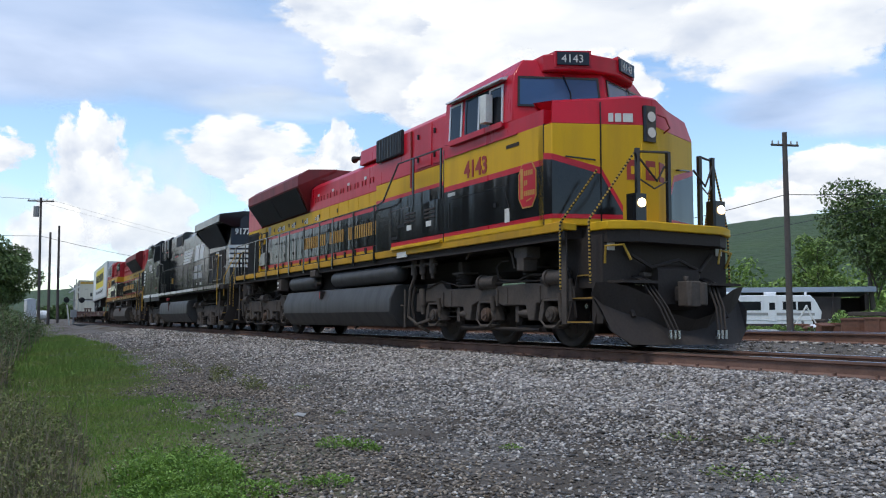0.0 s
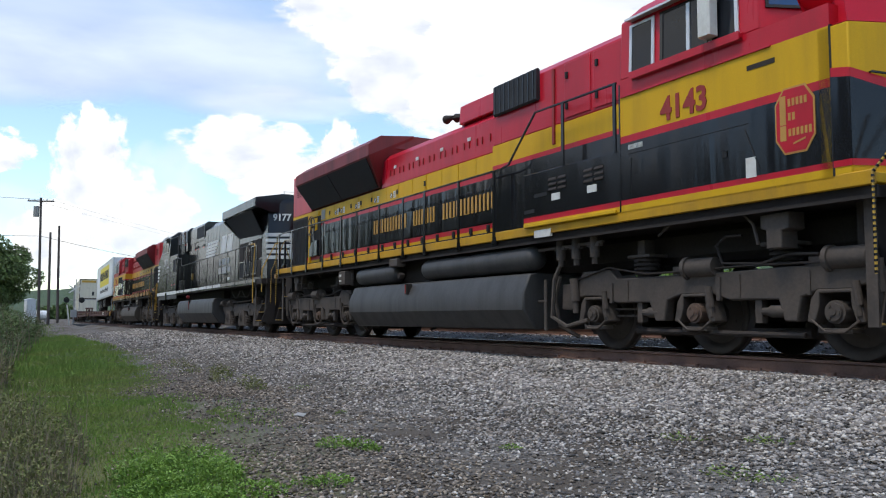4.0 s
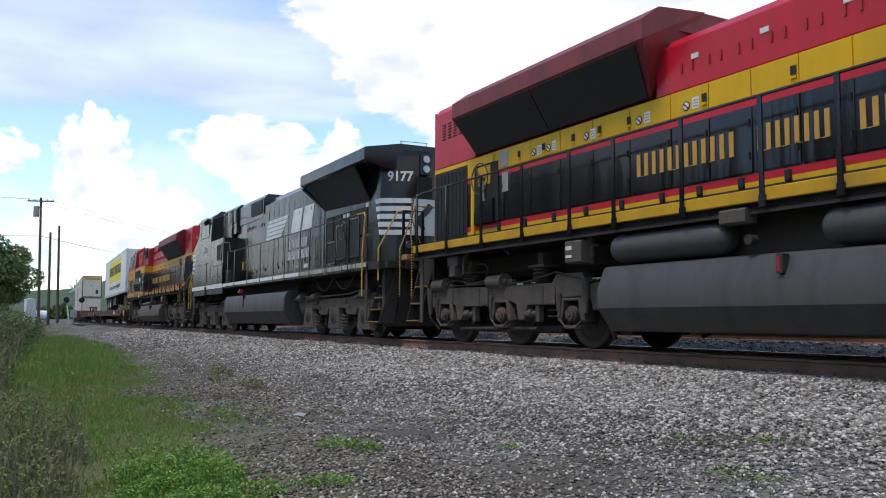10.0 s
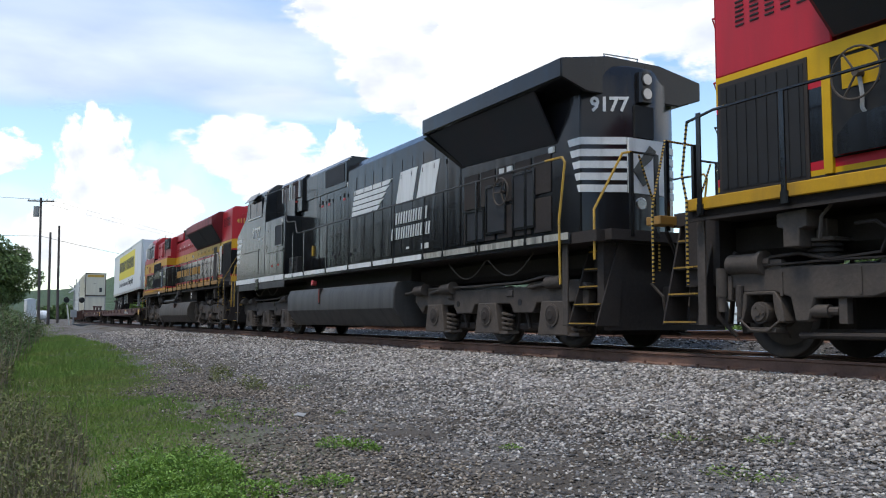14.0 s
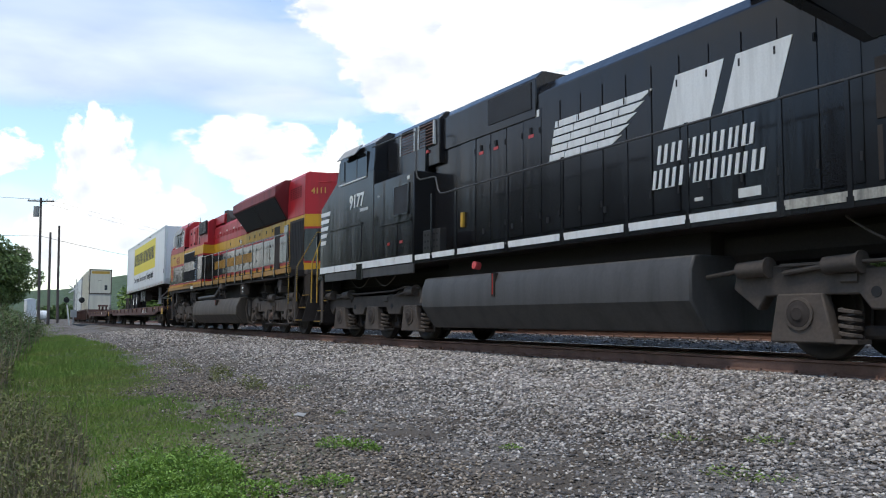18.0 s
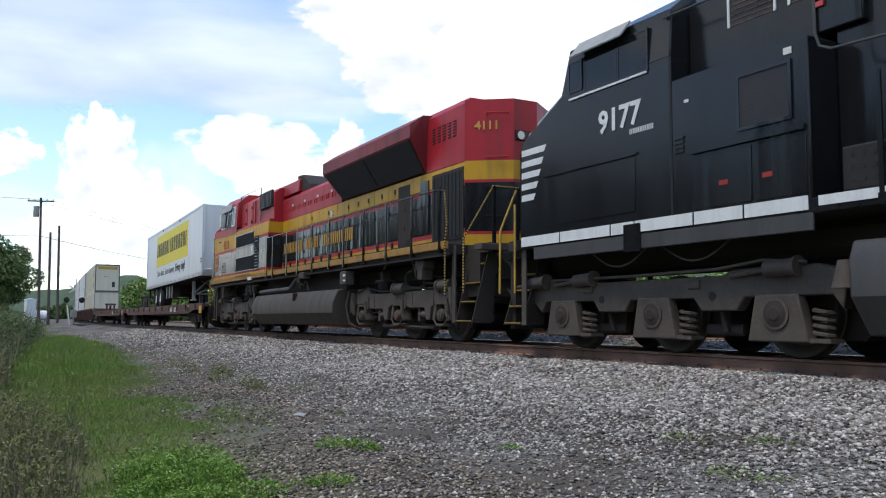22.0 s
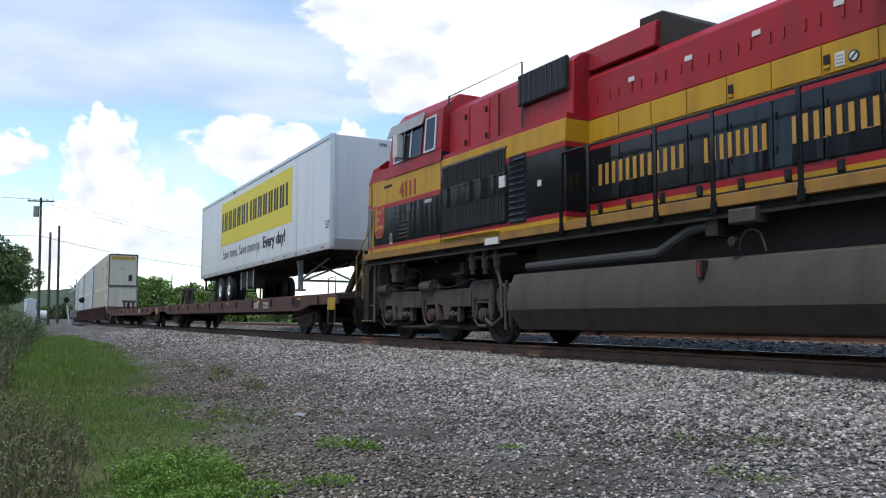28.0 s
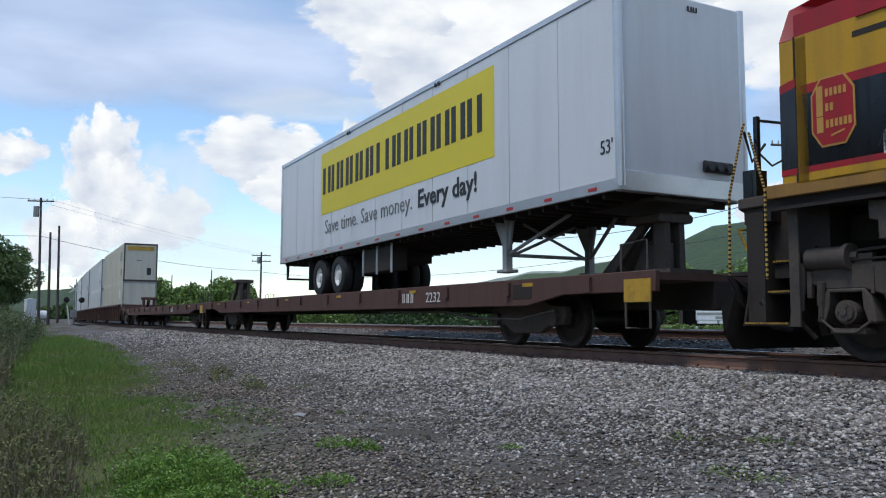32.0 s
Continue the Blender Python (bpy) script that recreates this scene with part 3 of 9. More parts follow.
        for a in (-2.07, 0.0, 2.07):
            part("journal_link", Shape().tube([(X(a - 0.3), sg * 1.2, 0.46), (X(a - 0.12), sg * 1.21, 0.33), (X(a + 0.12), sg * 1.21, 0.33), (X(a + 0.3), sg * 1.2, 0.46)], 0.016), GREASE, truck, smooth=True)
            part("journal_damper", Shape().cyl((X(a + 0.3), sg * 1.2, 0.5), (X(a + 0.27), sg * 1.22, 0.86), 0.032, 10).cyl((X(a + 0.3), sg * 1.2, 0.62), (X(a + 0.27), sg * 1.22, 0.88), 0.045, 10), GREASE, truck, smooth=True)
            part("frame_bracket", bx(Shape(), a + 0.4, a + 0.46, sg * 1.19 - 0.03, sg * 1.19 + 0.03, 0.7, 1.0), GREASE, truck, bevel=0.006)
            part("brake_shoe", Shape().extrude([(X(a + 0.5), 0.3), (X(a + 0.6), 0.28), (X(a + 0.66), 0.5), (X(a + 0.62), 0.72), (X(a + 0.54), 0.7), (X(a + 0.57), 0.5)], 1, sg * 0.7, sg * 0.8), DARK, truck)
        part("brake_beam", Shape().cyl((X(-1.0), sg * 1.08, 0.3), (X(1.6), sg * 1.08, 0.28), 0.035, 8), DARK, truck)
        for a in (-1.3, 0.75, 1.75):
            part("frame_rib", bx(Shape(), a - 0.02, a + 0.02, sg * 1.19 - 0.015, sg * 1.19 + 0.015, 0.74, 1.02), GREASE, truck)
        part("air_pipe", Shape().tube([(X(-2.6), sg * 1.2, 1.05), (X(-1.7), sg * 1.21, 1.23), (X(-0.9), sg * 1.21, 1.1), (X(-0.2), sg * 1.21, 1.1), (X(0.9), sg * 1.2, 1.12), (X(2.3), sg * 1.2, 1.1)], 0.014), DARK, truck, smooth=True)
        part("sand_pipe", Shape().tube([(X(-2.9), sg * 1.2, 1.15), (X(-3.02), sg * 1.22, 0.8), (X(-2.98), sg * 1.15, 0.35), (X(-2.8), sg * 0.9, 0.18)], 0.035), GREASE, truck, smooth=True)
        bm_ = bx(Shape(), -1.85, -1.2, sg * 1.0 - 0.03, sg * 1.0 + 0.03, 0.5, 0.53)
        bx(bm_, -1.85, -1.2, sg * 1.0 - 0.03, sg * 1.0 + 0.03, 0.6, 0.63)
        part("tie_bar", bm_, GREASE, truck)
        for a in (-2.47, 2.62):
            part("damper", Shape().cyl((X(a), sg * 1.22, 0.56), (X(a - 0.02), sg * 1.24, 1.08), 0.05, 12).cyl((X(a), sg * 1.22, 0.75), (X(a - 0.02), sg * 1.24, 1.1), 0.072, 12), GREASE, truck, smooth=True)
        part("sand_hose", Shape().tube([(X(2.45), sg * 1.15, 1.3), (X(2.7), sg * 1.2, 0.9), (X(2.72), sg * 1.18, 0.5), (X(2.55), sg * 1.05, 0.25)], 0.03), DARK, truck, smooth=True)
        part("air_hose", Shape().tube([(X(1.9), sg * 1.2, 1.2), (X(1.5), sg * 1.2, 1.22), (X(1.1), sg * 1.2, 1.13), (X(0.5), sg * 1.2, 1.17), (X(0.4), sg * 1.2, 1.4), (X(0.55), sg * 1.2, 1.5), (X(0.8), sg * 1.18, 1.5)], 0.02), DARK, truck, smooth=True)
        part("air_hose", Shape().tube([(X(1.15), sg * 1.3, 1.35), (X(1.1), sg * 1.32, 1.6), (X(0.9), sg * 1.33, 1.78), (X(0.3), sg * 1.34, 1.8), (X(-0.2), sg * 1.33, 1.78), (X(-0.5), sg * 1.32, 1.6)], 0.022), GREASE, truck, smooth=True)
    return truck


def coupler(loco, x, f, name="coupler"):
    s = Shape().box(min(x, x - f * 0.8), max(x, x - f * 0.8), -0.09, 0.09, 0.72, 0.98, 0.03)
    s.box(min(x, x + f * 0.28), max(x, x + f * 0.28), -0.17, 0.12, 0.66, 1.04, 0.05)
    s.cyl((x + f * 0.2, 0.13, 0.68), (x + f * 0.2, 0.13, 1.02), 0.11, 12)
    s.cyl((x + f * 0.05, 0.0, 1.04), (x + f * 0.05, 0.0, 1.12), 0.04, 8)
    return part(name, s, GREASE, loco, "grimy cast steel knuckle coupler", bevel=0.015)


def step_stair(loco, x0, x1, top, treads, edge, side=GREASE, y=1.33, inner=1, slope=0.1):
    """Corner stairs on both sides of the locomotive: treads that step inwards as they rise, side plates and an outer panel on the inner end."""
    lo, hi = min(x0, x1), max(x0, x1)
    n = len(treads)
    for sg in (-1, 1):
        pl = [(sg * y, treads[0] - 0.04), (sg * (y - slope * (n - 1)), treads[-1]), (sg * (y - slope * n), top), (sg * (y - 0.62), top), (sg * (y - 0.42), treads[0] - 0.04)]
        for a in (lo - 0.03, hi):
            part("step_side", Shape().extrude(pl, 0, a, a + 0.03), side, loco, bevel=0.006)
        a, b = (hi + 0.03, hi + 0.16) if inner > 0 else (lo - 0.16, lo - 0.03)
        part("step_panel", Shape().box(a, b, min(sg * y, sg * (y - 0.03)), max(sg * y, sg * (y - 0.03)), treads[0] - 0.04, top), GREASE, loco, bevel=0.006)
        part("step_back", Shape().box(lo, hi, sg * (y - 0.5) - 0.015, sg * (y - 0.5) + 0.015, treads[0] - 0.02, top), side, loco)
        for k, z in enumerate(treads):
            yo = y - slope * k
            t = Shape().box(lo, hi, min(sg * (yo - 0.24), sg * yo), max(sg * (yo - 0.24), sg * yo), z - 0.03, z)
            tread = part("tread", t, DARK, loco)
            e = Shape()
            for q in range(14):
                xa = lo + 0.006 + (hi - lo - 0.012) * q / 14
                e.box(xa, xa + (hi - lo) / 14 - (0.012 if q < 13 else 0.014), sg * yo - 0.012, sg * yo + 0.012, z - 0.012, z + 0.01)
            e.box(lo + 0.006, hi - 0.006, sg * yo - 0.008, sg * yo + 0.008, z - 0.012, z - 0.002)
            part("tread_edge", e, TREAD_EDGE, tread, "dull yellow serrated tread edge")


def candy_rail(loco, pts, r=0.016, name="grab_rail", band=0.055, a=None, b=None):
    """A grab rail wound with dark and yellow bands."""
    pts = [Vector(p) for p in pts]
    s = Shape().tube(pts, r)
    rail = part(name, s, a or HANDRAIL_Y, loco, "yellow grab rail with dark bands", smooth=True)
    d = Shape()
    for p, q in zip(pts, pts[1:]):
        n = int((q - p).length / band)
        for k in range(n):
            u = p.lerp(q, (k + 0.15) / max(n, 1))
            v = p.lerp(q, (k + 0.6) / max(n, 1))
            d.cyl(u, v, r * 1.12, 6)
    if d.v:
        tagged(part("dark_band", d, b or BLACK, rail), "dark bands wound round the rail", kind="stuff")
    return rail


def bars(name, cells, h, x, z, y, material, parent, label, gap=0.35, lean=0.0):
    """A row of plain upright strokes, two to a letter and each letter a piece, for a name that is not lettered; cells: letter widths, 0 for a space. Left to right from x."""
    total, made = 0.0, []
    for w in cells:
        if w:
            b = w * (1 - gap)
            st = min(b * 0.32, h * 0.3)
            sh = Shape()
            for o in (0.0, b - st):
                sh.extrude([(x + total + o, z), (x + total + o + st, z), (x + total + o + st + lean * h, z + h), (x + total + o + lean * h, z + h)], 1, y - 0.004, y + 0.01)
            sh.box(x + total, x + total + b, y + 0.008, y + 0.012, z, z + 0.01)
            made.append(part(name, sh, material, parent, label, flip=1))
        total += w if w else h * 0.55
    return made


# ---- the two red, yellow and black locomotives ----
MESH_SCREEN = material("dark_screen", (0.02, 0.02, 0.022), 0.7, vary=0.5, grain=90, coarse=2, bump=0.5)
RADIATOR = material("radiator_core", (0.018, 0.016, 0.017), 0.75, vary=0.4, grain=120, coarse=1.2, bump=0.4, dirt=(0.05, 0.03, 0.028), dirt_amount=0.5)
DULLYELLOW = material("dirty_orange_yellow_paint", (0.33, 0.165, 0.03), 0.5, vary=0.15, grain=40, coarse=1.2, bump=0.05, dirt=(0.16, 0.09, 0.03), dirt_amount=0.8, streak=True)
SILLYELLOW = material("weathered_sill_yellow", (0.52, 0.28, 0.014), 0.5, vary=0.12, grain=40, coarse=0.7, bump=0.04, dirt=(0.27, 0.15, 0.03), dirt_amount=0.8, streak=True, spec=0.25)
DUSTYRED = material("dusty_red_paint", (0.37, 0.016, 0.024), 0.42, vary=0.15, grain=40, coarse=0.9, bump=0.04, dirt=(0.12, 0.03, 0.028), dirt_amount=0.7, streak=True, spec=0.3)
DUSTYYELLOW = material("dusty_yellow_paint", (0.52, 0.28, 0.016), 0.45, vary=0.12, grain=40, coarse=0.9, bump=0.04, dirt=(0.24, 0.14, 0.03), dirt_amount=0.7, streak=True, spec=0.3)
DUSTYTANK = material("dusty_brown_tank", (0.07, 0.056, 0.044), 0.6, vary=0.2, grain=20, coarse=1.1, bump=0.1, dirt=(0.035, 0.03, 0.026), dirt_amount=0.7, streak=True, spec=0.3)
GREY = material("faded_grey_sheet", (0.30, 0.30, 0.29), 0.7, vary=0.15, grain=20, coarse=2, bump=0.1, dirt=(0.14, 0.13, 0.12), dirt_amount=0.5)
SIGN_BLACK = material("sign_black", (0.03, 0.03, 0.03), 0.6, bump=0.0)
ALUFRAME = material("bare_aluminium_frame", (0.62, 0.62, 0.62), 0.4, metal=0.3, vary=0.1, grain=40, bump=0.03)
GOLD = material("gold_lettering", (0.50, 0.26, 0.05), 0.5, vary=0.12, grain=40, coarse=3, bump=0.02)
DECAL = material("white_decal", (0.66, 0.65, 0.6), 0.6, vary=0.1, grain=40, coarse=4, bump=0.0, dirt=(0.4, 0.35, 0.3), dirt_amount=0.5)
DEEPRED = material("deep_red_lettering", (0.30, 0.02, 0.015), 0.5, vary=0.1, bump=0.02)
SOOT = material("sooty_red_paint", (0.20, 0.022, 0.024), 0.55, vary=0.2, grain=40, coarse=0.9, bump=0.05, dirt=(0.06, 0.02, 0.02), dirt_amount=0.8, streak=True)


def banded(loco, names, bounds, x0, x1, y, skip=()):
    """A wall in painted bands: names of (part, material) from below, bounds the heights between them."""
    for (n, m), a, b in zip(names, bounds, bounds[1:]):
        part(n, Shape().box(x0, x1, -y, y, a, b), m, loco)


def louvre(loco, x0, x1, z0, z1, n, y, mat=VOID, name="louvre"):
    s = Shape()
    h = (z1 - z0) / n
    for k in range(n):
        z = z0 + k * h
        s.extrude([(-y, z), (-y - 0.022, z + h * 0.1), (-y, z + h * 0.62)], 0, x0, x1)
    return part(name, s, mat, loco)


def red_locomotive(name, label, number, side):
    """Six-axle wide-cab diesel; x towards its cab. side 'tanks': the side with air tanks and raised walkway;
    'vents': the side with the big equipment cabinet."""
    loco = thing(name, label, "locomotive", "locomotives of the train")
    S = lambda *a, **k: Shape().box(*a, **k)
    paint_red, paint_yellow = (RED, YELLOW) if side == "tanks" else (DUSTYRED, DUSTYYELLOW)
    # frame
    part("underframe", S(-10.6, 10.4, -0.75, 0.75, 1.25, 1.74, c=0.1), DARK, loco)
    part("deck", S(-9.95, 9.75, -1.48, 1.48, 1.74, 1.93), DARK, loco)
    part("end_deck", S(-10.75, -9.95, -1.0, 1.0, 1.74, 1.92), DARK, loco)
    part("end_deck", S(9.75, 10.4, -1.0, 1.0, 1.74, 1.92), DARK, loco)
    for sg in (-1, 1):
        s = Shape().box(-10.0, 9.9, sg * 1.5 - 0.03, sg * 1.5 + 0.03, 1.83, 1.985)
        part("side_sill", s, SILLYELLOW if side == "tanks" else DULLYELLOW, loco, "yellow painted side sill", bevel=0.012)
        part("sill_web", Shape().box(-10.0, 9.9, sg * 1.46 - 0.02, sg * 1.46 + 0.02, 1.7, 1.83), DARK, loco)
    # long hood in bands
    H = 1.05
    # lowest band: shadow at the walkway edge, painted as a dark strip
    banded(loco, [("hood_foot", DARK), ("hood_base", paint_yellow), ("hood_lower_line", paint_red), ("hood_side", BLACK), ("hood_upper_line", paint_red), ("hood_stripe", paint_yellow)],
           [1.93, 2.105, 2.17, 2.27, 3.13, 3.24, 3.61], -9.9, 2.35, H)
    part("hood_top", Shape().extrude([(-H, 3.61), (-H, 4.28), (-H + 0.14, 4.42), (H - 0.14, 4.42), (H, 4.28), (H, 3.61)], 0, -3.2, 2.35), paint_red, loco, bevel=0.02)
    part("hood_end_block", Shape().extrude([(-H, 3.61), (-H, 4.8), (-H + 0.12, 4.94), (H - 0.12, 4.94), (H, 4.8), (H, 3.61)], 0, -9.9, -8.2), paint_red, loco, bevel=0.02)
    part("radiator_core_block", S(-8.3, -3.2, -0.95, 0.95, 3.61, 4.6), SOOT, loco)
    # tapered hood end
    for n, m, a, b in [("end_base", paint_yellow, 1.93, 2.14), ("end_line", paint_red, 2.14, 2.2), ("end_lower", BLACK, 2.2, 3.18), ("end_upper_line", paint_red, 3.18, 3.24), ("end_stripe", paint_yellow, 3.24, 3.62), ("end_upper", paint_red, 3.62, 4.86)]:
        pl = [(-9.9, -H), (-10.5, -0.28), (-10.5, 0.28), (-9.9, H)]
        part(n, Shape().extrude(pl, 2, a, b), m, loco)
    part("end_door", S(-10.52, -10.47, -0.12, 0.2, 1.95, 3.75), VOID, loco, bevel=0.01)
    part("end_light_housing", S(-10.53, -10.46, -0.24, 0.24, 4.01, 4.23, c=0.04), BLACK, loco)
    for yy in (-0.13, 0.13):
        lens = part("end_light", Shape().cyl((-10.52, yy, 4.12), (-10.55, yy, 4.12), 0.082, 18), LENS, loco, "round headlight lens", smooth=True)
        part("light_rim", Shape().cyl((-10.52, yy, 4.12), (-10.545, yy, 4.12), 0.098, 18), BLACK, lens)
    for z, m in ((2.5, BLACK), (3.06, BLACK), (3.68, paint_red), (4.58, paint_red)):
        r = Shape().tube([(-10.16, -0.7, z), (-10.22, -0.74, z), (-10.48, -0.4, z), (-10.42, -0.36, z)], 0.013)
        part("ladder_rung", r, m, loco)
    # radiator wings
    for sg in (-1, 1):
        w = Shape().loft([[(x_ + d0, sg * H, 3.66), (x_ + d1, sg * 1.52, 4.36), (x_ + d1, sg * 1.52, 4.64), (x_ + d1, sg * 1.2, 4.87), (x_ + d1, sg * 0.3, 4.95)]
                          for x_, d0, d1 in ((-8.33, 0.15, 0.0), (-7.9, 0.0, 0.0), (-3.5, 0.0, 0.0), (-2.95, -0.35, 0.0))])
        wing = part("radiator_wing", w, SOOT, loco, "sooty red flared radiator wing")
        g = Shape()
        e = Vector((0, sg * 0.47, 0.7)).normalized()
        nrm = Vector((0, sg * 0.83, -0.558))
        for k in range(2):
            a = Vector((0, sg * H, 3.66)) + nrm * 0.008
            xa, xb = (-8.26, -5.75) if k == 0 else (-5.7, -3.35)
            lean = 0.0
            lean2 = 0.22 if k else 0.0
            q = [Vector((xa + (0.13 if k == 0 else 0), 0, 0)) + a + e * 0.02, Vector((xb, 0, 0)) + a + e * 0.02, Vector((xb + lean2, 0, 0)) + a + e * 0.8, Vector((xa - lean, 0, 0)) + a + e * 0.8]
            g.loft([q, [p + nrm * 0.02 for p in q]])
        part("radiator_screen", g, RADIATOR, wing, "dark radiator screen under the wing")
    part("radiator_roof", Shape().extrude([(-1.2, 4.86), (-0.3, 4.945), (0.3, 4.945), (1.2, 4.86), (1.2, 4.6), (-1.2, 4.6)], 0, -8.3, -2.98), SOOT, loco)
    for k in range(3):
        f = Shape().cyl((-7.4 + k * 1.75, 0, 4.94), (-7.4 + k * 1.75, 0, 4.99), 0.68, 24)
        part("radiator_fan", f, DARK, loco, smooth=True)
    # roof gear
    part("brake_hatch", Shape().extrude([(-1.03, 4.42), (-1.0, 4.8), (-0.85, 4.86), (0.85, 4.86), (1.0, 4.8), (1.03, 4.42)], 0, 0.55, 2.4), paint_red, loco, bevel=0.02)
    if side == "vents":
        part("exhaust_housing", Shape().extrude([(-0.2, 4.4), (-0.15, 4.58), (0.5, 4.95), (0.98, 4.97), (0.98, 4.4)], 1, -0.92, 0.92), DARK, loco, "soot-blackened exhaust housing", bevel=0.02)
    part("exhaust_stack", Shape().box(-1.2, -0.5, -0.3, 0.3, 4.4, 4.62, 0.05), DARK, loco)
    hx = 0.0 if side == "tanks" else -2.45
    horn = part("horn_bracket", Shape().cyl((hx - 0.1, -0.55, 4.4), (hx - 0.1, -0.55, 4.75), 0.025, 8).cyl((hx - 0.3, -0.7, 4.78), (hx + 0.45, -0.45, 4.78), 0.03, 8), DARK, loco)
    for xx, yy, f in ((-0.25, -0.72, -1), (0.0, -0.6, -1), (0.25, -0.52, 1), (0.05, -0.45, -1)):
        part("horn_bell", Shape().cyl((hx + xx, yy, 4.8), (hx + xx + f * 0.3, yy, 4.8), 0.035, 12, 0.1), DARK, horn, smooth=True)
    for xa, xb in ((-9.4, -8.9), (-9.0, -8.8)):
        part("lifting_bail", Shape().tube([(xa, -0.4, 4.93), (xa, -0.4, 5.02), (xa, 0.4, 5.02), (xa, 0.4, 4.93)], 0.02), paint_red, loco)
    # hood doors with seams, latches and grab irons
    rnd = random.Random(12)
    xs_door = [-8.0, -7.15, -6.3, -5.45, -4.6, -3.75, -2.9, -2.2, -1.5, -0.8, -0.1, 0.6, 1.3, 1.95]
    for sg in (-1, 1):
        for a, b in zip(xs_door, xs_door[1:]):
            o = [H + 0.012 + rnd.uniform(0, 0.012) for _ in range(4)]
            d = Shape().loft([[(a + 0.012, sg * (H - 0.01), 2.29), (b - 0.012, sg * (H - 0.01), 2.29), (b - 0.012, sg * (H - 0.01), 3.12), (a + 0.012, sg * (H - 0.01), 3.12)],
                              [(a + 0.012, sg * o[0], 2.29), (b - 0.012, sg * o[1], 2.29), (b - 0.012, sg * o[2], 3.12), (a + 0.012, sg * o[3], 3.12)]])
            door = part("hood_door", d, BLACK, loco, bevel=0.006)
            part("door_stripe", Shape().box(a + 0.012, b - 0.012, sg * H, sg * (H + 0.018), 3.255, 3.6), paint_yellow, door)
            for zz in (2.5, 2.92):
                part("latch", Shape().box(b - 0.06, b - 0.04, sg * (H + 0.01), sg * (H + 0.035), zz - 0.045, zz + 0.045), VOID, door)
            part("hinge", Shape().box(b - 0.22, b - 0.17, sg * H, sg * (H + 0.035), 2.12, 2.24, 0.01).box(b - 0.24, b - 0.15, sg * H, sg * (H + 0.02), 2.1, 2.14), VOID, door)
        for k in range(10):
            xx = -2.7 + k * 0.5
            for d in (0.0, 0.2):
                part("filter_latch", Shape().box(xx + d, xx + d + 0.03, sg * H, sg * (H + 0.02), 3.85, 3.99), DEEPRED, loco)
        for k in range(4):
            xx = -2.5 + k * 1.15
            part("placard", Shape().box(xx, xx + 0.13, sg * H, sg * (H + 0.012), 4.0, 4.07), DECAL, loco, "small white notice plate")
        for xx in (-6.21, -5.78, -4.76, -3.54, -2.6) if side == "tanks" else (-2.6,):
            sign = part("warning_sign", Shape().cyl((xx, sg * H, 3.37), (xx, sg * (H + 0.024), 3.37), 0.068, 18), SIGN_BLACK, loco, "round warning sign, dark ring on white")
            part("sign_face", Shape().cyl((xx, sg * H, 3.37), (xx, sg * (H + 0.027), 3.37), 0.05, 18), DECAL, sign)
            part("sign_slash", Shape().extrude([(xx - 0.05, 3.4), (xx - 0.035, 3.415), (xx + 0.05, 3.34), (xx + 0.035, 3.325)], 1, sg * (H + 0.02), sg * (H + 0.03)), SIGN_BLACK, sign)
            plate = part("placard", Shape().box(xx + 0.11, xx + 0.23, sg * H, sg * (H + 0.024), 3.3, 3.46), DECAL, loco, "small white notice plate")
            for zz in (3.33, 3.37, 3.41):
                part("notice_print", Shape().box(xx + 0.125, xx + 0.215, sg * H, sg * (H + 0.027), zz, zz + 0.014), GREY, plate)
        for xx in (-6.69, -5.94, -5.12, -4.46, -3.78, -2.3, -0.9):
            latch = part("stripe_latch", Shape().box(xx, xx + 0.06, sg * H, sg * (H + 0.03), 3.36, 3.47, 0.01), VOID, loco, "dark door latch in the stripe")
            part("latch_grip", Shape().box(xx - 0.01, xx + 0.07, sg * H, sg * (H + 0.04), 3.31, 3.345), paint_yellow, latch)
        if side == "vents":
            part("dark_door", Shape().box(-7.46, -6.83, sg * H, sg * (H + 0.022), 2.06, 3.5), DARK, loco, "grimy dark door in the hood side", bevel=0.006)
        # rear grille
        part("intake_frame", Shape().box(-9.86, -8.52, sg * H, sg * (H + 0.015), 2.08, 3.52), DARK, loco)
        # no opening behind the bars: its darkness is painted on this sheet
        g = part("intake_grille", Shape().box(-9.81, -8.57, sg * (H + 0.01), sg * (H + 0.022), 2.12, 3.46), VOID, loco, "air intake grille, its dark opening painted near-black")
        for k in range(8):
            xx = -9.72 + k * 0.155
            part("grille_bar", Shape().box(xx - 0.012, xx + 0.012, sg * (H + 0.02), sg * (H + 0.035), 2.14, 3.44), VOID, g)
        lv = Shape()
        for i in range(5):
            for j in range(6):
                xx, zz = -9.55 + i * 0.23, 4.2 + j * 0.062
                lv.box(xx, xx + 0.13, sg * H, sg * (H + 0.012), zz, zz + 0.022)
        tagged(part("louvre", lv, VOID, loco), "rows of small louvre slots", kind="stuff")
    # hand brake; its niche is a flat sheet with the shade in its colour
    if side == "tanks":
        nb = part("brake_niche", Shape().box(-8.2, -7.36, -H - 0.03, -H - 0.005, 2.28, 3.42), VOID, loco, "dark sheet painted as shade in the hand brake recess")
        part("niche_frame", Shape().box(-8.31, -8.2, -H - 0.05, -H, 2.1, 3.56).box(-8.2, -7.5, -H - 0.05, -H, 3.42, 3.56), paint_yellow, nb, "yellow frame of the brake recess")
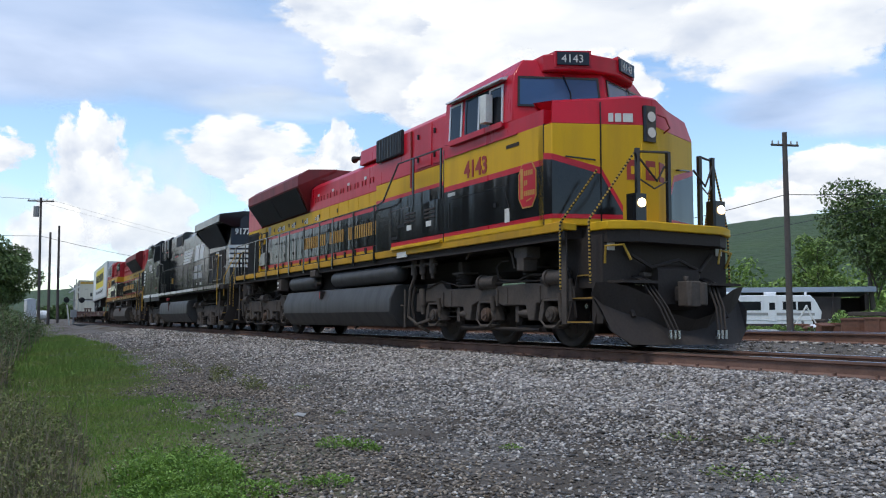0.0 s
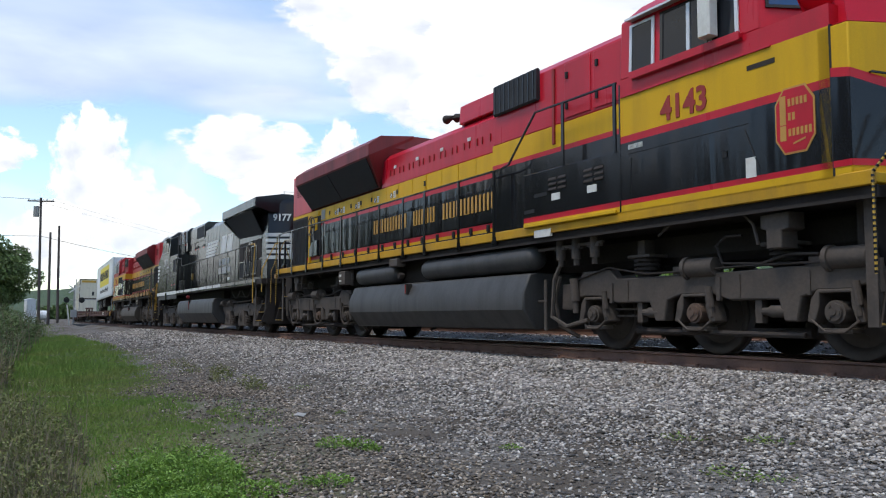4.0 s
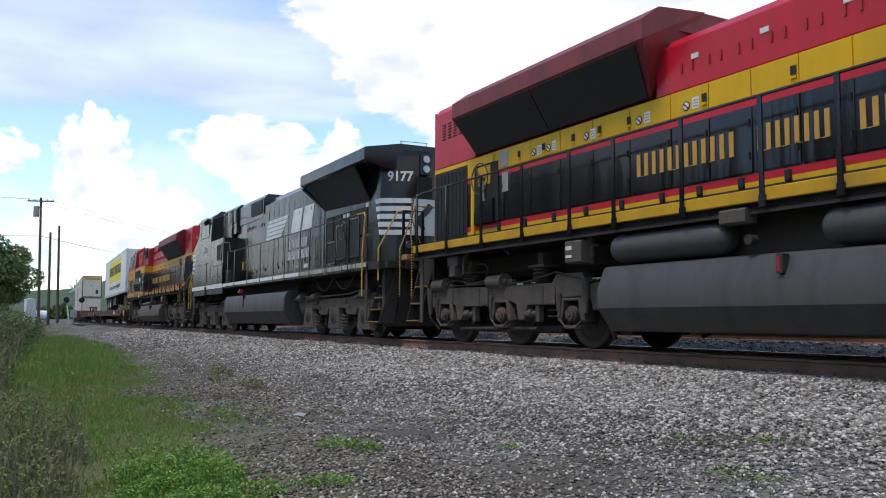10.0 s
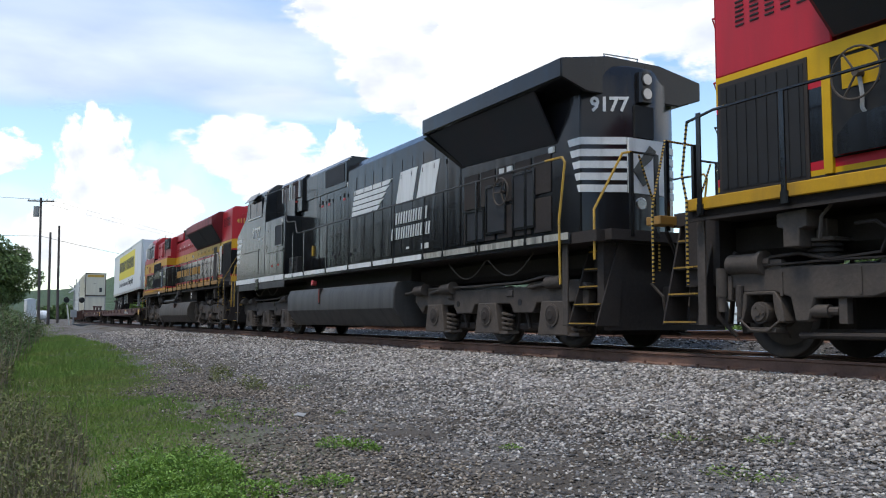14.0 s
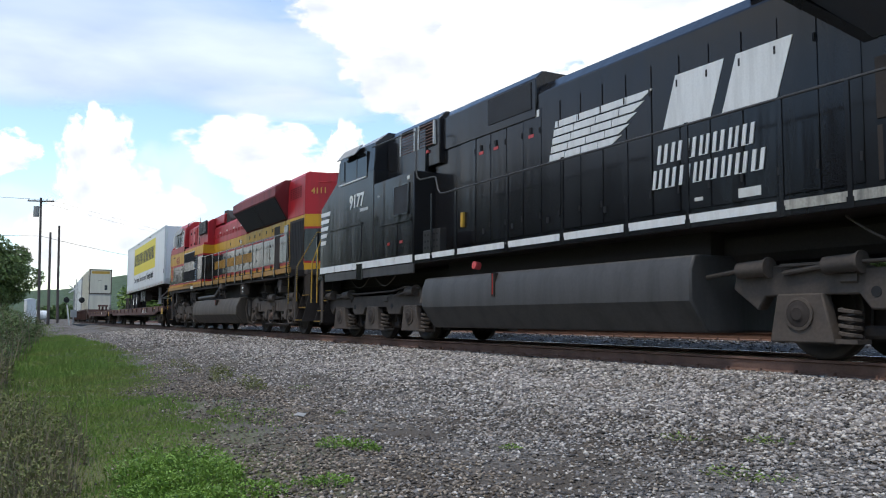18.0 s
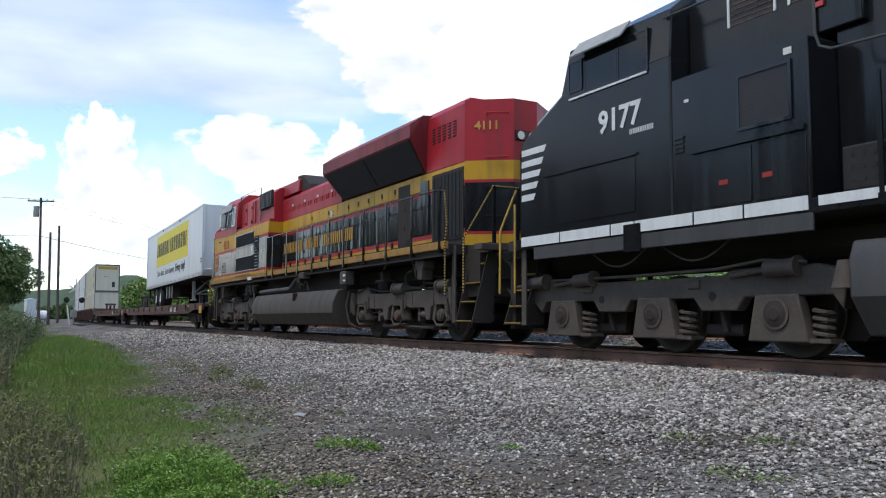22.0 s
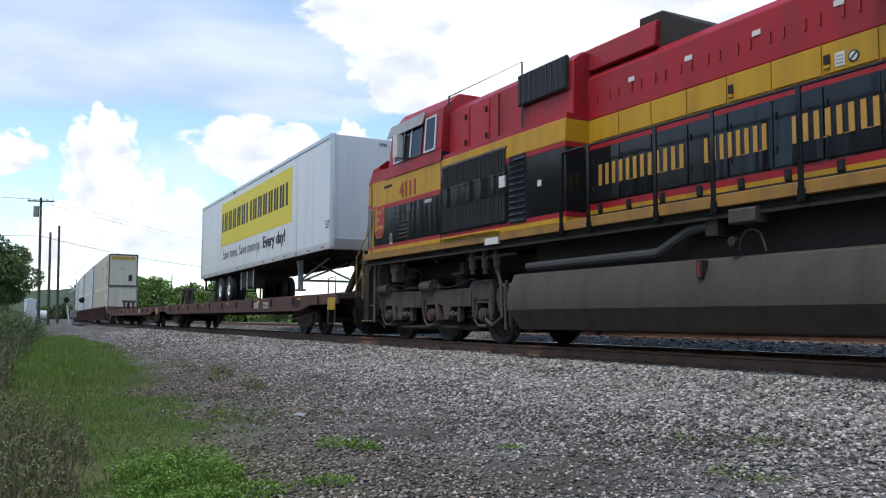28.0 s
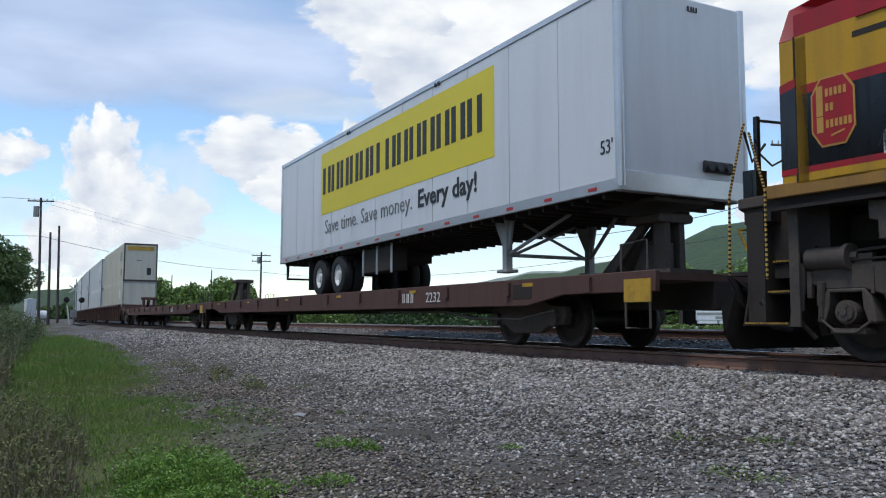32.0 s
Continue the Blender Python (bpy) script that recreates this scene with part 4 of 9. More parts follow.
        part("niche_plate", Shape().box(-8.06, -7.62, -H - 0.04, -H - 0.03, 3.02, 3.38), paint_yellow, nb, "yellow plate behind the brake wheel")
        part("niche_box", Shape().extrude([(-8.1, 2.28), (-7.45, 2.28), (-7.45, 2.72), (-7.9, 2.68), (-8.1, 2.5)], 1, -H - 0.1, -H), BLACK, nb)
        part("brake_chain", Shape().tube([(-7.82, -H - 0.08, 3.1), (-7.78, -H - 0.1, 2.9), (-7.8, -H - 0.08, 2.75), (-7.72, -H - 0.06, 2.6)], 0.025), GREY, nb, smooth=True)
        part("sheet_patch", S(-7.3, -7.02, -H - 0.03, -H, 3.28, 3.56), GREY, loco, "grey bare metal patch")
        part("sheet_patch", S(-7.22, -7.02, -H - 0.03, -H, 2.8, 3.16), GREY, loco, "grey bare metal patch")
        ring = [(-7.82 + 0.29 * math.cos(i * 0.2618), -H - 0.15, 3.13 + 0.29 * math.sin(i * 0.2618)) for i in range(25)]
        hb = Shape().tube(ring, 0.013)
        for i in range(3):
            hb.cyl((-7.82, -H - 0.13, 3.13), (-7.82 + 0.29 * math.cos(i * 2.094), -H - 0.15, 3.13 + 0.29 * math.sin(i * 2.094)), 0.012, 6)
        hb.cyl((-7.82, -H, 3.13), (-7.82, -H - 0.16, 3.13), 0.04, 8)
        part("hand_brake_wheel", hb, GREASE, loco, "grey hand brake wheel")
    else:
        part("brake_niche", Shape().box(-8.36, -7.95, -H - 0.03, -H - 0.005, 2.3, 3.45), BLACK, loco)
    # cab
    W = 1.53
    bands = [("cab_base", paint_yellow), ("cab_lower_line", paint_red), ("cab_side", BLACK), ("cab_upper_line", paint_red), ("cab_stripe", paint_yellow), ("cab_waist", paint_red)]
    banded(loco, bands, [1.95, 2.06, 2.13, 2.94, 3.04, 3.61, 3.86], 6.08, 9.46, W)
    part("cab_seam", S(6.06, 6.085, -W - 0.006, W + 0.006, 1.97, 3.8), BLACK, loco)
    part("cab_seam", S(9.45, 9.475, -W - 0.004, W + 0.004, 1.97, 3.62), VOID, loco)
    # upper cab, walls lean in; front follows the windshield
    lo_pl = [(6.08, W), (6.08, -W), (8.55, -W), (9.24, 0), (8.55, W)]
    hi_pl = [(6.08, 1.49), (6.08, -1.49), (8.48, -1.47), (9.1, 0), (8.48, 1.47)]
    rf_pl = [(6.08, 1.1), (6.08, -1.1), (8.4, -1.22), (8.98, 0), (8.4, 1.22)]
    s = Shape().loft([[(x, y, 3.86) for x, y in lo_pl], [(x, y, 4.70) for x, y in hi_pl], [(x, y, 5.03) for x, y in rf_pl]])
    part("cab_upper", s, paint_red, loco, bevel=0.02)

    def on_cab(i, j, u, v, out=0.012):
        """Point on the upper cab wall between plan corners i and j."""
        a = Vector((*lo_pl[i], 3.86)).lerp(Vector((*lo_pl[j], 3.86)), u)
        b = Vector((*hi_pl[i], 4.70)).lerp(Vector((*hi_pl[j], 4.70)), u)
        d = Vector((*lo_pl[j], 0)) - Vector((*lo_pl[i], 0))
        n = Vector((d.y, -d.x, 0)).normalized()
        if n.dot(Vector((lo_pl[i][0] - 7, lo_pl[i][1], 0))) < 0:
            n = -n
        return a.lerp(b, v) + n * out

    def pane(i, j, u0, u1, v0, v1, trim, nm, lb):
        g = Shape().loft([[on_cab(i, j, u, v, o) for u, v in ((u0, v0), (u1, v0), (u1, v1), (u0, v1))] for o in (0.004, 0.014)])
        gl = part(nm, g, SCREEN_BLUE if nm == "windshield" else GLASS, loco, lb)
        t = 0.022
        fr = Shape()
        for a, b, c, d in ((u0 - t, u1 + t, v0 - 2 * t, v0), (u0 - t, u1 + t, v1, v1 + 2 * t), (u0 - t, u0, v0, v1), (u1, u1 + t, v0, v1)):
            fr.loft([[on_cab(i, j, u, v, o) for u, v in ((a, c), (b, c), (b, d), (a, d))] for o in (0.004, 0.024)])
        part("window_frame", fr, trim, gl)

    for i, j in ((2, 3), (3, 4)):
        u0, u1 = (0.07, 0.92) if i == 2 else (0.08, 0.93)
        pane(i, j, u0, u1, 0.36, 0.93, BLACK, "windshield", "windshield pane with the sky's blue reflection painted in")
        a, b, c = on_cab(i, j, 0.55, 1.0, 0.04), on_cab(i, j, 0.62, 0.62, 0.03), on_cab(i, j, 0.62, 0.4, 0.02)
        part("wiper", Shape().tube([a, b, c], 0.01), VOID, loco)
    for (i, j), fl in (((1, 2), 0), ((4, 0), 1)):
        for u0, u1 in ((0.11, 0.27), (0.36, 0.66), (0.71, 0.86)):
            if fl:
                u0, u1 = 1 - u1, 1 - u0
            pane(i, j, u0, u1, 0.06, 0.84, ALUFRAME if (u0 < 0.3 or u1 > 0.7) else BLACK, "side_window", "dark cab side window")
        um = 0.55 if not fl else 0.45
        sash = Shape().loft([[on_cab(i, j, u, v, o) for u, v in ((um - 0.012, 0.06), (um + 0.012, 0.06), (um + 0.012, 0.84), (um - 0.012, 0.84))] for o in (0.01, 0.03)])
        part("window_sash", sash, ALUFRAME, loco, "bright sliding sash bar")
    for sg in (-1, 1):
        if side == "vents" and sg < 0:
            continue
        aw = Shape().extrude([(sg * 1.47, 4.66), (sg * 1.62, 4.56 if side == "vents" else 4.64), (sg * 1.62, 4.6 if side == "vents" else 4.67), (sg * 1.45, 4.74)], 0, 6.3, 8.3)
        part("window_awning", aw, ALUFRAME, loco, "bright sheet awning over the cab window")
        part("arm_rest", Shape().box(6.35, 8.3, sg * 1.53, sg * 1.6, 3.83, 3.87, 0.01), paint_red, loco)
    if side == "vents":
        part("window_shade", Shape().extrude([(-1.48, 4.78), (-1.58, 4.5), (-1.56, 4.49), (-1.44, 4.78)], 0, 6.85, 8.55), GREY, loco, "grey sheet shade folded down")
    m = Shape().box(7.75, 7.95, -1.72, -1.55, 3.95, 4.45, 0.02)
    part("cab_mirror", m, DECAL, loco, "pale grey folding mirror")
    # number boards
    part("roof_visor", Shape().extrude([(8.0, -1.0), (8.72, -1.0), (8.9, -0.86), (9.15, -0.3), (9.15, 0.3), (8.9, 0.86), (8.72, 1.0), (8.0, 1.0)], 2, 4.76, 5.07), paint_red, loco, bevel=0.03)
    for sg in (-1, 1):
        nb = part("number_board", Shape().loft([[(8.1, sg * 0.88, 4.84), (8.91, sg * 0.88, 4.82), (8.9, sg * 0.88, 5.1), (8.1, sg * 0.88, 5.08)], [(8.1, sg * 0.3, 4.84), (9.165, sg * 0.3, 4.82), (9.155, sg * 0.3, 5.12), (8.1, sg * 0.3, 5.1)]]), paint_red, loco)
        at = pose(FLIP * 8.93, -0.85, 4.85, 0, 0, 65.8) if sg < 0 else pose(FLIP * 9.162, 0.33, 4.85, 0, 0, 114.2)
        if FLIP > 0:
            part("number_glass", Shape().box(-0.01, 0.55, -0.03, 0.01, 0.0, 0.225), BLACK, nb, "dark number board glass", flip=1).matrix_basis = at
            lettering("number_writing", number, 0.2, at @ pose(0.06, -0.031, 0.04, 90, 0, 0), DECAL, nb, 1.0)
    part("roof_ac_unit", Shape().box(6.5, 7.6, -0.6, 0.6, 4.9, 5.02, 0.06), GREY, loco)
    # nose
    A, B, C, D = (9.46, W), (9.67, W - 0.01), (9.98, 0.78), (10.25, 0.18)
    ring = [(9.3, W), A, B, C, D]
    plan = [(x, y) for x, y in ring] + [(x, -y) for x, y in ring[::-1]]
    part("nose", Shape().extrude(plan, 2, 1.95, 3.6), paint_yellow, loco, bevel=0.015)
    rise = [3.74, 3.8, 3.97, 4.02, 4.06]
    inn = [0.86, 0.74, 0.95, 0.95, 1.0]
    rise, inn = rise + rise[::-1], inn + inn[::-1]
    cap = Shape().loft([[(x, y, 3.6) for x, y in plan], [(x - 0.03 - (1 - k) * 1.2, y * k, h) for (x, y), h, k in zip(plan, rise, inn)],
                        [(x - 0.1 - (1 - k) * 1.4, y * k * 0.95, h + 0.05) for (x, y), h, k in zip(plan, rise, inn)], [(8.95, y * 0.9, 4.1) for x, y in plan]])
    part("nose_top", cap, paint_red, loco, bevel=0.015)
    part("nose_seam", Shape().cyl((9.985, -0.787, 2.0), (9.985, -0.787, 3.95), 0.012, 6), BLACK, loco)
    for sg in (-1, 1):
        def band(pts_lo, pts_hi, mat, nm, out=0.006):
            """A painted field round the nose between two height lines, given at A, B, C, D."""
            path = [A, B, C, (10.12, 0.46)]
            sh = Shape()
            for k in range(3):
                (xa, ya), (xb, yb) = path[k], path[k + 1]
                d = Vector((xb - xa, yb - ya, 0)).normalized()
                n = Vector((-d.y, d.x, 0))
                if n.x < 0:
                    n = -n
                q = []
                for o in (-0.002, out):
                    pa, pb = Vector((xa, ya, 0)) + n * o, Vector((xb, yb, 0)) + n * o
                    q.append([(pa.x, sg * pa.y, pts_lo[k]), (pb.x, sg * pb.y, pts_lo[k + 1]), (pb.x, sg * pb.y, pts_hi[k + 1]), (pa.x, sg * pa.y, pts_hi[k])])
                sh.loft(q)
            part(nm, sh, mat, loco)
        band((2.06, 2.06, 2.06, 2.06), (2.13, 2.13, 2.13, 2.13), paint_red, "nose_lower_line")
        band((2.13, 2.13, 2.13, 2.13), (3.04, 3.0, 2.78, 2.16), BLACK, "nose_swoop")
        band((3.04, 3.0, 2.78, 2.16), (3.14, 3.1, 2.89, 2.28), paint_red, "nose_swoop_line")
        part("nose_grab_iron", Shape().tube([(9.74, sg * 1.3, 3.05), (9.79, sg * 1.33, 3.05), (9.98, sg * 0.9, 3.0), (9.93, sg * 0.86, 3.0)], 0.014), BLACK, loco)
    part("nose_front", S(10.2, 10.262, -0.18, 0.18, 1.96, 3.3), paint_yellow, loco, bevel=0.008)
    for yy, x0, a in ((-0.4, 10.148, 64.2), (-0.1, 10.264, 90.0), (0.2, 10.25, 115.8)):
        em = part("nose_emblem", Shape().box(0, 0.21, -0.008, 0.01, 0, 0.32, 0.01), DEEPRED, loco, "plain red bar where a company letter stands", flip=1)
        em.matrix_basis = pose(FLIP * x0, yy * FLIP, 2.7, 0, 0, a * FLIP)
        part("emblem_gap", Shape().box(0.07, 0.19, -0.011, 0.01, 0.09, 0.22), paint_yellow, em, flip=1)
    part("headlight_column", S(10.1, 10.3, -0.13, 0.13, 3.33, 3.92, c=0.03), BLACK, loco)
    for zz in (3.48, 3.74):
        lens = part("headlight", Shape().cyl((10.3, 0, zz), (10.315, 0, zz), 0.085, 18), LENS, loco, "round headlight lens", smooth=True)
        part("light_rim", Shape().cyl((10.29, 0, zz), (10.305, 0, zz), 0.11, 18), BLACK, lens)
    for yy, w in ((-0.66, 0.08), (-0.56, 0.1), (-0.44, 0.16)):
        st = part("nose_sticker", Shape().box(0, w, -0.006, 0.01, 0, 0.14), DECAL, loco, "white safety sticker", flip=1)
        st.matrix_basis = pose(FLIP * (10.245 - (abs(yy) - 0.18) * 0.45), yy, 3.64, 0, 0, 64.2 if FLIP > 0 else 115.8)
    part("nose_hatch_gear", Shape().cyl((9.45, -0.72, 3.85), (9.45, -0.72, 4.06), 0.09, 10), paint_red, loco)
    part("nose_grab_iron", Shape().tube([(9.42, -1.3, 3.8), (9.46, -1.28, 3.98), (9.6, -0.6, 4.02), (9.58, -0.58, 3.9)], 0.014), DEEPRED, loco)
    # front platform, steps, pilot
    fr = [(10.3, -1.32), (10.72, -1.28), (10.98, -0.85), (10.98, 0.85), (10.72, 1.28), (10.3, 1.32)]
    part("front_platform", Shape().extrude(fr, 2, 1.80, 1.93), paint_yellow if side == "tanks" else GREASE, loco, "yellow front platform edge" if side == "tanks" else "grimy front platform edge", bevel=0.015)
    part("platform_underside", Shape().extrude([(x - 0.06, y * 0.97) for x, y in fr], 2, 1.62, 1.8), DARK, loco)
    for sg in (-1, 1):
        part("platform_corner", Shape().box(9.7, 9.88, min(sg * 1.2, sg * 1.48), max(sg * 1.2, sg * 1.48), 1.86, 1.97), paint_yellow if side == "tanks" else GREASE, loco, bevel=0.01)
    part("pilot_plate", S(10.35, 10.6, -1.28, 1.28, 0.4, 1.74), DARK, loco)
    part("draft_pocket", S(10.3, 10.85, -0.42, 0.42, 0.62, 1.3, c=0.08), DARK, loco)
    part("cab_end_block", S(9.4, 10.4, -1.1, 1.1, 0.95, 1.74), DARK, loco)
    part("hood_end_block_lower", S(-10.5, -9.9, -1.05, 1.05, 0.9, 1.74), DARK, loco)
    for sg in (-1, 1):
        edge = [(10.72, 1.5, 1.0, 0.62), (10.8, 1.38, 1.0, 0.3), (10.92, 1.1, 0.95, 0.1), (11.02, 0.72, 0.8, 0.09), (11.1, 0.42, 0.55, 0.09), (11.16, 0.0, 0.46, 0.09)]
        rows_ = [[(x + 0.03, sg * y, zt) for x, y, zt, zb in edge], [(x - 0.1, sg * y, zt * 0.55 + zb * 0.45) for x, y, zt, zb in edge], [(x + 0.1, sg * y, zb) for x, y, zt, zb in edge]]
        pw = Shape()
        for back in (0.0, 0.03):
            n_ = len(edge)
            pw.add([(x - back, y, z) for r in rows_ for x, y, z in r], [(r * n_ + i, r * n_ + i + 1, (r + 1) * n_ + i + 1, (r + 1) * n_ + i) for r in range(2) for i in range(n_ - 1)])
        part("plow_brace", Shape().tube([(10.62, sg * 0.95, 1.05), (10.9, sg * 0.95, 0.5)], 0.04), DARK, loco)
        part("plow_blade", pw, DARK, loco, "dull dark steel snow plow blade")
        part("ditch_light_box", Shape().box(10.74, 10.95, sg * 0.82 - 0.13, sg * 0.82 + 0.13, 1.93, 2.34, 0.03), BLACK, loco)
        part("ditch_light", Shape().cyl((10.95, sg * 0.82, 2.2), (10.98, sg * 0.82, 2.2), 0.068, 18), LAMP if side == "tanks" else LENS, loco, "lit ditch light" if side == "tanks" else "unlit ditch light", smooth=True)
        for yy in (0.3, 0.38, 0.46):
            part("air_hose", Shape().tube([(10.65, sg * (yy + 0.3), 1.12), (10.85, sg * (yy + 0.3), 1.05), (11.12, sg * (yy + 0.2), 0.65), (11.24, sg * (yy + 0.1), 0.3)], 0.017), DARK, loco, smooth=True)
            part("glad_hand", Shape().box(11.2, 11.26, sg * (yy + 0.1) - 0.025, sg * (yy + 0.1) + 0.025, 0.18, 0.31, 0.01), CHROME, loco)
        for yy in (0.55, 0.62, 0.69):
            part("air_hose_cap", Shape().box(10.6, 10.66, sg * yy - 0.02, sg * yy + 0.02, 0.98, 1.04), CHROME, loco)
        part("uncoupling_lever", Shape().tube([(10.62, sg * 1.25, 1.3), (10.7, sg * 1.3, 1.55), (10.75, sg * 1.0, 1.58), (10.8, sg * 0.9, 1.35)], 0.02), HANDRAIL_Y, loco, smooth=True)
    part("mu_cable", Shape().tube([(10.65, -0.9, 1.5), (10.8, -0.5, 1.25), (10.85, 0, 1.38), (10.8, 0.5, 1.22), (10.65, 0.9, 1.5)], 0.03), DARK, loco, smooth=True)
    coupler(loco, 10.95, 1)
    coupler(loco, -11.0, -1)
    step_stair(loco, 9.8, 10.42, 1.9, [0.42, 0.79, 1.15, 1.52], HANDRAIL_Y, DARK, inner=-1)
    step_stair(loco, -10.64, -10.05, 1.9, [0.43, 0.8, 1.16, 1.53], HANDRAIL_Y, DARK, inner=1)
    # railings round the ends
    for sg in (-1, 1):
        candy_rail(loco, [(9.9, sg * 1.54, 0.92), (9.9, sg * 1.54, 1.95), (10.4, sg * 1.2, 2.75)])
        candy_rail(loco, [(10.52, sg * 1.45, 1.0), (10.5, sg * 1.45, 1.95), (10.8, sg * 0.84, 2.95), (10.82, sg * 0.78, 3.0)])
        y_in = 0.16 if sg < 0 else 0.5
        part("end_handrail", Shape().tube([(10.82, sg * 0.78, 3.0), (10.84, sg * y_in, 3.04)], 0.02), BLACK, loco)
        for yy in (0.78, y_in):
            part("railing_post", Shape().box(10.8, 10.86, sg * yy - 0.03, sg * yy + 0.03, 1.9, 3.05), BLACK, loco)
        part("end_chain", Shape().tube([(10.83, sg * 0.78, 2.6), (10.86, sg * (0.39 + y_in / 2), 2.45), (10.83, sg * y_in, 2.6)], 0.014), GREASE, loco, smooth=True)
        candy_rail(loco, [(-9.98, sg * 1.54, 0.9), (-9.98, sg * 1.54, 1.98), (-10.05, sg * 1.54, 2.3), (-9.95, sg * 1.54, 2.98)])
        candy_rail(loco, [(-10.64, sg * 1.5, 0.95), (-10.64, sg * 1.5, 1.98), (-10.9, sg * 1.0, 2.98), (-10.92, sg * 0.45, 2.98)])
        for yy in (0.98, 0.45):
            part("railing_post", Shape().box(-10.92, -10.87, sg * yy - 0.03, sg * yy + 0.03, 1.7, 2.98), BLACK, loco)
        part("end_platform_edge", Shape().box(-10.98, -10.7, sg * 0.2, sg * 1.3, 1.76, 1.88), DULLYELLOW if side == "tanks" else GREASE, loco, bevel=0.01)
        part("end_air_hose", Shape().tube([(-10.9, sg * 0.5, 1.0), (-11.1, sg * 0.5, 0.8), (-11.15, sg * 0.48, 0.4)], 0.025), DARK, loco, smooth=True)
        # walkway railing
        posts = [-9.75, -8.5, -7.2, -5.9, -4.6, -3.57, -2.24, -0.98, 0.03, 1.45, 2.72]
        if side == "vents" and sg < 0:
            posts = [p for p in posts if p < 2.3] + [2.12]
        for px in posts:
            po = Shape().box(px - 0.032, px + 0.032, sg * 1.545 - 0.012, sg * 1.545 + 0.012, 1.78, 3.06)
            po.box(px - 0.05, px + 0.05, sg * 1.53 - 0.02, sg * 1.53 + 0.02, 1.76, 1.9)
            part("railing_post", po, BLACK, loco)
        if side == "tanks" and sg < 0:
            rl = [(-9.95, -1.545, 2.98), (-9.5, -1.545, 3.05), (2.95, -1.545, 3.08), (3.2, -1.545, 3.12), (4.0, -1.545, 3.86), (6.02, -1.545, 3.84)]
            for px in (4.75, 5.98):
                part("railing_post", Shape().box(px - 0.03, px + 0.03, -1.56, -1.535, 2.85, 3.84), BLACK, loco)
        else:
            rl = [(-9.95, sg * 1.545, 2.98), (-9.5, sg * 1.545, 3.03), (2.1, sg * 1.545, 3.06)]
        part("walkway_handrail", Shape().tube(rl, 0.02), BLACK, loco, smooth=True)
    # behind the cab
    U = 1.34
    if side == "tanks":
        part("low_cabinet", S(3.63, 6.07, -W, W, 2.13, 2.86), BLACK, loco, bevel=0.015)
        part("low_cabinet_line", S(3.63, 6.07, -W, W, 2.05, 2.13), paint_red, loco)
        part("low_cabinet_base", S(3.63, 6.07, -W, W, 1.95, 2.05), paint_yellow, loco)
        part("cabinet_wall", S(2.35, 6.07, -U, U, 1.95, 3.16), BLACK, loco)
        part("cabinet_wall_line", S(2.35, 6.07, -U, U, 3.16, 3.24), paint_red, loco)
        part("cabinet_wall_stripe", S(2.35, 6.07, -U, U, 3.24, 3.61), paint_yellow, loco)
        for xx in (4.35, 5.25):
            for c2 in (0, 1):
                louvre(loco, xx + c2 * 0.25, xx + c2 * 0.25 + 0.2, 2.5, 2.74, 3, W, DARK)
            part("placard", S(xx + 0.08, xx + 0.3, -W - 0.01, -W, 2.34, 2.45), DECAL, loco, "small white notice plate")
        part("cabinet_slot", S(3.95, 4.3, -W - 0.008, -W, 2.44, 2.5), VOID, loco)
        part("cabinet_slot", S(3.66, 3.95, -W - 0.008, -W, 2.2, 2.26), VOID, loco)
        part("cabinet_step", Shape().box(3.7, 6.0, -W - 0.05, -W, 1.96, 2.02), paint_yellow, loco, bevel=0.01)
    else:
        part("equipment_cabinet", S(2.02, 6.07, -W, W, 2.13, 3.16), BLACK, loco, bevel=0.015)
        part("equipment_line", S(2.02, 6.07, -W, W, 2.05, 2.13), paint_red, loco)
        part("equipment_base", S(2.02, 6.07, -W, W, 1.95, 2.05), paint_yellow, loco)
        part("equipment_upper_line", S(2.02, 6.07, -W, W, 3.16, 3.24), paint_red, loco)
        part("equipment_stripe", S(2.02, 6.07, -W, W, 3.24, 3.61), paint_yellow, loco, bevel=0.015)
        part("equipment_top", S(2.02, 6.07, -W + 0.03, W - 0.03, 3.61, 3.7), paint_red, loco)
        for z0, z1 in ((3.02, 3.42), (2.16, 2.62)):
            v = part("vent_opening", S(3.72, 6.0, -W - 0.012, -W, z0, z1), MESH_SCREEN, loco, "dark screened vent")
            fr2 = Shape().box(3.68, 6.04, -W - 0.02, -W, z0 - 0.04, z0).box(3.68, 6.04, -W - 0.02, -W, z1, z1 + 0.04)
            for k in range(26):
                part("vent_slat", Shape().box(3.74 + k * 0.0885, 3.765 + k * 0.0885, -W - 0.028, -W, z0, z1), MESH_SCREEN, v)
            part("vent_frame", fr2, BLACK, v)
        lv = part("louvre_panel", S(3.1, 3.6, -W - 0.008, -W, 2.08, 3.25), VOID, loco)
        for k in range(11):
            zz = 2.1 + k * 0.104
            part("slat", Shape().extrude([(-W - 0.008, zz), (-W - 0.035, zz + 0.02), (-W - 0.008, zz + 0.06)], 0, 3.12, 3.58), BLACK, lv)
        part("placard", S(3.72, 3.9, -W - 0.026, -W, 2.75, 2.95), DECAL, loco, "small white notice plate")
        part("placard", S(2.66, 2.76, -W - 0.01, -W, 2.62, 2.72), DECAL, loco, "small white notice plate")
        part("sill_pipe", Shape().tube([(6.0, -W - 0.03, 2.02), (4.0, -W - 0.03, 2.02), (3.9, -W - 0.03, 1.98)], 0.02), paint_yellow, loco)
        louvre(loco, 7.5, 8.0, 2.2, 2.62, 5, W, DARK)
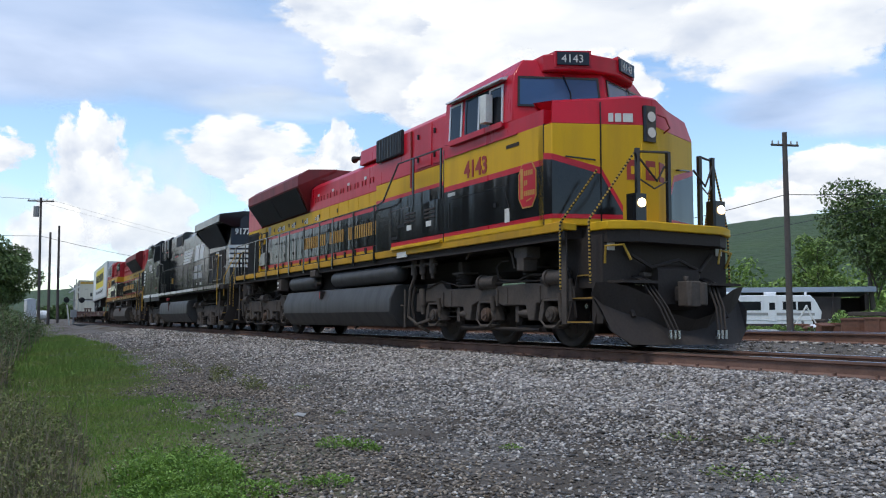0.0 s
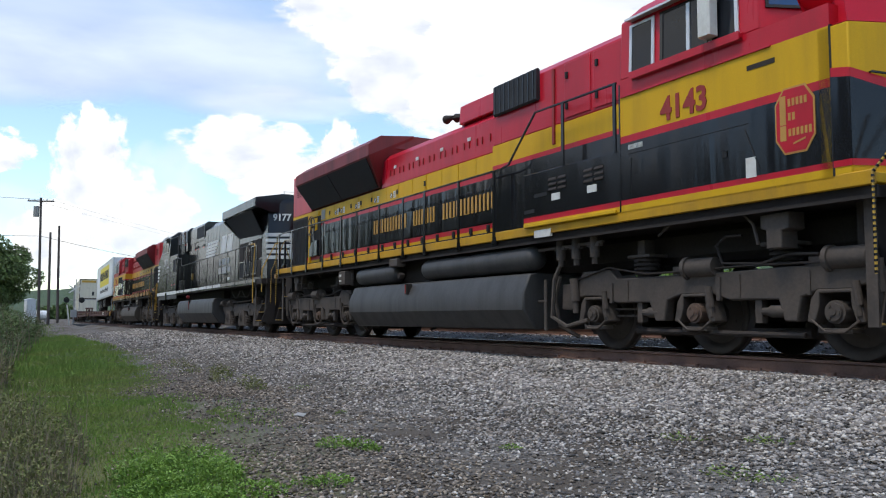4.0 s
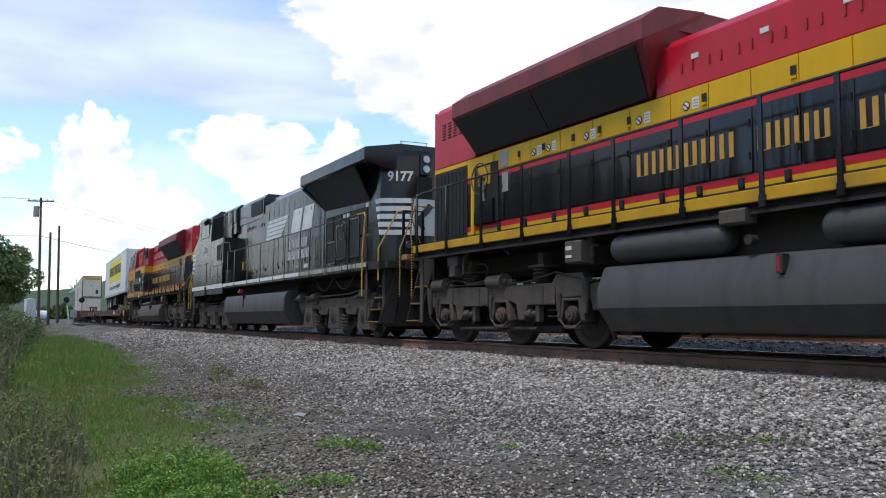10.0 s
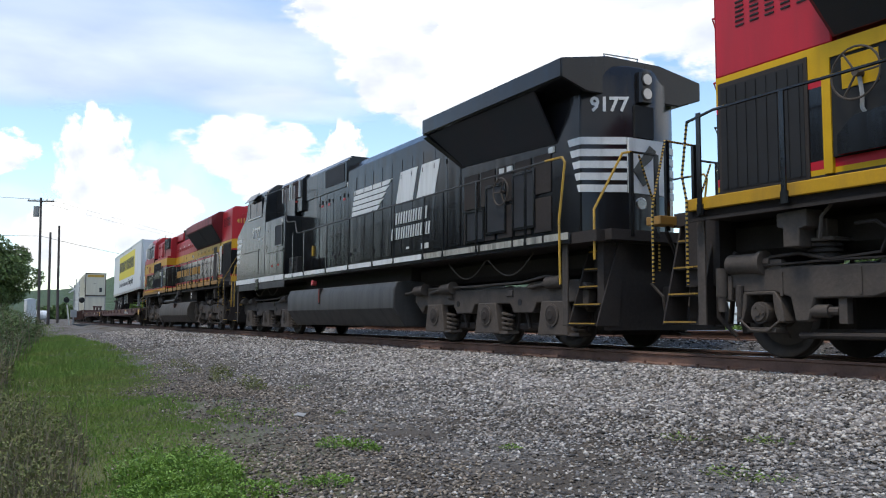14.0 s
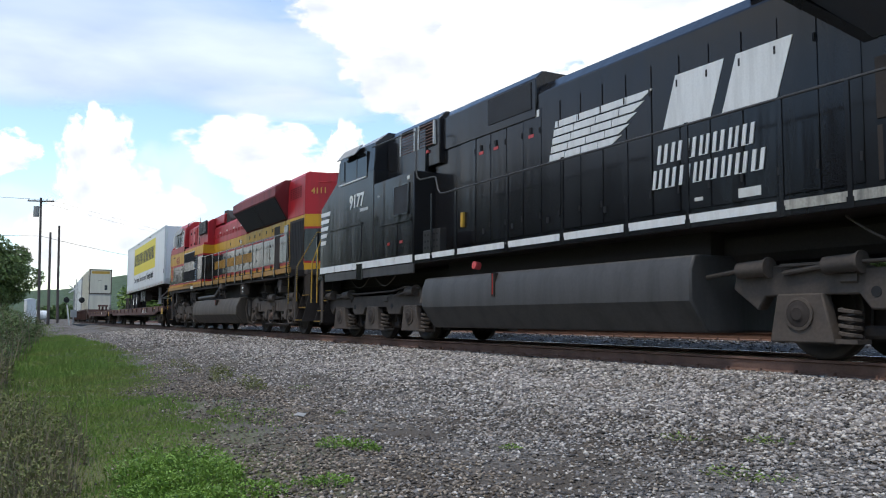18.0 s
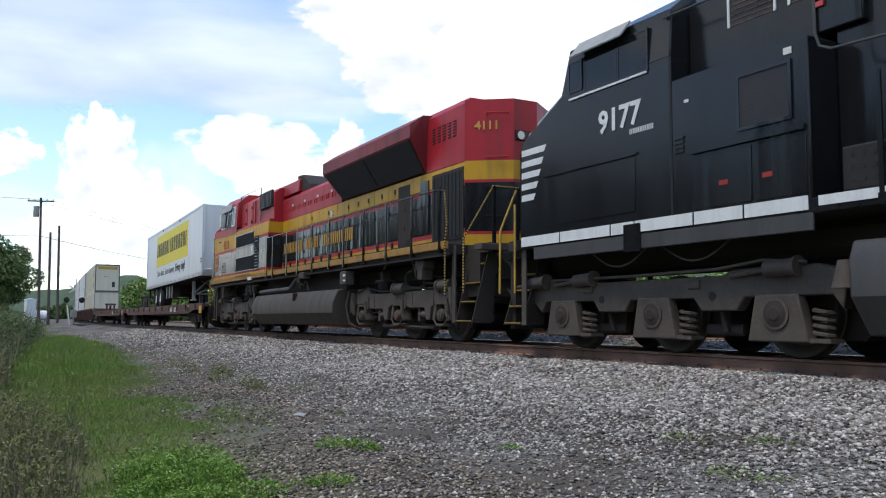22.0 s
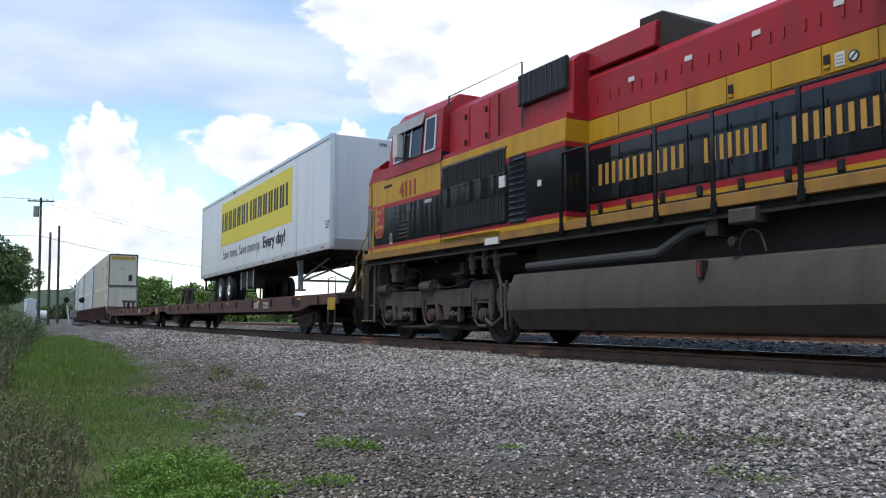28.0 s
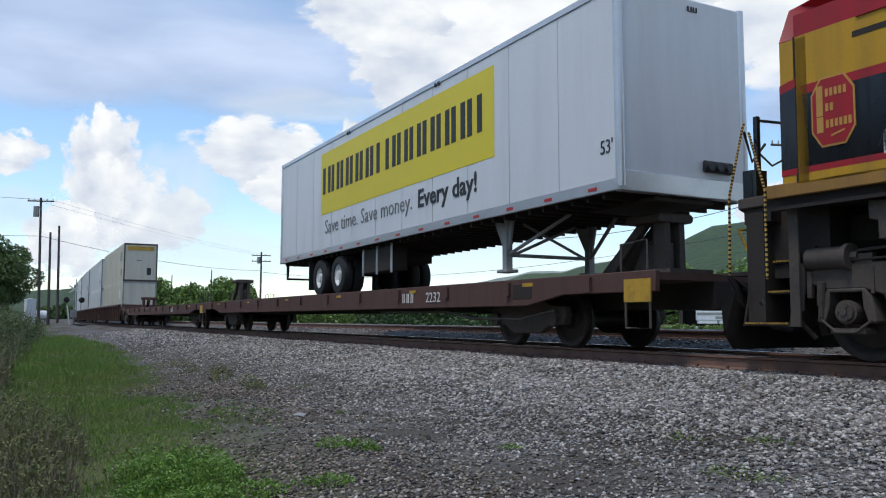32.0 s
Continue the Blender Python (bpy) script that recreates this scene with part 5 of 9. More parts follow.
        part("side_hatch", Shape().extrude([(6.2, 2.15), (8.6, 2.15), (8.4, 2.72), (6.2, 2.78)], 1, -W - 0.006, -W), BLACK, loco)
        part("roof_walk_rail", Shape().tube([(6.0, -1.4, 4.74), (6.0, -1.4, 4.9), (3.4, -1.4, 4.9), (3.4, -1.4, 3.7)], 0.018), BLACK, loco)
    part("upper_wall", Shape().extrude([(-U, 3.61), (-U, 4.58), (-U + 0.2, 4.74), (U - 0.2, 4.74), (U, 4.58), (U, 3.61)], 0, 2.38 if side == "tanks" else 2.05, 6.08), paint_red, loco, bevel=0.02)
    for sg in (-1, 1):
        x0 = 2.5 if side == "tanks" else 2.15
        sc = part("screen_box", Shape().box(x0, x0 + 1.35, min(sg * U, sg * 1.42), max(sg * U, sg * 1.42), 4.12, 4.68, 0.03), MESH_SCREEN, loco, "dark screened blower intake")
        for k in range(9):
            part("screen_bar", Shape().box(x0 + 0.06 + k * 0.15, x0 + 0.08 + k * 0.15, sg * 1.42 - 0.01, sg * 1.42 + 0.01, 4.15, 4.64), BLACK, sc)
        part("upper_door", Shape().box(4.55, 5.2, sg * U, sg * (U + 0.02), 3.66, 4.55), paint_red, loco, bevel=0.01)
        part("upper_door", Shape().box(5.28, 5.95, sg * U, sg * (U + 0.02), 3.66, 4.55), paint_red, loco, bevel=0.01)
        for xx in (4.6, 5.35):
            part("door_latch", Shape().box(xx, xx + 0.05, sg * (U + 0.02), sg * (U + 0.05), 4.3, 4.4).box(xx, xx + 0.05, sg * (U + 0.02), sg * (U + 0.05), 3.8, 3.9), VOID, loco)
        part("upper_seam", Shape().box(4.22, 4.28, sg * U, sg * (U + 0.03), 3.3, 4.55), DEEPRED, loco)
    # pilot fittings
    for sg in (-1, 1):
        part("pilot_hose_bracket", Shape().box(10.6, 10.72, sg * 0.42 - 0.16, sg * 0.42 + 0.16, 1.1, 1.18, 0.02), GREASE, loco)
        part("pilot_plate_mark", Shape().box(10.6, 10.612, sg * 1.12 - 0.07, sg * 1.12 + 0.07, 1.5, 1.62), DECAL, loco, "small white notice plate")
        part("pilot_shelf", Shape().box(10.55, 10.98, min(sg * 0.5, sg * 1.2), max(sg * 0.5, sg * 1.2), 1.0, 1.04), DARK, loco)
        part("jumper_cable", Shape().tube([(10.85, sg * 0.76, 2.9), (10.95, sg * 0.5, 2.55), (10.9, sg * 0.3, 2.8)], 0.018), DARK, loco, smooth=True)
        part("jumper_cable", Shape().tube([(-10.95, sg * 0.95, 1.7), (-11.1, sg * 0.6, 1.35), (-11.2, sg * 0.3, 1.3)], 0.03), DARK, loco, smooth=True)
        for yy in (0.55, 0.68):
            part("end_air_hose", Shape().tube([(-10.9, sg * yy, 1.05), (-11.1, sg * yy, 0.85), (-11.14, sg * (yy - 0.02), 0.4)], 0.02), DARK, loco, smooth=True)
        part("step_light", Shape().cyl((10.2, sg * 1.24, 0.66), (10.2, sg * 1.28, 0.66), 0.04, 10), CHROME, loco, "small bright step lamp")
    part("nose_cable", Shape().tube([(10.29, 0.13, 3.8), (10.36, 0.25, 3.74), (10.3, 0.4, 3.6), (10.14, 0.42, 3.55)], 0.015), DEEPRED, loco, smooth=True)
    # writing
    xn = 6.9 if FLIP > 0 else -7.95
    lettering("road_number", number, 0.44, near_side(xn, -W - 0.008, 3.1), DEEPRED, loco, 0.95, bold=0.012, label="red road number " + number)
    if FLIP < 0:
        lettering("end_number", number, 0.24, pose(10.03, -0.905, 4.25, 90, 0, 52.1), GOLD, loco, 1.05, bold=0.006, label="gold road number " + number)
    dx = 0.0 if FLIP > 0 else 1.82
    for x0, n, w in ((-3.59, 6, 1.8), (-1.42, 4, 1.01), (-0.04, 8, 2.28)):
        bars("company_lettering", [w / (n - 0.25)] * n, 0.33, x0 + dx, 2.53, -H - 0.026, GOLD, loco, "gold strokes where the company name stands", 0.26)
    ex = 9.0 * FLIP
    oc = [(0.26 * c, 0.38 * d) for c, d in ((-1, -0.55), (-0.55, -1), (0.55, -1), (1, -0.55), (1, 0.55), (0.55, 1), (-0.55, 1), (-1, 0.55))]
    em = part("emblem_plate", Shape().extrude([(ex + a, 2.68 + b) for a, b in oc], 1, -W - 0.01, -W), GOLD, loco, "red octagonal herald with gold rim", flip=1)
    part("emblem_field", Shape().extrude([(ex + a * 0.92, 2.68 + b * 0.94) for a, b in oc], 1, -W - 0.014, -W), paint_red, em, flip=1)
    for w, zz in ((0.3, 2.84), (0.15, 2.68), (0.33, 2.5)):
        part("emblem_bar", Shape().box(ex - 0.19, ex - 0.11, -W - 0.018, -W, zz - 0.04, zz + 0.13), GOLD, em, flip=1)
        for i in range(int(w / 0.055)):
            part("emblem_bar", Shape().box(ex - 0.08 + i * 0.053, ex - 0.045 + i * 0.053, -W - 0.018, -W, zz, zz + 0.085), GOLD, em, flip=1)
    part("emblem_bar", Shape().extrude([(ex - 0.02, 2.4), (ex + 0.14, 2.44), (ex + 0.14, 2.46), (ex - 0.02, 2.42)], 1, -W - 0.018, -W), GOLD, em, flip=1)
    for a, b, c, d in ((6.3, 2.2, 6.3, 2.7), (8.5, 2.2, 8.3, 2.7)):
        part("hatch_line", Shape().cyl((a, -W - 0.002, b), (c, -W - 0.002, d), 0.008, 5), VOID, loco)
    part("hatch_handle", S(7.95, 8.02, -W - 0.02, -W, 2.42, 2.5, c=0.01), VOID, loco)
    part("rain_strip", S(6.1, 8.7, -W - 0.02, -W, 3.6, 3.625), paint_red, loco)
    part("vent_slot", S(8.35, 8.75, -W - 0.006, -W, 3.4, 3.46), DARK, loco)
    bars("builder_mark", [0.05] * 6, 0.07, (6.25 if FLIP > 0 else -6.75), 2.83, -W - 0.004, DECAL, loco, "small pale bars of a builder's mark", 0.3)
    part("side_hatch_outline", S(6.25, 8.35, -W - 0.004, -W, 2.765, 2.775), VOID, loco)
    part("placard", S(8.3, 8.45, -W - 0.006, -W, 2.12, 2.36), DECAL, loco, "white notice plate")
    part("sill_plate", S(3.95, 4.4, -1.542, -1.5, 1.78, 1.9), DECAL, loco, "white plate on the sill")
    # fuel tank, air tanks and pipes
    pr = [(-1.28, 1.24), (-1.42, 1.22), (-1.56, 0.9), (-1.56, 0.62), (-1.3, 0.29), (1.3, 0.29), (1.56, 0.62), (1.56, 0.9), (1.42, 1.22), (1.28, 1.24)]
    part("fuel_tank", Shape().extrude(pr, 0, -3.95, 3.65), TANK if side == "tanks" else DUSTYTANK, loco, "grimy dark grey fuel tank" if side == "tanks" else "dusty brown fuel tank", bevel=0.03)
    part("tank_saddle", S(-3.8, 3.4, -1.1, 1.1, 1.2, 1.75), DARK, loco)
    part("sight_glass", S(-0.79, -0.7, -1.585, -1.45, 0.98, 1.2, c=0.01), DARK, loco)
    part("gauge_strip", S(-0.77, -0.73, -1.591, -1.5, 1.0, 1.18), DEEPRED, loco, "thin dull red gauge strip")
    part("filler_cap", Shape().cyl((-1.22, -1.4, 1.4), (-1.22, -1.52, 1.4), 0.06, 12), DARK, loco)
    if side == "tanks":
        for xa, xb in ((-3.85, -1.65), (-0.35, 3.75)):
            s = Shape()
            n = 16
            rings = []
            for xx, rr in ((xa, 0.02), (xa + 0.03, 0.13), (xa + 0.1, 0.19), (xa + 0.2, 0.215), (xb - 0.2, 0.215), (xb - 0.1, 0.19), (xb - 0.03, 0.13), (xb, 0.02)):
                rings.append([(xx, -1.27 + rr * math.cos(6.28318 * i / n), 1.48 + rr * math.sin(6.28318 * i / n)) for i in range(n)])
            s.loft(rings)
            part("air_tank", s, TANK, loco, "dark grey air reservoir tank", smooth=50)
    else:
        part("filter_pipe", Shape().tube([(3.3, -1.35, 1.34), (0.2, -1.35, 1.36), (-0.4, -1.35, 1.62), (-0.9, -1.35, 1.66)], 0.07, 10), TANK, loco, smooth=True)
        part("tank_bracket", S(-0.95, -0.75, -1.45, -1.2, 1.5, 1.75), DARK, loco)
        part("drain_hose", Shape().tube([(-1.25, -1.42, 1.3), (-1.28, -1.43, 1.42), (-1.36, -1.43, 1.51), (-1.47, -1.43, 1.53), (-1.57, -1.43, 1.48), (-1.62, -1.42, 1.36), (-1.63, -1.4, 1.26)], 0.016), GREASE, loco, smooth=True)
    for xx in (4.35, 4.75, 5.2, -4.4):
        v = Shape().cyl((xx, -1.3, 1.4), (xx, -1.3, 1.72), 0.075, 12).cyl((xx, -1.3, 1.3), (xx, -1.3, 1.42), 0.045, 8).box(xx - 0.14, xx + 0.14, -1.34, -1.26, 1.56, 1.6)
        part("valve", v, GREASE, loco, smooth=True)
    part("brake_pipe", Shape().tube([(3.75, -1.3, 1.6), (5.4, -1.3, 1.62)], 0.03).tube([(4.35, -1.3, 1.35), (4.2, -1.32, 1.1), (4.15, -1.33, 0.5), (4.5, -1.3, 0.35), (4.9, -1.2, 0.45)], 0.035), GREASE, loco, smooth=True)
    part("drain_pipe", Shape().cyl((4.0, -1.35, 1.1), (4.0, -1.35, 0.28), 0.03, 8).cyl((3.8, -1.35, 0.75), (4.05, -1.35, 0.75), 0.02, 6), GREASE, loco)
    for xx in (8.55, -8.55):
        d = Shape().extrude([(xx - 0.2, 1.68), (xx + 0.2, 1.7), (xx + 0.2, 1.5), (xx + 0.1, 1.48), (xx + 0.1, 1.28), (xx - 0.12, 1.28), (xx - 0.12, 1.5), (xx - 0.2, 1.52)], 1, -1.38, -1.1)
        part("sand_box", d, GREASE, loco, "grimy sand filler box", bevel=0.015)
    el = part("control_box", S(-4.75, -4.35, -1.52, -1.3, 1.32, 1.66, c=0.02), GREASE, loco)
    part("box_mark", Shape().box(-4.72, -4.58, -1.53, -1.5, 1.52, 1.58).box(-4.72, -4.58, -1.53, -1.5, 1.4, 1.44), DECAL, el)
    part("lift_lug", S(-1.62, -1.22, -1.56, -1.35, 1.6, 1.78, c=0.02), GREASE, loco)
    # trucks
    radial_truck(loco, 7.1, 1)
    radial_truck(loco, -7.1, -1)
    if side == "vents":         # its front platform stands closer to the nose
        front = ("front_platform platform_underside pilot_plate plow_brace plow_blade ditch_light_box ditch_light air_hose glad_hand air_hose_cap uncoupling_lever mu_cable "
                 "end_handrail railing_post end_chain pilot_hose_bracket pilot_plate_mark pilot_shelf").split()
        for ob in loco.children:
            if ob.name.split(".")[0] in front and min(v.co.x * FLIP for v in ob.data.vertices) > 9.5:
                ob.location.x -= 0.2 * FLIP
    return loco


# ---- the black locomotive ----
NOTICE = material("red_notice_paint", (0.5, 0.06, 0.06), 0.5, vary=0.2, bump=0.0)
SCUFFED = material("grimy_worn_stripe", (0.36, 0.34, 0.29), 0.7, vary=0.4, grain=30, coarse=3, bump=0.03, dirt=(0.03, 0.03, 0.03), dirt_amount=0.9, streak=True)
FADED = material("faded_white_paint", (0.68, 0.68, 0.66), 0.6, vary=0.12, grain=35, coarse=2.0, bump=0.03, dirt=(0.38, 0.37, 0.35), dirt_amount=0.5, streak=True)


def plain_truck(loco, xc, front):
    """Three-axle truck with wide pedestals and a coil spring beside each."""
    X = lambda d: xc + d
    s = Shape()
    prof = [(-2.95, 0.84), (-2.9, 1.02), (-2.6, 1.1), (-1.4, 1.1), (-1.2, 1.02), (1.2, 1.02), (1.4, 1.1), (2.7, 1.1), (3.0, 1.02), (3.05, 0.84)]
    for a in (2.06, 0.0, -2.06):
        prof += [(a + 0.62, 0.57), (a + 0.5, 0.74), (a - 0.72, 0.74), (a - 0.85, 0.57)]
    for sg in (-1, 1):
        s.extrude([(X(a), b) for a, b in prof], 1, sg * 0.98, sg * 1.15)
    s.box(X(-2.9), X(2.9), -0.98, 0.98, 0.8, 0.98)
    truck = part("truck_frame", s, GREASE, loco, "grimy brown cast steel three-axle truck frame", bevel=0.02)
    for a in (-2.06, 0, 2.06):
        wheelset(WHEEL_BIG, 0.533, FLIP * X(a), truck)
        part("traction_motor", Shape().box(X(a) - 0.85, X(a) - 0.12, -0.6, 0.6, 0.22, 0.86, 0.12), DARK, truck)
        for sg in (-1, 1):
            b = Shape().extrude([(X(a) - 0.44, 0.2), (X(a) + 0.42, 0.2), (X(a) + 0.3, 0.76), (X(a) - 0.3, 0.76)], 1, sg * 1.04, sg * 1.2)
            part("pedestal", b, GREASE, truck, bevel=0.02)
            c = Shape().spin([(0.0, sg * 1.25), (0.07, sg * 1.25), (0.09, sg * 1.235), (0.12, sg * 1.232), (0.15, sg * 1.225), (0.155, sg * 1.2)], (X(a), 0, 0.53), 20)
            part("axle_cap", c, DARK, truck, smooth=True)
            part("cap_rim", Shape().spin([(0.155, sg * 1.19), (0.155, sg * 1.225), (0.19, sg * 1.22), (0.19, sg * 1.19)], (X(a), 0, 0.53), 20), GREASE, truck, smooth=True)
            k = Shape()
            coil(k, X(a - 0.55), sg * 1.06, 0.24, 0.58, 0.11, 0.026, 4)
            part("coil_spring", k, GREASE, truck, smooth=True)
            part("spring_seat", Shape().box(X(a - 0.7), X(a - 0.38), sg * 1.06 - 0.12, sg * 1.06 + 0.12, 0.2, 0.25), GREASE, truck)
    for sg in (-1, 1):
        for a in (-2.15, 1.5, 2.7):
            b = Shape().cyl((X(a) - 0.22, sg * 1.2, 1.08), (X(a) + 0.2, sg * 1.2, 1.06), 0.1, 16).cyl((X(a) - 0.25, sg * 1.2, 1.08), (X(a) - 0.22, sg * 1.2, 1.08), 0.125, 16)
            b.cyl((X(a) + 0.2, sg * 1.2, 1.06), (X(a) + 0.75, sg * 1.2, 1.0), 0.03, 8)
            part("brake_cylinder", b, GREASE, truck, smooth=True)
        for a in (-1.05, 1.14):
            part("frame_lightening_hole", Shape().cyl((X(a), sg * 1.13, 0.76), (X(a), sg * 1.156, 0.76), 0.06, 14), VOID, truck)
            part("brake_rigging", Shape().box(X(a) - 0.3, X(a) + 0.3, sg * 0.9 - 0.05, sg * 0.9 + 0.05, 0.26, 0.4, 0.03).cyl((X(a) - 0.1, sg * 1.0, 0.3), (X(a) + 0.05, sg * 1.0, 0.8), 0.035, 8), DARK, truck)
            part("frame_lug", Shape().box(X(a) + 0.2, X(a) + 0.4, sg * 1.15 - 0.03, sg * 1.15 + 0.03, 0.86, 0.98, 0.02), GREASE, truck)
        part("brake_pipe", Shape().tube([(X(-2.5), sg * 1.2, 1.12), (X(-1.9), sg * 1.22, 1.17), (X(-1.2), sg * 1.2, 1.1), (X(0.4), sg * 1.2, 1.08), (X(2.3), sg * 1.2, 1.09)], 0.022), GREASE, truck, smooth=True)
        ch = [(X(-1.6 + 3.0 * k / 29), sg * 1.24, 1.58 - 0.35 * math.sin(math.pi * ((k / 14.5) % 1))) for k in range(30)]
        part("safety_chain", Shape().tube(ch, 0.014, 5), GREASE, truck)
    return truck


def black_locomotive():
    loco = thing("locomotive", "black six-axle diesel locomotive with white stripes and lettering bars", "locomotive", "locomotives of the train")
    S = lambda *a, **k: Shape().box(*a, **k)
    part("underframe", S(-10.5, 10.3, -0.75, 0.75, 1.2, 1.62, c=0.1), DARK, loco)
    part("deck", S(-10.6, 10.3, -1.46, 1.46, 1.62, 1.79), DARK, loco)
    H = 1.0
    cuts = [-10.0, -9.3, -8.4, -7.3, -5.9, -5.0, -3.6, -2.4, -0.9, 0.7, 2.4, 4.2]
    for sg in (-1, 1):
        part("side_sill", Shape().box(-10.0, 10.0, sg * 1.48 - 0.02, sg * 1.48 + 0.02, 1.62, 1.78), SATIN, loco, "black side sill", bevel=0.01)
        for a, b in zip(cuts, cuts[1:]):
            part("sill_stripe", Shape().box(a + 0.03, b - 0.03, sg * 1.5, sg * 1.508, 1.69, 1.80), FADED if a > -5.5 else SCUFFED, loco, "faded white stripe on the sill" if a > -5.5 else "grimy worn-off stripe on the sill")
    # long hood
    part("long_hood", Shape().extrude([(-H, 1.79), (-H, 4.42), (-H + 0.2, 4.64), (H - 0.2, 4.64), (H, 4.42), (H, 1.79)], 0, -9.64, 4.25), SATIN, loco, "glossy black long hood", bevel=0.02)
    pl = [(-9.64, -H), (-10.0, -0.34), (-10.02, 0), (-10.0, 0.34), (-9.64, H)]
    e = Shape().loft([[(x, y, 1.79) for x, y in pl], [(x, y, 4.42) for x, y in pl], [(x * 0.995, y * 0.8, 4.62) for x, y in pl]])
    part("hood_end", e, SATIN, loco, bevel=0.02)
    for sg in (-1, 1):
        for k in range(5):
            z = 3.29 - k * 0.195
            a, b = Vector((-9.64, sg * (H + 0.002), 0)), Vector((-10.0, sg * 0.34, 0))
            nrm = Vector((-0.878, sg * 0.479, 0)).normalized()
            sh = Shape()
            p, q = a, b
            sh.loft([[(p + nrm * o).to_tuple()[:2] + (z,) , (q + nrm * o).to_tuple()[:2] + (z,), (q + nrm * o).to_tuple()[:2] + (z + 0.12,), (p + nrm * o).to_tuple()[:2] + (z + 0.12,)] for o in (0.0, 0.008)])
            part("end_stripe", sh, FADED, loco, "white stripe round the hood end")
            part("end_stripe_side", Shape().extrude([(-9.64, z), (-9.36 - 0.06 * k, z), (-9.31 - 0.06 * k, z + 0.12), (-9.64, z + 0.12)], 1, min(sg * H, sg * (H + 0.008)), max(sg * H, sg * (H + 0.008))), FADED, loco)
    part("end_emblem", Shape().extrude([(-0.33, 2.5), (0.42, 2.5), (0.42, 3.4), (-0.33, 3.4)], 0, -10.045, -9.99), FADED, loco, "white shape on the hood end")
    part("end_emblem_mark", Shape().extrude([(-0.26, 2.86), (-0.05, 2.62), (0.02, 2.66), (-0.08, 2.9), (0.12, 3.05), (0.24, 3.22), (0.1, 3.3), (-0.06, 3.1)], 0, -10.06, -10.03), SATIN, loco)
    lettering("end_number", "9177", 0.33, pose(9.72, -0.86, 3.84, 90, 0, 61.4) @ pose(0, 0, 0.008), FADED, loco, 0.95, bold=0.01, label="white road number 9177")
    part("end_headlight_box", S(-10.12, -9.95, -0.13, 0.13, 4.0, 4.5, c=0.04), SATIN, loco)
    for zz in (4.14, 4.38):
        lens = part("end_headlight", Shape().cyl((-10.12, 0, zz), (-10.145, 0, zz), 0.09, 18), LENS, loco, "round headlight lens", smooth=True)
        part("light_rim", Shape().cyl((-10.11, 0, zz), (-10.135, 0, zz), 0.112, 18), SATIN, lens)
    part("end_class_light", S(-10.05, -9.95, -0.2, 0.2, 3.42, 3.95), VOID, loco)
    # radiator roof
    rad = Shape().loft([[(x_, -1.5, 4.29), (x_, -1.5, 4.61), (x_, -0.55, 4.78), (x_, 0.55, 4.78), (x_, 1.5, 4.61), (x_, 1.5, 4.29), (x_, 1.0, 4.12), (x_, -1.0, 4.12)] for x_ in (-4.98, -9.82)])
    roof = part("radiator_roof", rad, SATIN, loco, "grey-black overhanging radiator roof", bevel=0.02)
    for sg in (-1, 1):
        g = Shape().loft([[(-5.15, sg * 1.44, 4.28), (-8.95, sg * 1.44, 4.28), (-9.0, sg * 1.02, 3.42), (-5.9, sg * 1.02, 3.52)], [(-5.15, sg * 1.40, 4.28), (-8.95, sg * 1.40, 4.28), (-9.0, sg * 0.98, 3.42), (-5.9, sg * 0.98, 3.52)]])
        part("radiator_screen", g, RADIATOR, roof, "dark radiator screen under the roof")
        part("fascia_strip", Shape().box(-9.8, -5.0, sg * 1.5, sg * 1.512, 4.31, 4.59), SATIN, roof)
        w = Shape().loft([[(-4.98, sg * 1.48, 4.23), (-5.15, sg * 1.48, 4.23), (-5.95, sg * 1.0, 3.5), (-5.78, sg * 1.0, 3.5)], [(-4.98, sg * 1.0, 4.3), (-5.15, sg * 1.0, 4.3), (-5.95, sg * 0.98, 3.5), (-5.78, sg * 0.98, 3.5)]])
        part("wing_web", w, SATIN, roof)
    part("roof_rail", Shape().tube([(-9.6, -0.42, 4.76), (-9.6, -0.46, 4.89), (-9.6, 0.28, 4.91), (-9.6, 0.24, 4.77)], 0.018), FADED, loco)
    # doors and panels along the hood
    rnd = random.Random(17)
    for sg in (-1, 1):
        xs_d = [-8.9, -8.3, -7.7, -7.1, -6.5, -5.85]
        for a, b in zip(xs_d, xs_d[1:]):
            for z0, z1 in ((1.95, 2.55), (2.62, 3.3)):
                part("hood_panel", Shape().box(a + 0.05, b - 0.05, sg * H, sg * (H + 0.02), z0, z1), DARK, loco, bevel=0.008)
        xs_d = [-5.75, -5.2, -4.65, -4.1, -3.55, -3.0, -2.45, -1.9, -1.35, -0.8, -0.25, 0.3, 0.85, 1.4, 1.95, 2.5, 3.1]
        for a, b in zip(xs_d, xs_d[1:]):
            o = [H + 0.008 + rnd.uniform(0, 0.014) for _ in range(4)]
            d = part("hood_door", Shape().loft([[(a + 0.01, sg * (H - 0.01), 1.95), (b - 0.01, sg * (H - 0.01), 1.95), (b - 0.01, sg * (H - 0.01), 4.15), (a + 0.01, sg * (H - 0.01), 4.15)],
                                                [(a + 0.01, sg * o[0], 1.95), (b - 0.01, sg * o[1], 1.95), (b - 0.01, sg * o[2], 4.15), (a + 0.01, sg * o[3], 4.15)]]), SATIN, loco, bevel=0.006)
            for z0 in (2.2, 3.7):
                part("hinge", Shape().box(a + 0.02, a + 0.05, sg * (H + 0.012), sg * (H + 0.03), z0, z0 + 0.1), VOID, d)
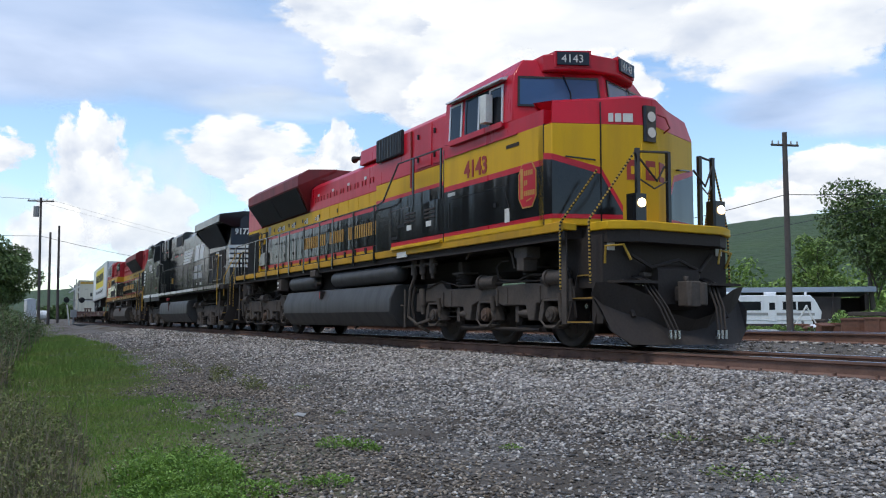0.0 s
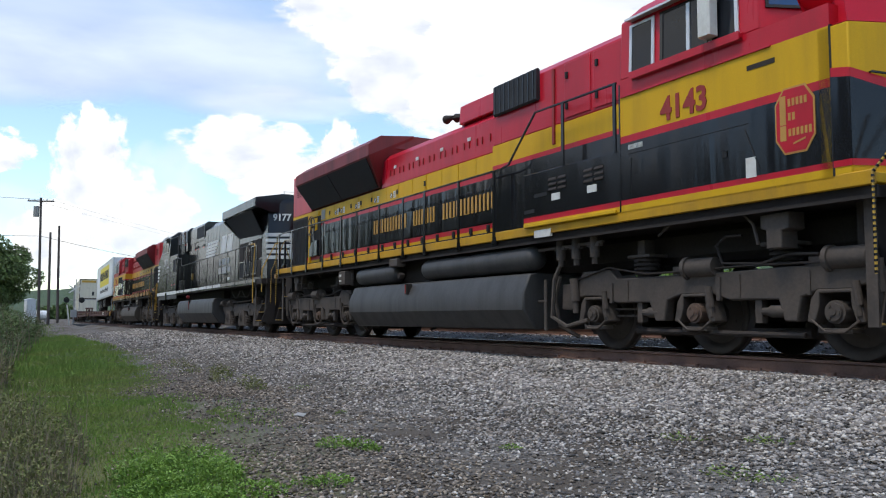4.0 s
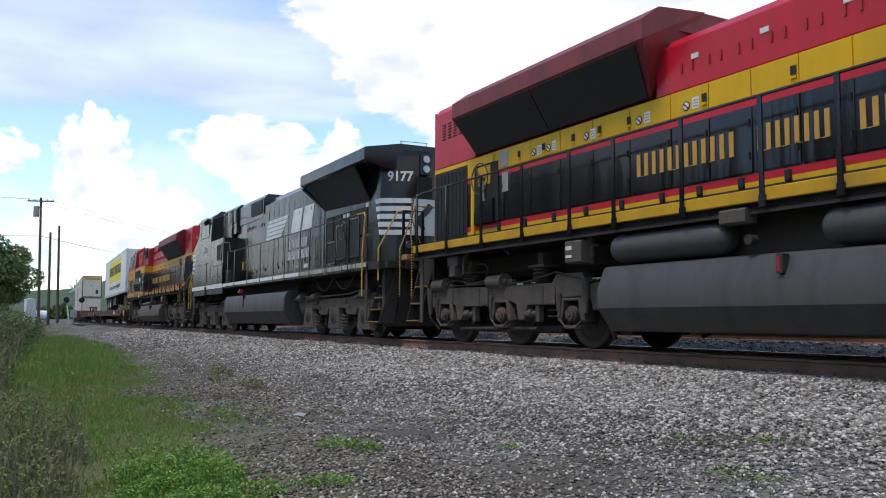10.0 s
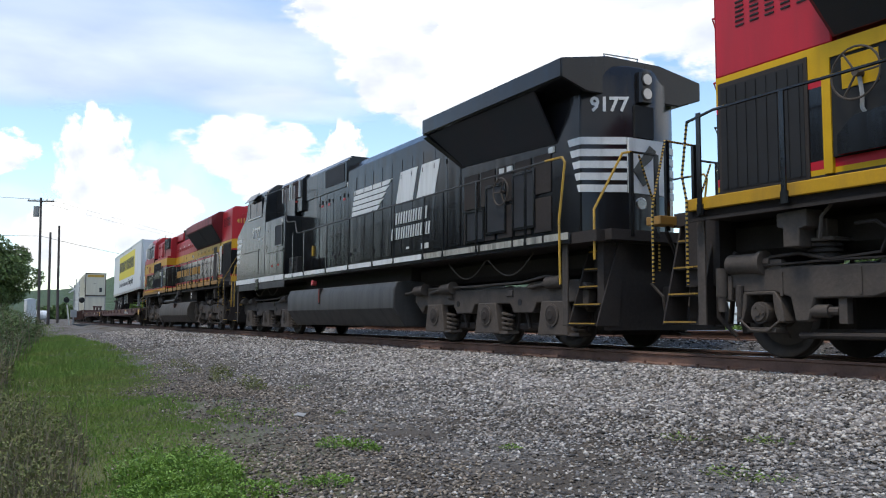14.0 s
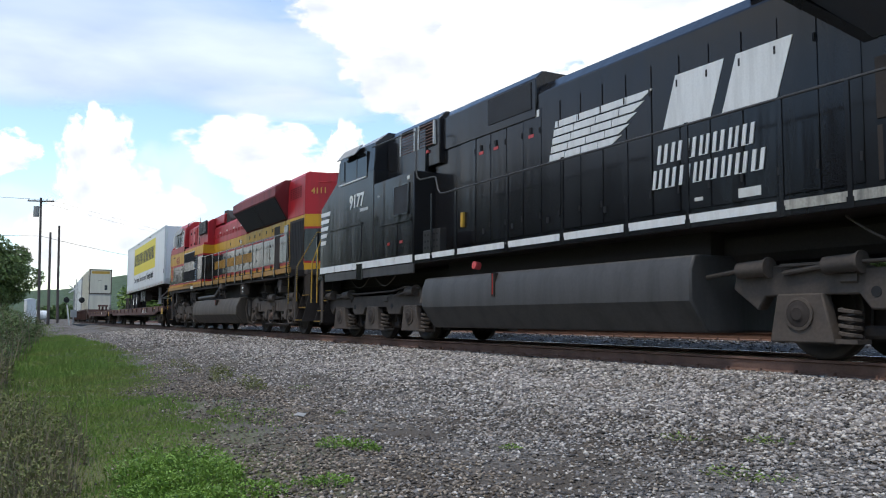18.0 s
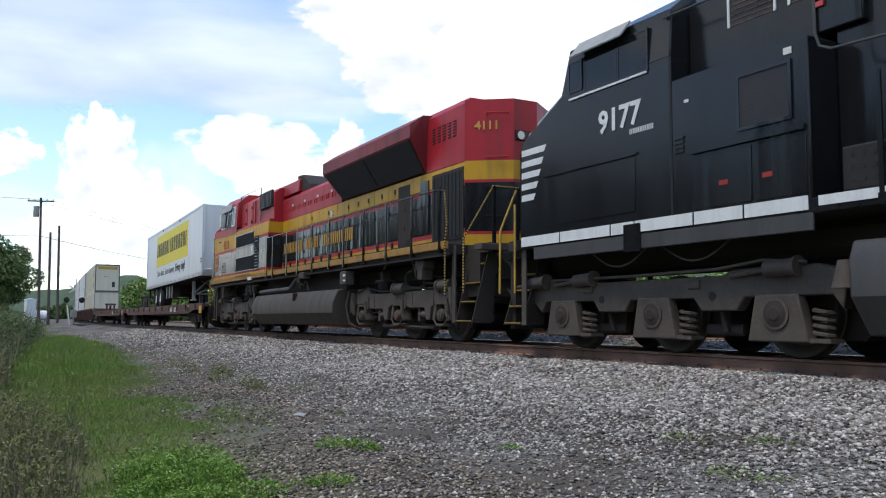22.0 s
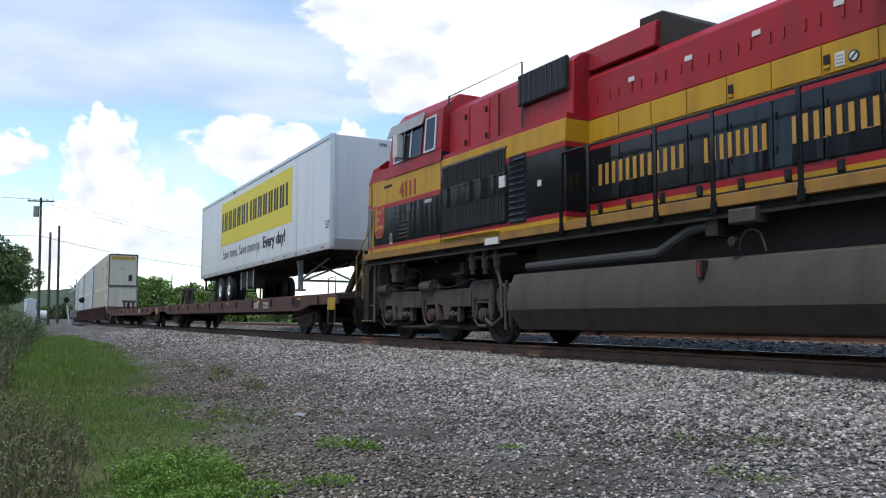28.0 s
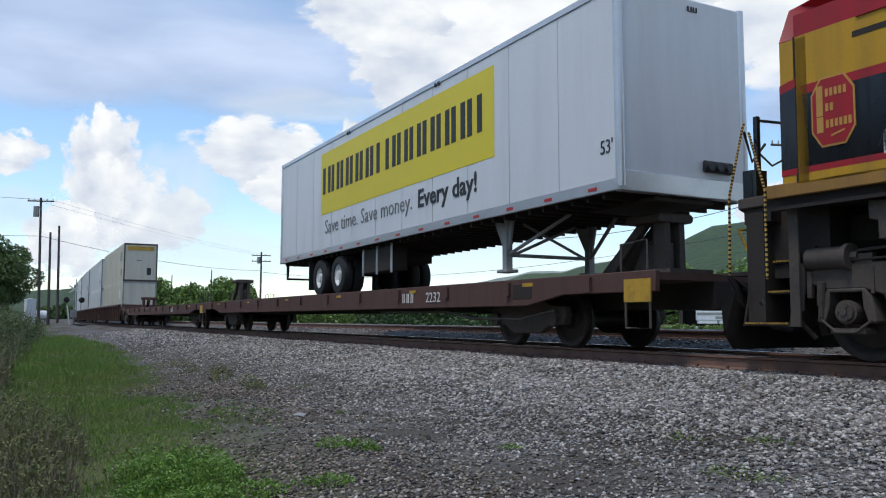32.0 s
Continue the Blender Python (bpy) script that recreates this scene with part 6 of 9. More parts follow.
        part("placard", Shape().box(-4.35, -4.0, sg * H, sg * (H + 0.02), 2.0, 2.12), DECAL, loco, "small white notice plate")
        part("placard", Shape().box(-3.4, -3.25, sg * H, sg * (H + 0.02), 2.05, 2.1), DECAL, loco, "small white notice plate")
        for xx in (0.6, 1.76, 2.3):
            part("red_notice", Shape().box(xx - 0.08, xx + 0.08, sg * (H + 0.012), sg * (H + 0.02), 3.66, 3.72), NOTICE, loco, "small red notice plate")
            part("door_latch", Shape().box(xx - 0.03, xx + 0.03, sg * (H + 0.012), sg * (H + 0.035), 3.74, 3.84), VOID, loco)
        for xx in (-1.4, 0.1, 1.2, 2.2):
            part("door_latch", Shape().box(xx - 0.03, xx + 0.03, sg * (H + 0.012), sg * (H + 0.035), 2.1, 2.2), VOID, loco)
        part("placard", Shape().box(0.35, 0.47, sg * H, sg * (H + 0.02), 4.0, 4.12), DECAL, loco, "small white notice plate")
    ring = [(-7.42 + 0.25 * math.cos(i * 0.2618), -H - 0.12, 2.8 + 0.25 * math.sin(i * 0.2618)) for i in range(25)]
    hb = Shape().tube(ring, 0.016).cyl((-7.42, -H, 2.8), (-7.42, -H - 0.14, 2.8), 0.03, 8)
    for i in range(3):
        hb.cyl((-7.42, -H - 0.12, 2.8), (-7.42 + 0.25 * math.cos(i * 2.094), -H - 0.12, 2.8 + 0.25 * math.sin(i * 2.094)), 0.012, 6)
    part("hand_brake_wheel", hb, GREASE, loco)
    part("roof_box", Shape().extrude([(-0.95, 4.6), (-0.95, 4.72), (-0.88, 4.76), (0.88, 4.76), (0.95, 4.72), (0.95, 4.6)], 0, -4.98, -4.1), SATIN, loco, bevel=0.015)
    part("exhaust_stack", S(-1.35, -0.95, -0.3, 0.3, 4.6, 4.72, c=0.04), DARK, loco)
    for xa, z0, z1 in ((-7.42, 2.05, 3.0), (-8.35, 2.05, 3.1), (-6.65, 1.95, 2.6)):
        rv = part("intake_screen", S(xa, xa + 0.62, -H - 0.03, -H - 0.018, z0 + 0.05, z1 - 0.05), MESH_SCREEN, loco, "brown-black screened intake door")
        part("screen_frame", S(xa - 0.05, xa, -H - 0.045, -H, z0, z1).box(xa + 0.62, xa + 0.67, -H - 0.045, -H, z0, z1).box(xa, xa + 0.62, -H - 0.045, -H, z0, z0 + 0.05).box(xa, xa + 0.62, -H - 0.045, -H, z1 - 0.05, z1), SATIN, rv)
    for xa in (-7.4, -7.66):
        part("placard", S(xa, xa + 0.16, -H - 0.035, -H, 3.14, 3.26), DECAL, loco, "white notice plate by the hand brake")
    part("placard", S(-8.95, -8.8, -H - 0.03, -H, 3.28, 3.38), DECAL, loco, "small white notice plate")
    # dynamic brake box
    bx = part("brake_box", Shape().extrude([(-1.03, 4.0), (-1.04, 4.7), (-0.88, 4.86), (0.88, 4.86), (1.04, 4.7), (1.03, 4.0)], 0, 0.42, 3.84), SATIN, loco, bevel=0.02)
    for sg in (-1, 1):
        part("brake_screen", Shape().loft([[(0.56, sg * 1.05, 4.17), (2.0, sg * 1.05, 4.17), (2.0, sg * 1.055, 4.66), (0.56, sg * 1.055, 4.66)], [(0.56, sg * 1.02, 4.17), (2.0, sg * 1.02, 4.17), (2.0, sg * 1.02, 4.66), (0.56, sg * 1.02, 4.66)]]), MESH_SCREEN, bx, "dark screened opening")
    # equipment behind the cab
    part("alternator_box", Shape().extrude([(-1.1, 3.74), (-1.12, 4.7), (-0.95, 4.88), (0.95, 4.88), (1.12, 4.7), (1.1, 3.74)], 0, 3.84, 6.42), SATIN, loco, bevel=0.02)
    for x0 in (4.02, 4.93):
        v = part("blower_louvre", S(x0, x0 + 0.72, -1.135, -1.1, 4.16, 4.72), VOID, loco, "brown slatted blower louvre")
        for k in range(8):
            z = 4.18 + k * 0.066
            part("slat", Shape().extrude([(-1.13, z), (-1.16, z + 0.01), (-1.13, z + 0.05)], 0, x0 + 0.03, x0 + 0.69), RUST, v)
        for xx in (x0 - 0.01, x0 + 0.7):
            part("edge_strip", S(xx, xx + 0.035, -1.165, -1.1, 4.18, 4.7), FADED, v, "white edge strip")
    for xx in (4.3, 5.2):
        part("red_notice", S(xx, xx + 0.16, -1.14, -1.1, 4.04, 4.1), NOTICE, loco, "small red notice plate")
        part("battery_box", S(3.16, 3.9, -1.46, -1.3, 1.8, 2.29, c=0.02), TANK, loco, "grey box with rows of holes", bevel=0.012)
    hl = Shape()
    for i in range(5):
        for j in range(3):
            hl.cyl((3.27 + i * 0.13, -1.46, 1.92 + j * 0.13), (3.27 + i * 0.13, -1.466, 1.92 + j * 0.13), 0.026, 8)
    tagged(part("box_holes", hl, VOID, loco), "rows of small round holes", kind="stuff")
    part("yellow_tag", S(2.93, 3.03, -1.06, -1.0, 2.3, 2.6), HANDRAIL_Y, loco, "yellow marker plate")
    # cab
    W = 1.5
    base = Shape().extrude([(9.87, 1.62), (9.88, 1.9), (9.83, 3.42), (8.72, 3.98), (6.35, 3.98), (6.35, 1.62)], 1, -W, W)
    part("cab_body", base, SATIN, loco, "glossy black cab and sloping nose", bevel=0.025)
    up = Shape().loft([[(6.35, -W, 3.95), (8.74, -W, 3.95), (8.74, W, 3.95), (6.35, W, 3.95)], [(6.35, -1.46, 4.62), (8.55, -1.46, 4.66), (8.55, 1.46, 4.66), (6.35, 1.46, 4.62)], [(6.4, -1.1, 4.9), (8.45, -1.1, 4.86), (8.45, 1.1, 4.86), (6.4, 1.1, 4.9)]])
    part("cab_upper", up, SATIN, loco, bevel=0.02)
    for sg in (-1, 1):
        for a, b, z0, z1 in ((8.22, 8.5, 3.98, 4.42), (7.42, 8.12, 3.9, 4.42), (6.78, 7.36, 3.9, 4.45)):
            g = part("side_window", Shape().box(a, b, sg * 1.475, sg * 1.508, z0, z1), GLASS, loco, "dark cab side window")
            t = 0.025
            fr = Shape().box(a - t, b + t, sg * 1.475, sg * 1.515, z0 - t, z0).box(a - t, b + t, sg * 1.475, sg * 1.515, z1, z1 + t).box(a - t, a, sg * 1.475, sg * 1.515, z0, z1).box(b, b + t, sg * 1.475, sg * 1.515, z0, z1)
            part("window_frame", fr, BLACK, g)
        part("window_bars", Shape().box(6.78, 8.5, sg * 1.5, sg * 1.53, 3.84, 3.87), FADED, loco)
        part("window_awning", Shape().extrude([(sg * 1.46, 4.68), (sg * 1.66, 4.44), (sg * 1.67, 4.46), (sg * 1.47, 4.71)], 0, 7.14, 8.3), GREY, loco, "grey sun awning tilted out")
        for k in range(5):
            z = 3.18 - k * 0.19
            x0 = 9.13 + k * 0.075
            part("nose_stripe", Shape().extrude([(x0 + 0.06, z), (9.83, z), (9.825, z + 0.105), (x0, z + 0.105)], 1, sg * W, sg * (W + 0.006)), FADED, loco, "white stripe on the nose")
        part("nose_hatch", Shape().box(7.05, 9.15, sg * W, sg * (W + 0.012), 1.95, 2.72), SATIN, loco, bevel=0.008)
        part("hatch_lip", Shape().box(7.0, 9.2, sg * W, sg * (W + 0.03), 2.74, 2.78), SATIN, loco)
        part("nose_seam", Shape().box(6.33, 6.37, sg * (W - 0.01), sg * (W + 0.004), 1.7, 3.95), VOID, loco)
        lv = Shape()
        for k in range(4):
            lv.box(6.12, 6.3, sg * W, sg * (W + 0.02), 2.62 + k * 0.06, 2.65 + k * 0.06)
        part("louvre", lv, BLACK, loco)
        for a, b in zip([4.3, 5.2, 6.0, 7.1, 7.6, 8.8], [5.17, 5.97, 7.07, 7.57, 8.77, 9.84]):
            part("body_stripe", Shape().box(a, b, sg * (W + 0.0), sg * (W + 0.01), 1.66, 1.82), FADED, loco, "faded white stripe along the cab")
        part("side_skirt", Shape().box(4.25, 9.5, sg * 1.46, sg * 1.5, 1.43, 1.66), TANK, loco, bevel=0.01)
    part("nose_rail", Shape().tube([(9.84, -1.3, 3.44), (9.6, -1.3, 3.75), (8.9, -1.3, 4.08)], 0.018), FADED, loco)
    part("jack_pad", S(6.95, 7.3, -1.53, -1.45, 1.4, 1.78, c=0.02), BLACK, loco)
    # cabinet behind the cab
    part("tall_cabinet", S(4.25, 6.34, -W, W, 1.7, 3.62), SATIN, loco, "black equipment cabinet behind the cab", bevel=0.02)
    part("cabinet_top", S(4.4, 6.34, -1.15, 1.15, 3.6, 4.6), SATIN, loco, bevel=0.02)
    sc = part("cabinet_screen", S(4.5, 5.2, -W - 0.015, -W, 2.75, 3.36), MESH_SCREEN, loco, "dark screened opening")
    part("screen_frame", Shape().box(4.46, 5.24, -W - 0.025, -W, 2.71, 2.75).box(4.46, 5.24, -W - 0.025, -W, 3.36, 3.4).box(4.46, 4.5, -W - 0.025, -W, 2.75, 3.36).box(5.2, 5.24, -W - 0.025, -W, 2.75, 3.36), BLACK, sc)
    for a, b in ((4.3, 5.0), (5.05, 5.95)):
        part("cabinet_door", S(a, b, -W - 0.014, -W, 1.85, 2.52), SATIN, loco, bevel=0.008)
    part("cabinet_ledge", S(4.3, 6.0, -W - 0.04, -W, 2.56, 2.62), SATIN, loco)
    for xx in (4.75, 5.4):
        part("red_notice", S(xx, xx + 0.14, -W - 0.02, -W, 2.1, 2.16), DEEPRED, loco, "small red notice plate")
    part("placard", S(4.45, 4.56, -W - 0.012, -W, 3.46, 3.54), DECAL, loco, "small white notice plate")
    part("placard", S(6.02, 6.1, -W - 0.012, -W, 3.26, 3.3), DECAL, loco, "small white notice plate")
    # front end
    part("front_platform", S(9.9, 10.75, -1.3, 1.3, 1.5, 1.66), SATIN, loco, bevel=0.01)
    part("pilot_plate", S(10.4, 10.55, -1.25, 1.25, 0.3, 1.5), DARK, loco)
    part("rear_pilot", S(-10.5, -10.35, -1.25, 1.25, 0.3, 1.62), DARK, loco)
    part("rear_platform", S(-10.75, -9.2, -1.3, 1.3, 1.64, 1.8), DARK, loco)
    coupler(loco, 10.85, 1)
    coupler(loco, -10.85, -1)
    step_stair(loco, 10.0, 10.5, 1.66, [0.4, 0.69, 0.965, 1.24], HANDRAIL_Y, DARK, 1.42, -1)
    step_stair(loco, -10.5, -9.86, 1.8, [0.4, 0.69, 0.965, 1.24, 1.52], HANDRAIL_Y, DARK, 1.42, 1)
    for sg in (-1, 1):
        part("grab_rail", Shape().tube([(-9.78, sg * 1.52, 1.0), (-9.76, sg * 1.52, 2.0), (-9.92, sg * 1.52, 2.9), (-9.85, sg * 1.52, 2.99), (-9.4, sg * 1.52, 3.0)], 0.02), HANDRAIL_Y, loco, "yellow corner grab rail", smooth=True)
        part("grab_rail", Shape().tube([(-10.5, sg * 1.42, 1.35), (-10.5, sg * 1.42, 2.1), (-10.72, sg * 1.05, 2.95), (-10.74, sg * 0.9, 2.98)], 0.02), HANDRAIL_Y, loco, "yellow corner grab rail", smooth=True)
        candy_rail(loco, [(-10.72, sg * 0.35, 1.2), (-10.72, sg * 0.35, 2.0), (-10.74, sg * 0.75, 2.95)])
        for yy in (0.9, 0.4):
            part("railing_post", Shape().box(-10.76, -10.71, sg * yy - 0.03, sg * yy + 0.03, 1.7, 2.98), SATIN, loco)
        part("end_handrail", Shape().tube([(-10.74, sg * 0.9, 2.98), (-10.74, sg * 0.4, 2.98)], 0.018), SATIN, loco)
        part("marker_light", Shape().cyl((-10.76, sg * 0.75, 2.2), (-10.8, sg * 0.75, 2.2), 0.09, 14), CHROME, loco, "round unlit ditch light", smooth=True)
        part("grab_rail", Shape().tube([(10.52, sg * 1.5, 0.9), (10.5, sg * 1.5, 2.0), (10.3, sg * 1.3, 2.7)], 0.02), HANDRAIL_Y, loco, "yellow corner grab rail", smooth=True)
        part("grab_rail", Shape().tube([(10.02, sg * 1.52, 0.9), (10.02, sg * 1.52, 2.4)], 0.018), HANDRAIL_Y, loco, "yellow corner grab rail", smooth=True)
        part("end_air_hose", Shape().tube([(-10.7, sg * 0.5, 1.0), (-10.95, sg * 0.5, 0.8), (-11.0, sg * 0.48, 0.4)], 0.025), DARK, loco, smooth=True)
        for px in (-8.79, -7.19, -5.9, -5.05, -3.6, -2.45, -0.95, 0.63, 2.44, 3.44):
            po = Shape().box(px - 0.028, px + 0.028, sg * 1.5 - 0.012, sg * 1.5 + 0.012, 1.65, 3.0)
            po.box(px - 0.045, px + 0.045, sg * 1.49 - 0.02, sg * 1.49 + 0.02, 1.62, 1.74)
            part("railing_post", po, SATIN, loco)
        part("walkway_handrail", Shape().tube([(-9.5, sg * 1.5, 3.0), (2.9, sg * 1.5, 2.95), (3.08, sg * 1.5, 2.97), (3.17, sg * 1.5, 3.05), (3.27, sg * 1.5, 3.31), (3.36, sg * 1.5, 3.34), (3.96, sg * 1.5, 3.37), (4.1, sg * 1.5, 3.44), (4.15, sg * 1.5, 3.6), (4.16, sg * 1.5, 4.36), (4.22, sg * 1.5, 4.45), (4.37, sg * 1.5, 4.48), (6.45, sg * 1.5, 4.51)], 0.017), TANK, loco, smooth=True)
    # white shapes in place of the company's sign
    y = -H - 0.026
    st = Shape()
    for k in range(5):
        z = 3.14 + k * 0.138
        a = -0.06
        b = 1.66 + k * 0.17
        for j in range(4):
            u, v = a + (b - a) * j / 4, a + (b - a) * (j + 1) / 4
            if j < 3:
                st.extrude([(u + 0.015 + k * 0.04, z), (v - 0.005 + k * 0.04, z), (v + 0.01 + k * 0.04, z + 0.108), (u + 0.03 + k * 0.04, z + 0.108)], 1, y, y + 0.02)
            else:
                st.extrude([(u + 0.015 + k * 0.04, z), (v - 0.1, z), (v + 0.15, z + 0.108), (u + 0.03 + k * 0.04, z + 0.108)], 1, y, y + 0.02)
    part("sign_stripes", st, FADED, loco, "white raked stripes on the hood", flip=1)
    for y0, outline in ((y, [(2.68, 3.13), (3.56, 3.13), (3.82, 3.87), (2.94, 3.87)]), (y, [(3.76, 3.13), (4.62, 3.13), (4.88, 3.87), (4.02, 3.87)])):
        part("sign_block", Shape().extrude(outline, 1, y0, y + 0.02), FADED, loco, "white block in place of a company letter", flip=1)
    for z, c0, cells in ((2.66, 2.55, [0.27, 0.27, 0.26, 0.23, 0.27, 0.22, 0.26]), (2.31, 2.45, [0.25, 0.27, 0.26, 0.23, 0.26, 0.23, 0.26, 0.27])):
        bars("company_lettering", cells, 0.27, c0, z, y, FADED, loco, "white bars where the company name stands", 0.3, 0.15)
    lettering("road_number", "9177", 0.46, near_side(-7.82, -W - 0.008, 3.19), FADED, loco, 0.98, bold=0.012, label="white road number 9177")
    bars("builder_mark", [0.07] * 7, 0.075, -7.15, 3.05, -W - 0.004, FADED, loco, "small pale bars of a builder's mark", 0.3)
    # tank
    pr = [(-1.25, 1.3), (-1.42, 1.29), (-1.5, 1.1), (-1.5, 0.7), (-1.2, 0.29), (1.2, 0.29), (1.5, 0.7), (1.5, 1.1), (1.42, 1.29), (1.25, 1.3)]
    part("fuel_tank", Shape().extrude(pr, 0, -3.62, 3.85), TANK, loco, "dusty grey fuel tank", bevel=0.03)
    part("tank_saddle", S(-3.5, 3.6, -1.0, 1.0, 1.25, 1.65), DARK, loco)
    part("fuel_gauge", S(1.03, 1.13, -1.52, -1.35, 0.86, 1.28), DARK, loco)
    part("gauge_strip", S(1.065, 1.095, -1.527, -1.4, 0.9, 1.26), DEEPRED, loco, "thin red gauge strip")
    part("filler_cap", Shape().cyl((1.81, -1.35, 1.44), (1.81, -1.47, 1.46), 0.075, 12), NOTICE, loco)
    part("bell", Shape().cyl((4.02, -1.3, 1.1), (4.02, -1.3, 0.8), 0.08, 14, 0.15), GREASE, loco, smooth=True)
    plain_truck(loco, 7.08, 1)
    plain_truck(loco, -7.05, -1)
    return loco


# ---- the train, first vehicle first ----
FLIP = 1
lead = red_locomotive("locomotive", "red, yellow and black diesel locomotive leading, lit ditch lights", "4143", "tanks")
TRAIN.append((lead, -20.25, Matrix()))
FLIP = -1
second = black_locomotive()
TRAIN.append((second, -42.7, Matrix()))
third = red_locomotive("locomotive", "red, yellow and black diesel locomotive running long hood first", "4111", "vents")
TRAIN.append((third, -65.11, Matrix()))
FLIP = 1


# ---- freight cars ----
SILVER = material("trailer_sheet", (0.66, 0.67, 0.68), 0.42, vary=0.05, grain=30, coarse=0.7, bump=0.03, dirt=(0.46, 0.46, 0.46), dirt_amount=0.35, streak=True)
ALU = material("aluminium_trim", (0.55, 0.56, 0.57), 0.35, metal=0.7, vary=0.1, grain=30, coarse=2, bump=0.05)
SIGNYELLOW = material("yellow_sign_panel", (0.72, 0.58, 0.02), 0.5, vary=0.05, grain=30, coarse=1.5, bump=0.02, dirt=(0.6, 0.5, 0.1), dirt_amount=0.3)
SIGNDARK = material("dark_sign_print", (0.02, 0.022, 0.025), 0.55, vary=0.1, bump=0.0)
SIGNGREY = material("grey_sign_print", (0.16, 0.165, 0.17), 0.55, vary=0.1, bump=0.0)
REFLECT = material("red_reflector", (0.45, 0.03, 0.03), 0.3, bump=0.0)
CREAM = material("cream_container_paint", (0.60, 0.56, 0.45), 0.55, vary=0.08, grain=25, coarse=0.7, bump=0.04, dirt=(0.36, 0.33, 0.28), dirt_amount=0.5, streak=True)
PALE = material("white_container_paint", (0.68, 0.68, 0.66), 0.55, vary=0.08, grain=25, coarse=0.7, bump=0.04, dirt=(0.42, 0.4, 0.37), dirt_amount=0.5, streak=True)
GREENBOX = material("green_container_paint", (0.03, 0.10, 0.08), 0.6, vary=0.12, grain=25, coarse=0.8, bump=0.05, dirt=(0.05, 0.08, 0.07), dirt_amount=0.5, streak=True)


def freight_truck(car, xc, big=False):
    """Two-axle freight truck."""
    s = Shape()
    prof = [(-1.15, 0.55), (-1.1, 0.68), (-0.72, 0.7), (-0.45, 0.82), (0.45, 0.82), (0.72, 0.7), (1.1, 0.68), (1.15, 0.55), (1.08, 0.38), (0.68, 0.36), (0.4, 0.22), (-0.4, 0.22), (-0.68, 0.36), (-1.08, 0.38)]
    for sg in (-1, 1):
        s.extrude([(xc + a, b) for a, b in prof], 1, sg * 0.94, sg * 1.08)
    s.box(xc - 0.2, xc + 0.2, -0.95, 0.95, 0.42, 0.72)
    truck = part("truck_frame", s, GREASE, car, "grimy cast steel two-axle truck", bevel=0.02)
    for a in (-0.88, 0.88):
        wheelset(WHEEL_SMALL, 0.457, xc + a, truck)
        for sg in (-1, 1):
            part("bearing_cap", Shape().cyl((xc + a, sg * 1.06, 0.46), (xc + a, sg * 1.16, 0.46), 0.11, 14), GREASE, truck, smooth=True)
    for sg in (-1, 1):
        k = Shape()
        for d in (-0.17, 0.0, 0.17):
            coil(k, xc + d, sg * 1.0, 0.26, 0.46, 0.06, 0.015, 3)
        part("spring_group", k, GREASE, truck)


